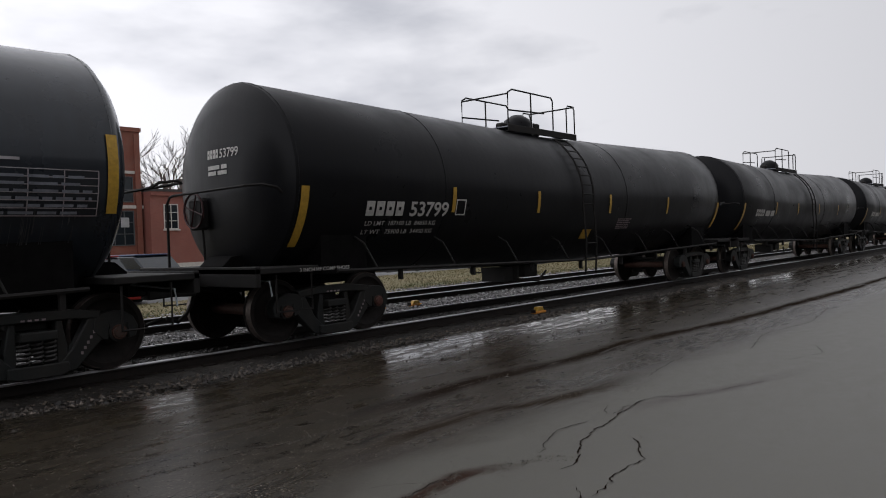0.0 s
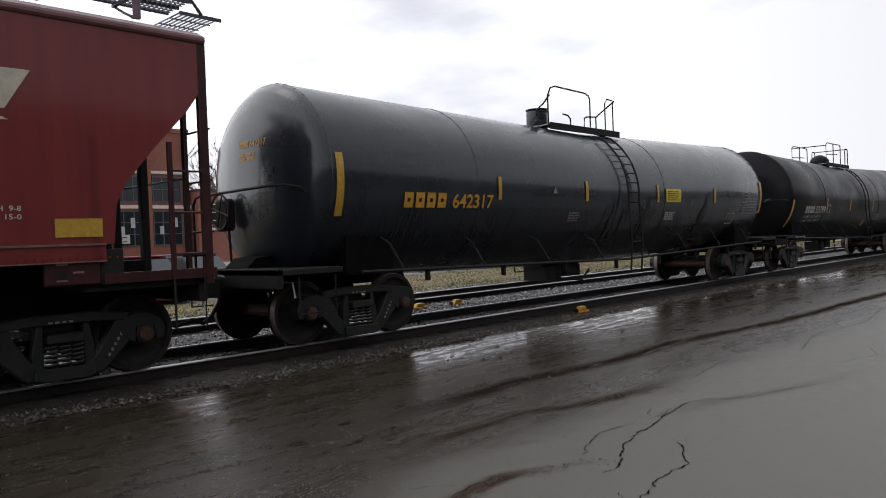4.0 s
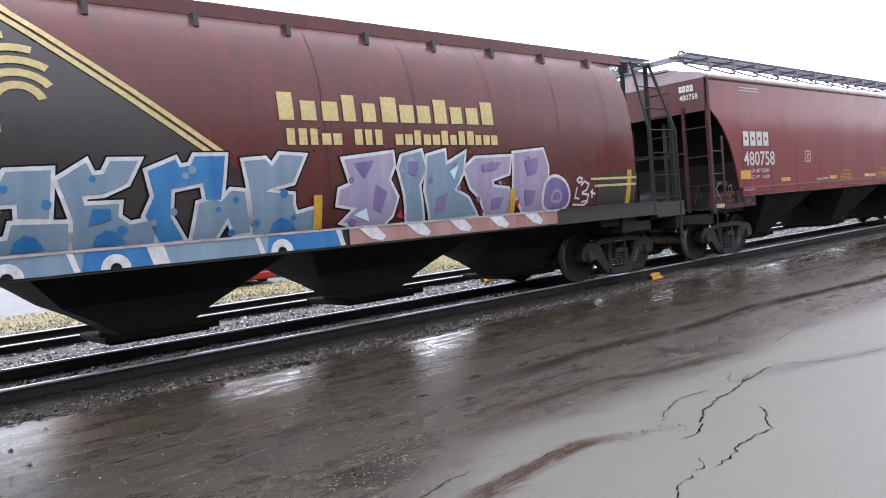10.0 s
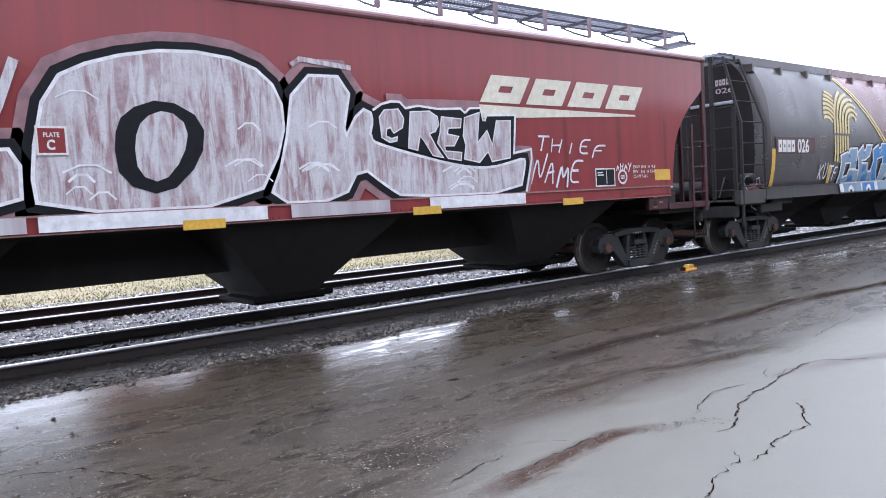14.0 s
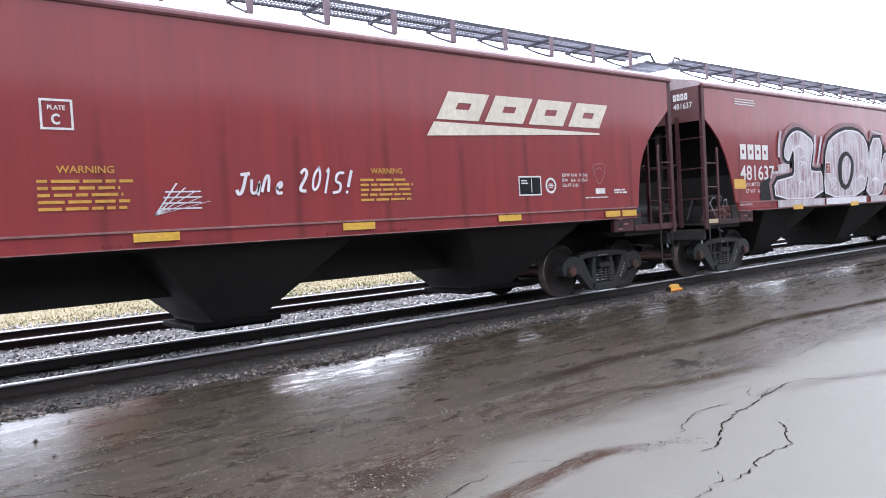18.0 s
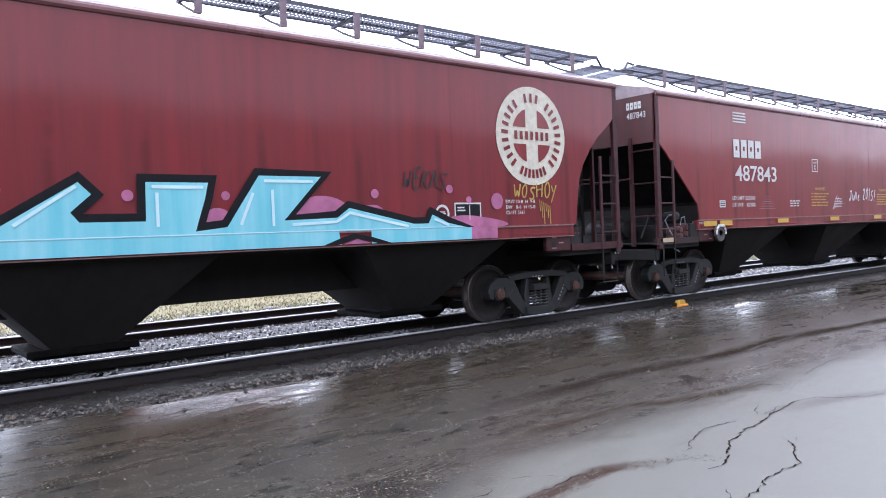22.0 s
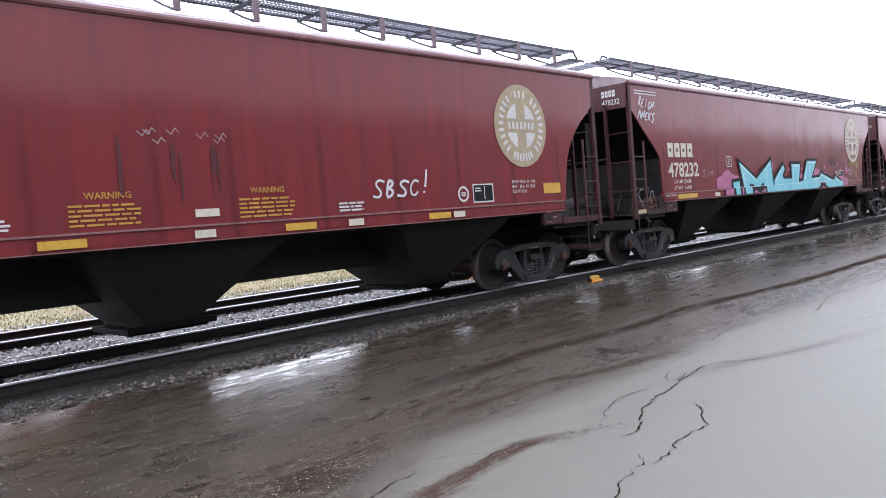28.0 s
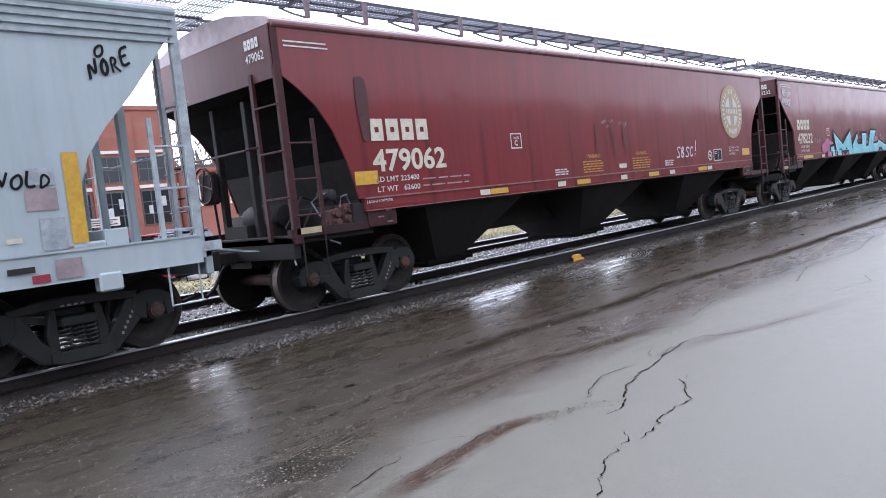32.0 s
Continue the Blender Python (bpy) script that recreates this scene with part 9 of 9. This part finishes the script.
# long low wing
wing = tagged(new("low_brick_wing"), "long low pinkish brick wing with small-paned windows", "building")
part("wall", box((27.4, 74.0, 51.0, 64.0, -0.1, 5.75)), PINK_BRICK, wing)
part("cornice", box((27.4, 74.1, 50.85, 51.0, 5.45, 5.75)), PINK_BRICK, wing)
part("roof", box((27.4, 74.2, 50.8, 64.2, 5.75, 5.95)), plain("felt_roof", (0.10, 0.09, 0.09), 0.8), wing)
for k in range(18):
    x = 28.4 + 2.5 * k
    window(wing, x, 50.98, 3.0, 1.15, 1.85, 2, 3)
part("cupola", bevelled(box((37.6, 38.8, 52.0, 53.2, 5.95, 7.2)), 0.05), plain("cupola_cream", (0.5, 0.43, 0.28), 0.6), wing)
bm = bmesh.new()
lathe(bm, [(0.95, 0.0), (0.05, 0.7)], 4)
cap = part("cupola_roof", bm, plain("slate", (0.10, 0.10, 0.11), 0.6), wing)
cap.matrix_basis = pose(38.2, 52.6, 7.2, 90, 0, 0) @ pose(0, 0, 0, 0, 45, 0)

# far warehouse that shows low under the red wall
part("base_course", box((27.3, 74.0, 50.9, 51.0, -0.1, 0.5)), TRIM, wing)


def bare_tree(x, y, h, seed, label):
    r = random.Random(seed)
    tree = tagged(new("bare_tree"), label, "tree", "bare trees behind the wing")
    tree.matrix_basis = pose(x, y, -0.1)
    bark = M["bark"]
    bm = bmesh.new()
    tube(bm, [(0, 0, 0), (0.1, 0.05, h * 0.2), (0.05, -0.1, h * 0.45), (0.2, 0.0, h * 0.62)], 0.18, 7)
    part("trunk", bm, bark, tree)
    bm = bmesh.new()

    def grow(p, d, length, rad, depth):
        q = p + d * length * 0.5 + Vector((r.uniform(-1, 1), r.uniform(-1, 1), 0)) * length * 0.06
        e = q + (d + Vector((r.uniform(-.2, .2), r.uniform(-.2, .2), 0.12))).normalized() * length * 0.5
        tube(bm, [p, q, e], rad, 3 if depth < 2 else 4)
        if depth:
            for _ in range(3 if depth > 1 else 4):
                nd = (d + Vector((r.uniform(-.9, .9), r.uniform(-.9, .9), r.uniform(-.1, .6)))).normalized()
                grow(q.lerp(e, r.random()), nd, length * r.uniform(0.5, 0.75), rad * 0.6, depth - 1)
    for k in range(7):
        a = k * 0.9 + r.random()
        grow(Vector((0.08, 0, h * (0.25 + 0.05 * k))), Vector((math.cos(a) * 0.8, math.sin(a) * 0.8, 0.9)).normalized(), h * 0.28, 0.075, 3)
    part("crown", bm, bark, tree)


M["bark"] = plain("pale_bark", (0.20, 0.17, 0.16), 0.85, 0, 0.4, 6)
for k, (x, y, h) in enumerate(((41.5, 74, 14.0), (45.5, 78, 15.5), (38.0, 80, 14.5))):
    bare_tree(x, y, h, 70 + k, "tall leafless tree with fine pale branches")


def leafy_tree(x, y, h, w, seed, mat):
    r = np.random.RandomState(seed)
    tree = tagged(new("distant_tree"), "distant dark green tree in grey haze", "tree", "distant trees")
    tree.matrix_basis = pose(x, y, -0.1)
    part("trunk", tube(bmesh.new(), [(0, 0, 0), (0.1, 0, h * 0.5), (0, 0.1, h * 0.8)], 0.22, 6), M["bark"], tree)
    n = 520
    f = r.rand(n) ** 0.8
    rad = w * (1 - f) ** 0.7 * (0.35 + 0.65 * r.rand(n))
    a = r.rand(n) * 6.28
    c = np.stack([rad * np.cos(a), rad * np.sin(a), h * (0.16 + 0.84 * f)], 1)
    d = (r.rand(n, 3, 3) - 0.5) * np.array([1.5, 1.5, 0.9])
    me = bpy.data.meshes.new("crown")
    me.from_pydata((c[:, None] + d).reshape(-1, 3).tolist(), [], np.arange(3 * n).reshape(-1, 3).tolist())
    me.materials.append(mat)
    put("crown", me, tree)


HAZE = ballast_mat("hazy_foliage", (0.035, 0.05, 0.045), (0.12, 0.14, 0.13), 0.9)
r = random.Random(5)
for k in range(26):
    leafy_tree(6 + k * 2.6 + r.uniform(-1.2, 1.2), 205 + r.uniform(-12, 18), r.uniform(7, 14.5), r.uniform(2.2, 3.6), 200 + k, HAZE)


def utility_pole(x, y, h):
    p = tagged(new("utility_pole"), "wooden utility pole with a crossarm", "utility pole", "utility poles along the street")
    p.matrix_basis = pose(x, y, -0.1)
    part("shaft", tube(bmesh.new(), [(0, 0, 0), (0, 0, h)], 0.13, 7), M["bark"], p)
    part("crossarm", box((-1.0, 1.0, -0.06, 0.06, h - 0.8, h - 0.65)), M["bark"], p)
    for k in (-0.85, -0.3, 0.3, 0.85):
        part("insulator", lathe(bmesh.new(), [(0.05, 0), (0.06, 0.05), (0.03, 0.12)], 8), TRIM, p).matrix_basis = pose(k, 0, h - 0.65, 90)


for x, y, h in ((14.0, 95, 8.2), (17.5, 110, 8.5), (22.0, 128, 8.6), (19.5, 150, 9.0)):
    utility_pole(x, y, h)

# side street that runs away beside the tower, with a parked car
structure("side_street", box((9.0, 22.0, 38.5, 260.0, -0.2, -0.07)), plain("wet_street", (0.24, 0.24, 0.25), 0.4, 0, 0.3, 0.8), "pale wet side street running away from the tracks", "road")
TAIL, tnt, tb = material("tail_lamp", 0.3)
tb.inputs["Base Color"].default_value = (0.8, 0.1, 0.03, 1)
tb.inputs["Emission Color"].default_value, tb.inputs["Emission Strength"].default_value = (1.0, 0.15, 0.04, 1), 6.0


def small_car(label, x, y, z, rz, paint, lit=False):
    c = tagged(new("car"), label, "car", "cars on the streets")
    c.matrix_basis = pose(x, y, z, 0, 0, rz)
    bm = bmesh.new()
    prism(bm, [(-2.1, 0.20), (2.1, 0.20), (2.15, 0.62), (2.08, 0.78), (1.2, 0.92), (-1.9, 0.95), (-2.15, 0.85)], -0.88, 0.88)
    part("body", bevelled(bm, 0.06), paint, c)
    bm = bmesh.new()
    prism(bm, [(1.2, 0.92), (0.55, 1.42), (-1.1, 1.45), (-1.9, 0.95)], -0.74, 0.74)
    part("cabin", bevelled(bm, 0.05), GLASS_DARK, c)
    part("roof", bevelled(box((-1.15, 0.6, -0.72, 0.72, 1.43, 1.48)), 0.02), paint, c)
    part("front_bumper", bevelled(box((2.1, 2.24, -0.86, 0.86, 0.16, 0.40)), 0.04), paint, c)
    part("rear_bumper", bevelled(box((-2.24, -2.12, -0.86, 0.86, 0.34, 0.54)), 0.04), M["black"], c)
    part("grille", box((2.14, 2.19, -0.45, 0.45, 0.56, 0.70)), M["black"], c)
    for s in (-0.66, 0.66):
        part("headlight", bevelled(box((2.08, 2.19, s - 0.16, s + 0.16, 0.58, 0.72)), 0.02), TRIM, c)
        part("tail_lamp", box((-2.2, -2.14, s - 0.14, s + 0.14, 0.68, 0.86)), TAIL if lit else paint, c)
        for x1 in (-1.35, 1.35):
            w = part("tyre", lathe(bmesh.new(), [(0.05, -0.1), (0.32, -0.1), (0.34, 0), (0.32, 0.1), (0.05, 0.1)], 16), M["black"], c)
            w.matrix_basis = pose(x1, s * 1.24, 0.34)
            part("rim", lathe(bmesh.new(), [(0.02, -0.03), (0.19, -0.02), (0.2, 0.0), (0.19, 0.02), (0.02, 0.03)], 12), M["grating"], w).matrix_basis = pose(0, math.copysign(0.085, s), 0)
    return c


CARPAINT = plain("car_red", (0.30, 0.022, 0.022), 0.3)
small_car("small red car with lit tail lamps on the side street", 21.0, 116, -0.07, 90, CARPAINT, True)
small_car("dark red car parked on the road behind the tracks", 10.5, 23.5, -0.10, -88, CARPAINT)
small_car("blue car parked farther along the road", 13.1, 25.0, -0.10, -84, plain("car_blue", (0.045, 0.075, 0.17), 0.3))

# white rail fence beyond the grass
fence = tagged(new("rail_fence"), "low white three-rail fence beyond the grass strip", "fence")
for k in range(22):
    part("post", box((20 + 2.4 * k - 0.06, 20 + 2.4 * k + 0.06, 25.94, 26.06, -0.1, 1.05)), TRIM, fence)
for z in (0.35, 0.62, 0.9):
    part("rail", box((19.8, 70.6, 25.88, 25.94, z, z + 0.1)), TRIM, fence)


# ---- the train rolls past ----
def rolled(t):
    """Metres rolled at t seconds, smooth between the whole seconds."""
    i = min(int(t), len(ROLLED) - 2)
    def slope(k):
        return (ROLLED[min(k + 1, len(ROLLED) - 1)] - ROLLED[max(k - 1, 0)]) / (min(k + 1, len(ROLLED) - 1) - max(k - 1, 0))
    f = t - i
    a, b, m0, m1 = ROLLED[i], ROLLED[i + 1], slope(i), slope(i + 1)
    return (2 * f ** 3 - 3 * f ** 2 + 1) * a + (f ** 3 - 2 * f ** 2 + f) * m0 + (-2 * f ** 3 + 3 * f ** 2) * b + (f ** 3 - f ** 2) * m1


def motions():
    for c, x in cars:
        walk(c, [(k / 2, pose(x + rolled(k / 2), 9.6, 0.12)) for k in range(65)])
    turns = [(k / 10, math.degrees(rolled(k / 10) / 0.457)) for k in range(321)]
    for a, x in axles:
        walk(a, [(t, pose(x, 0, 0.457, 0, d, 0)) for t, d in turns])


motions()
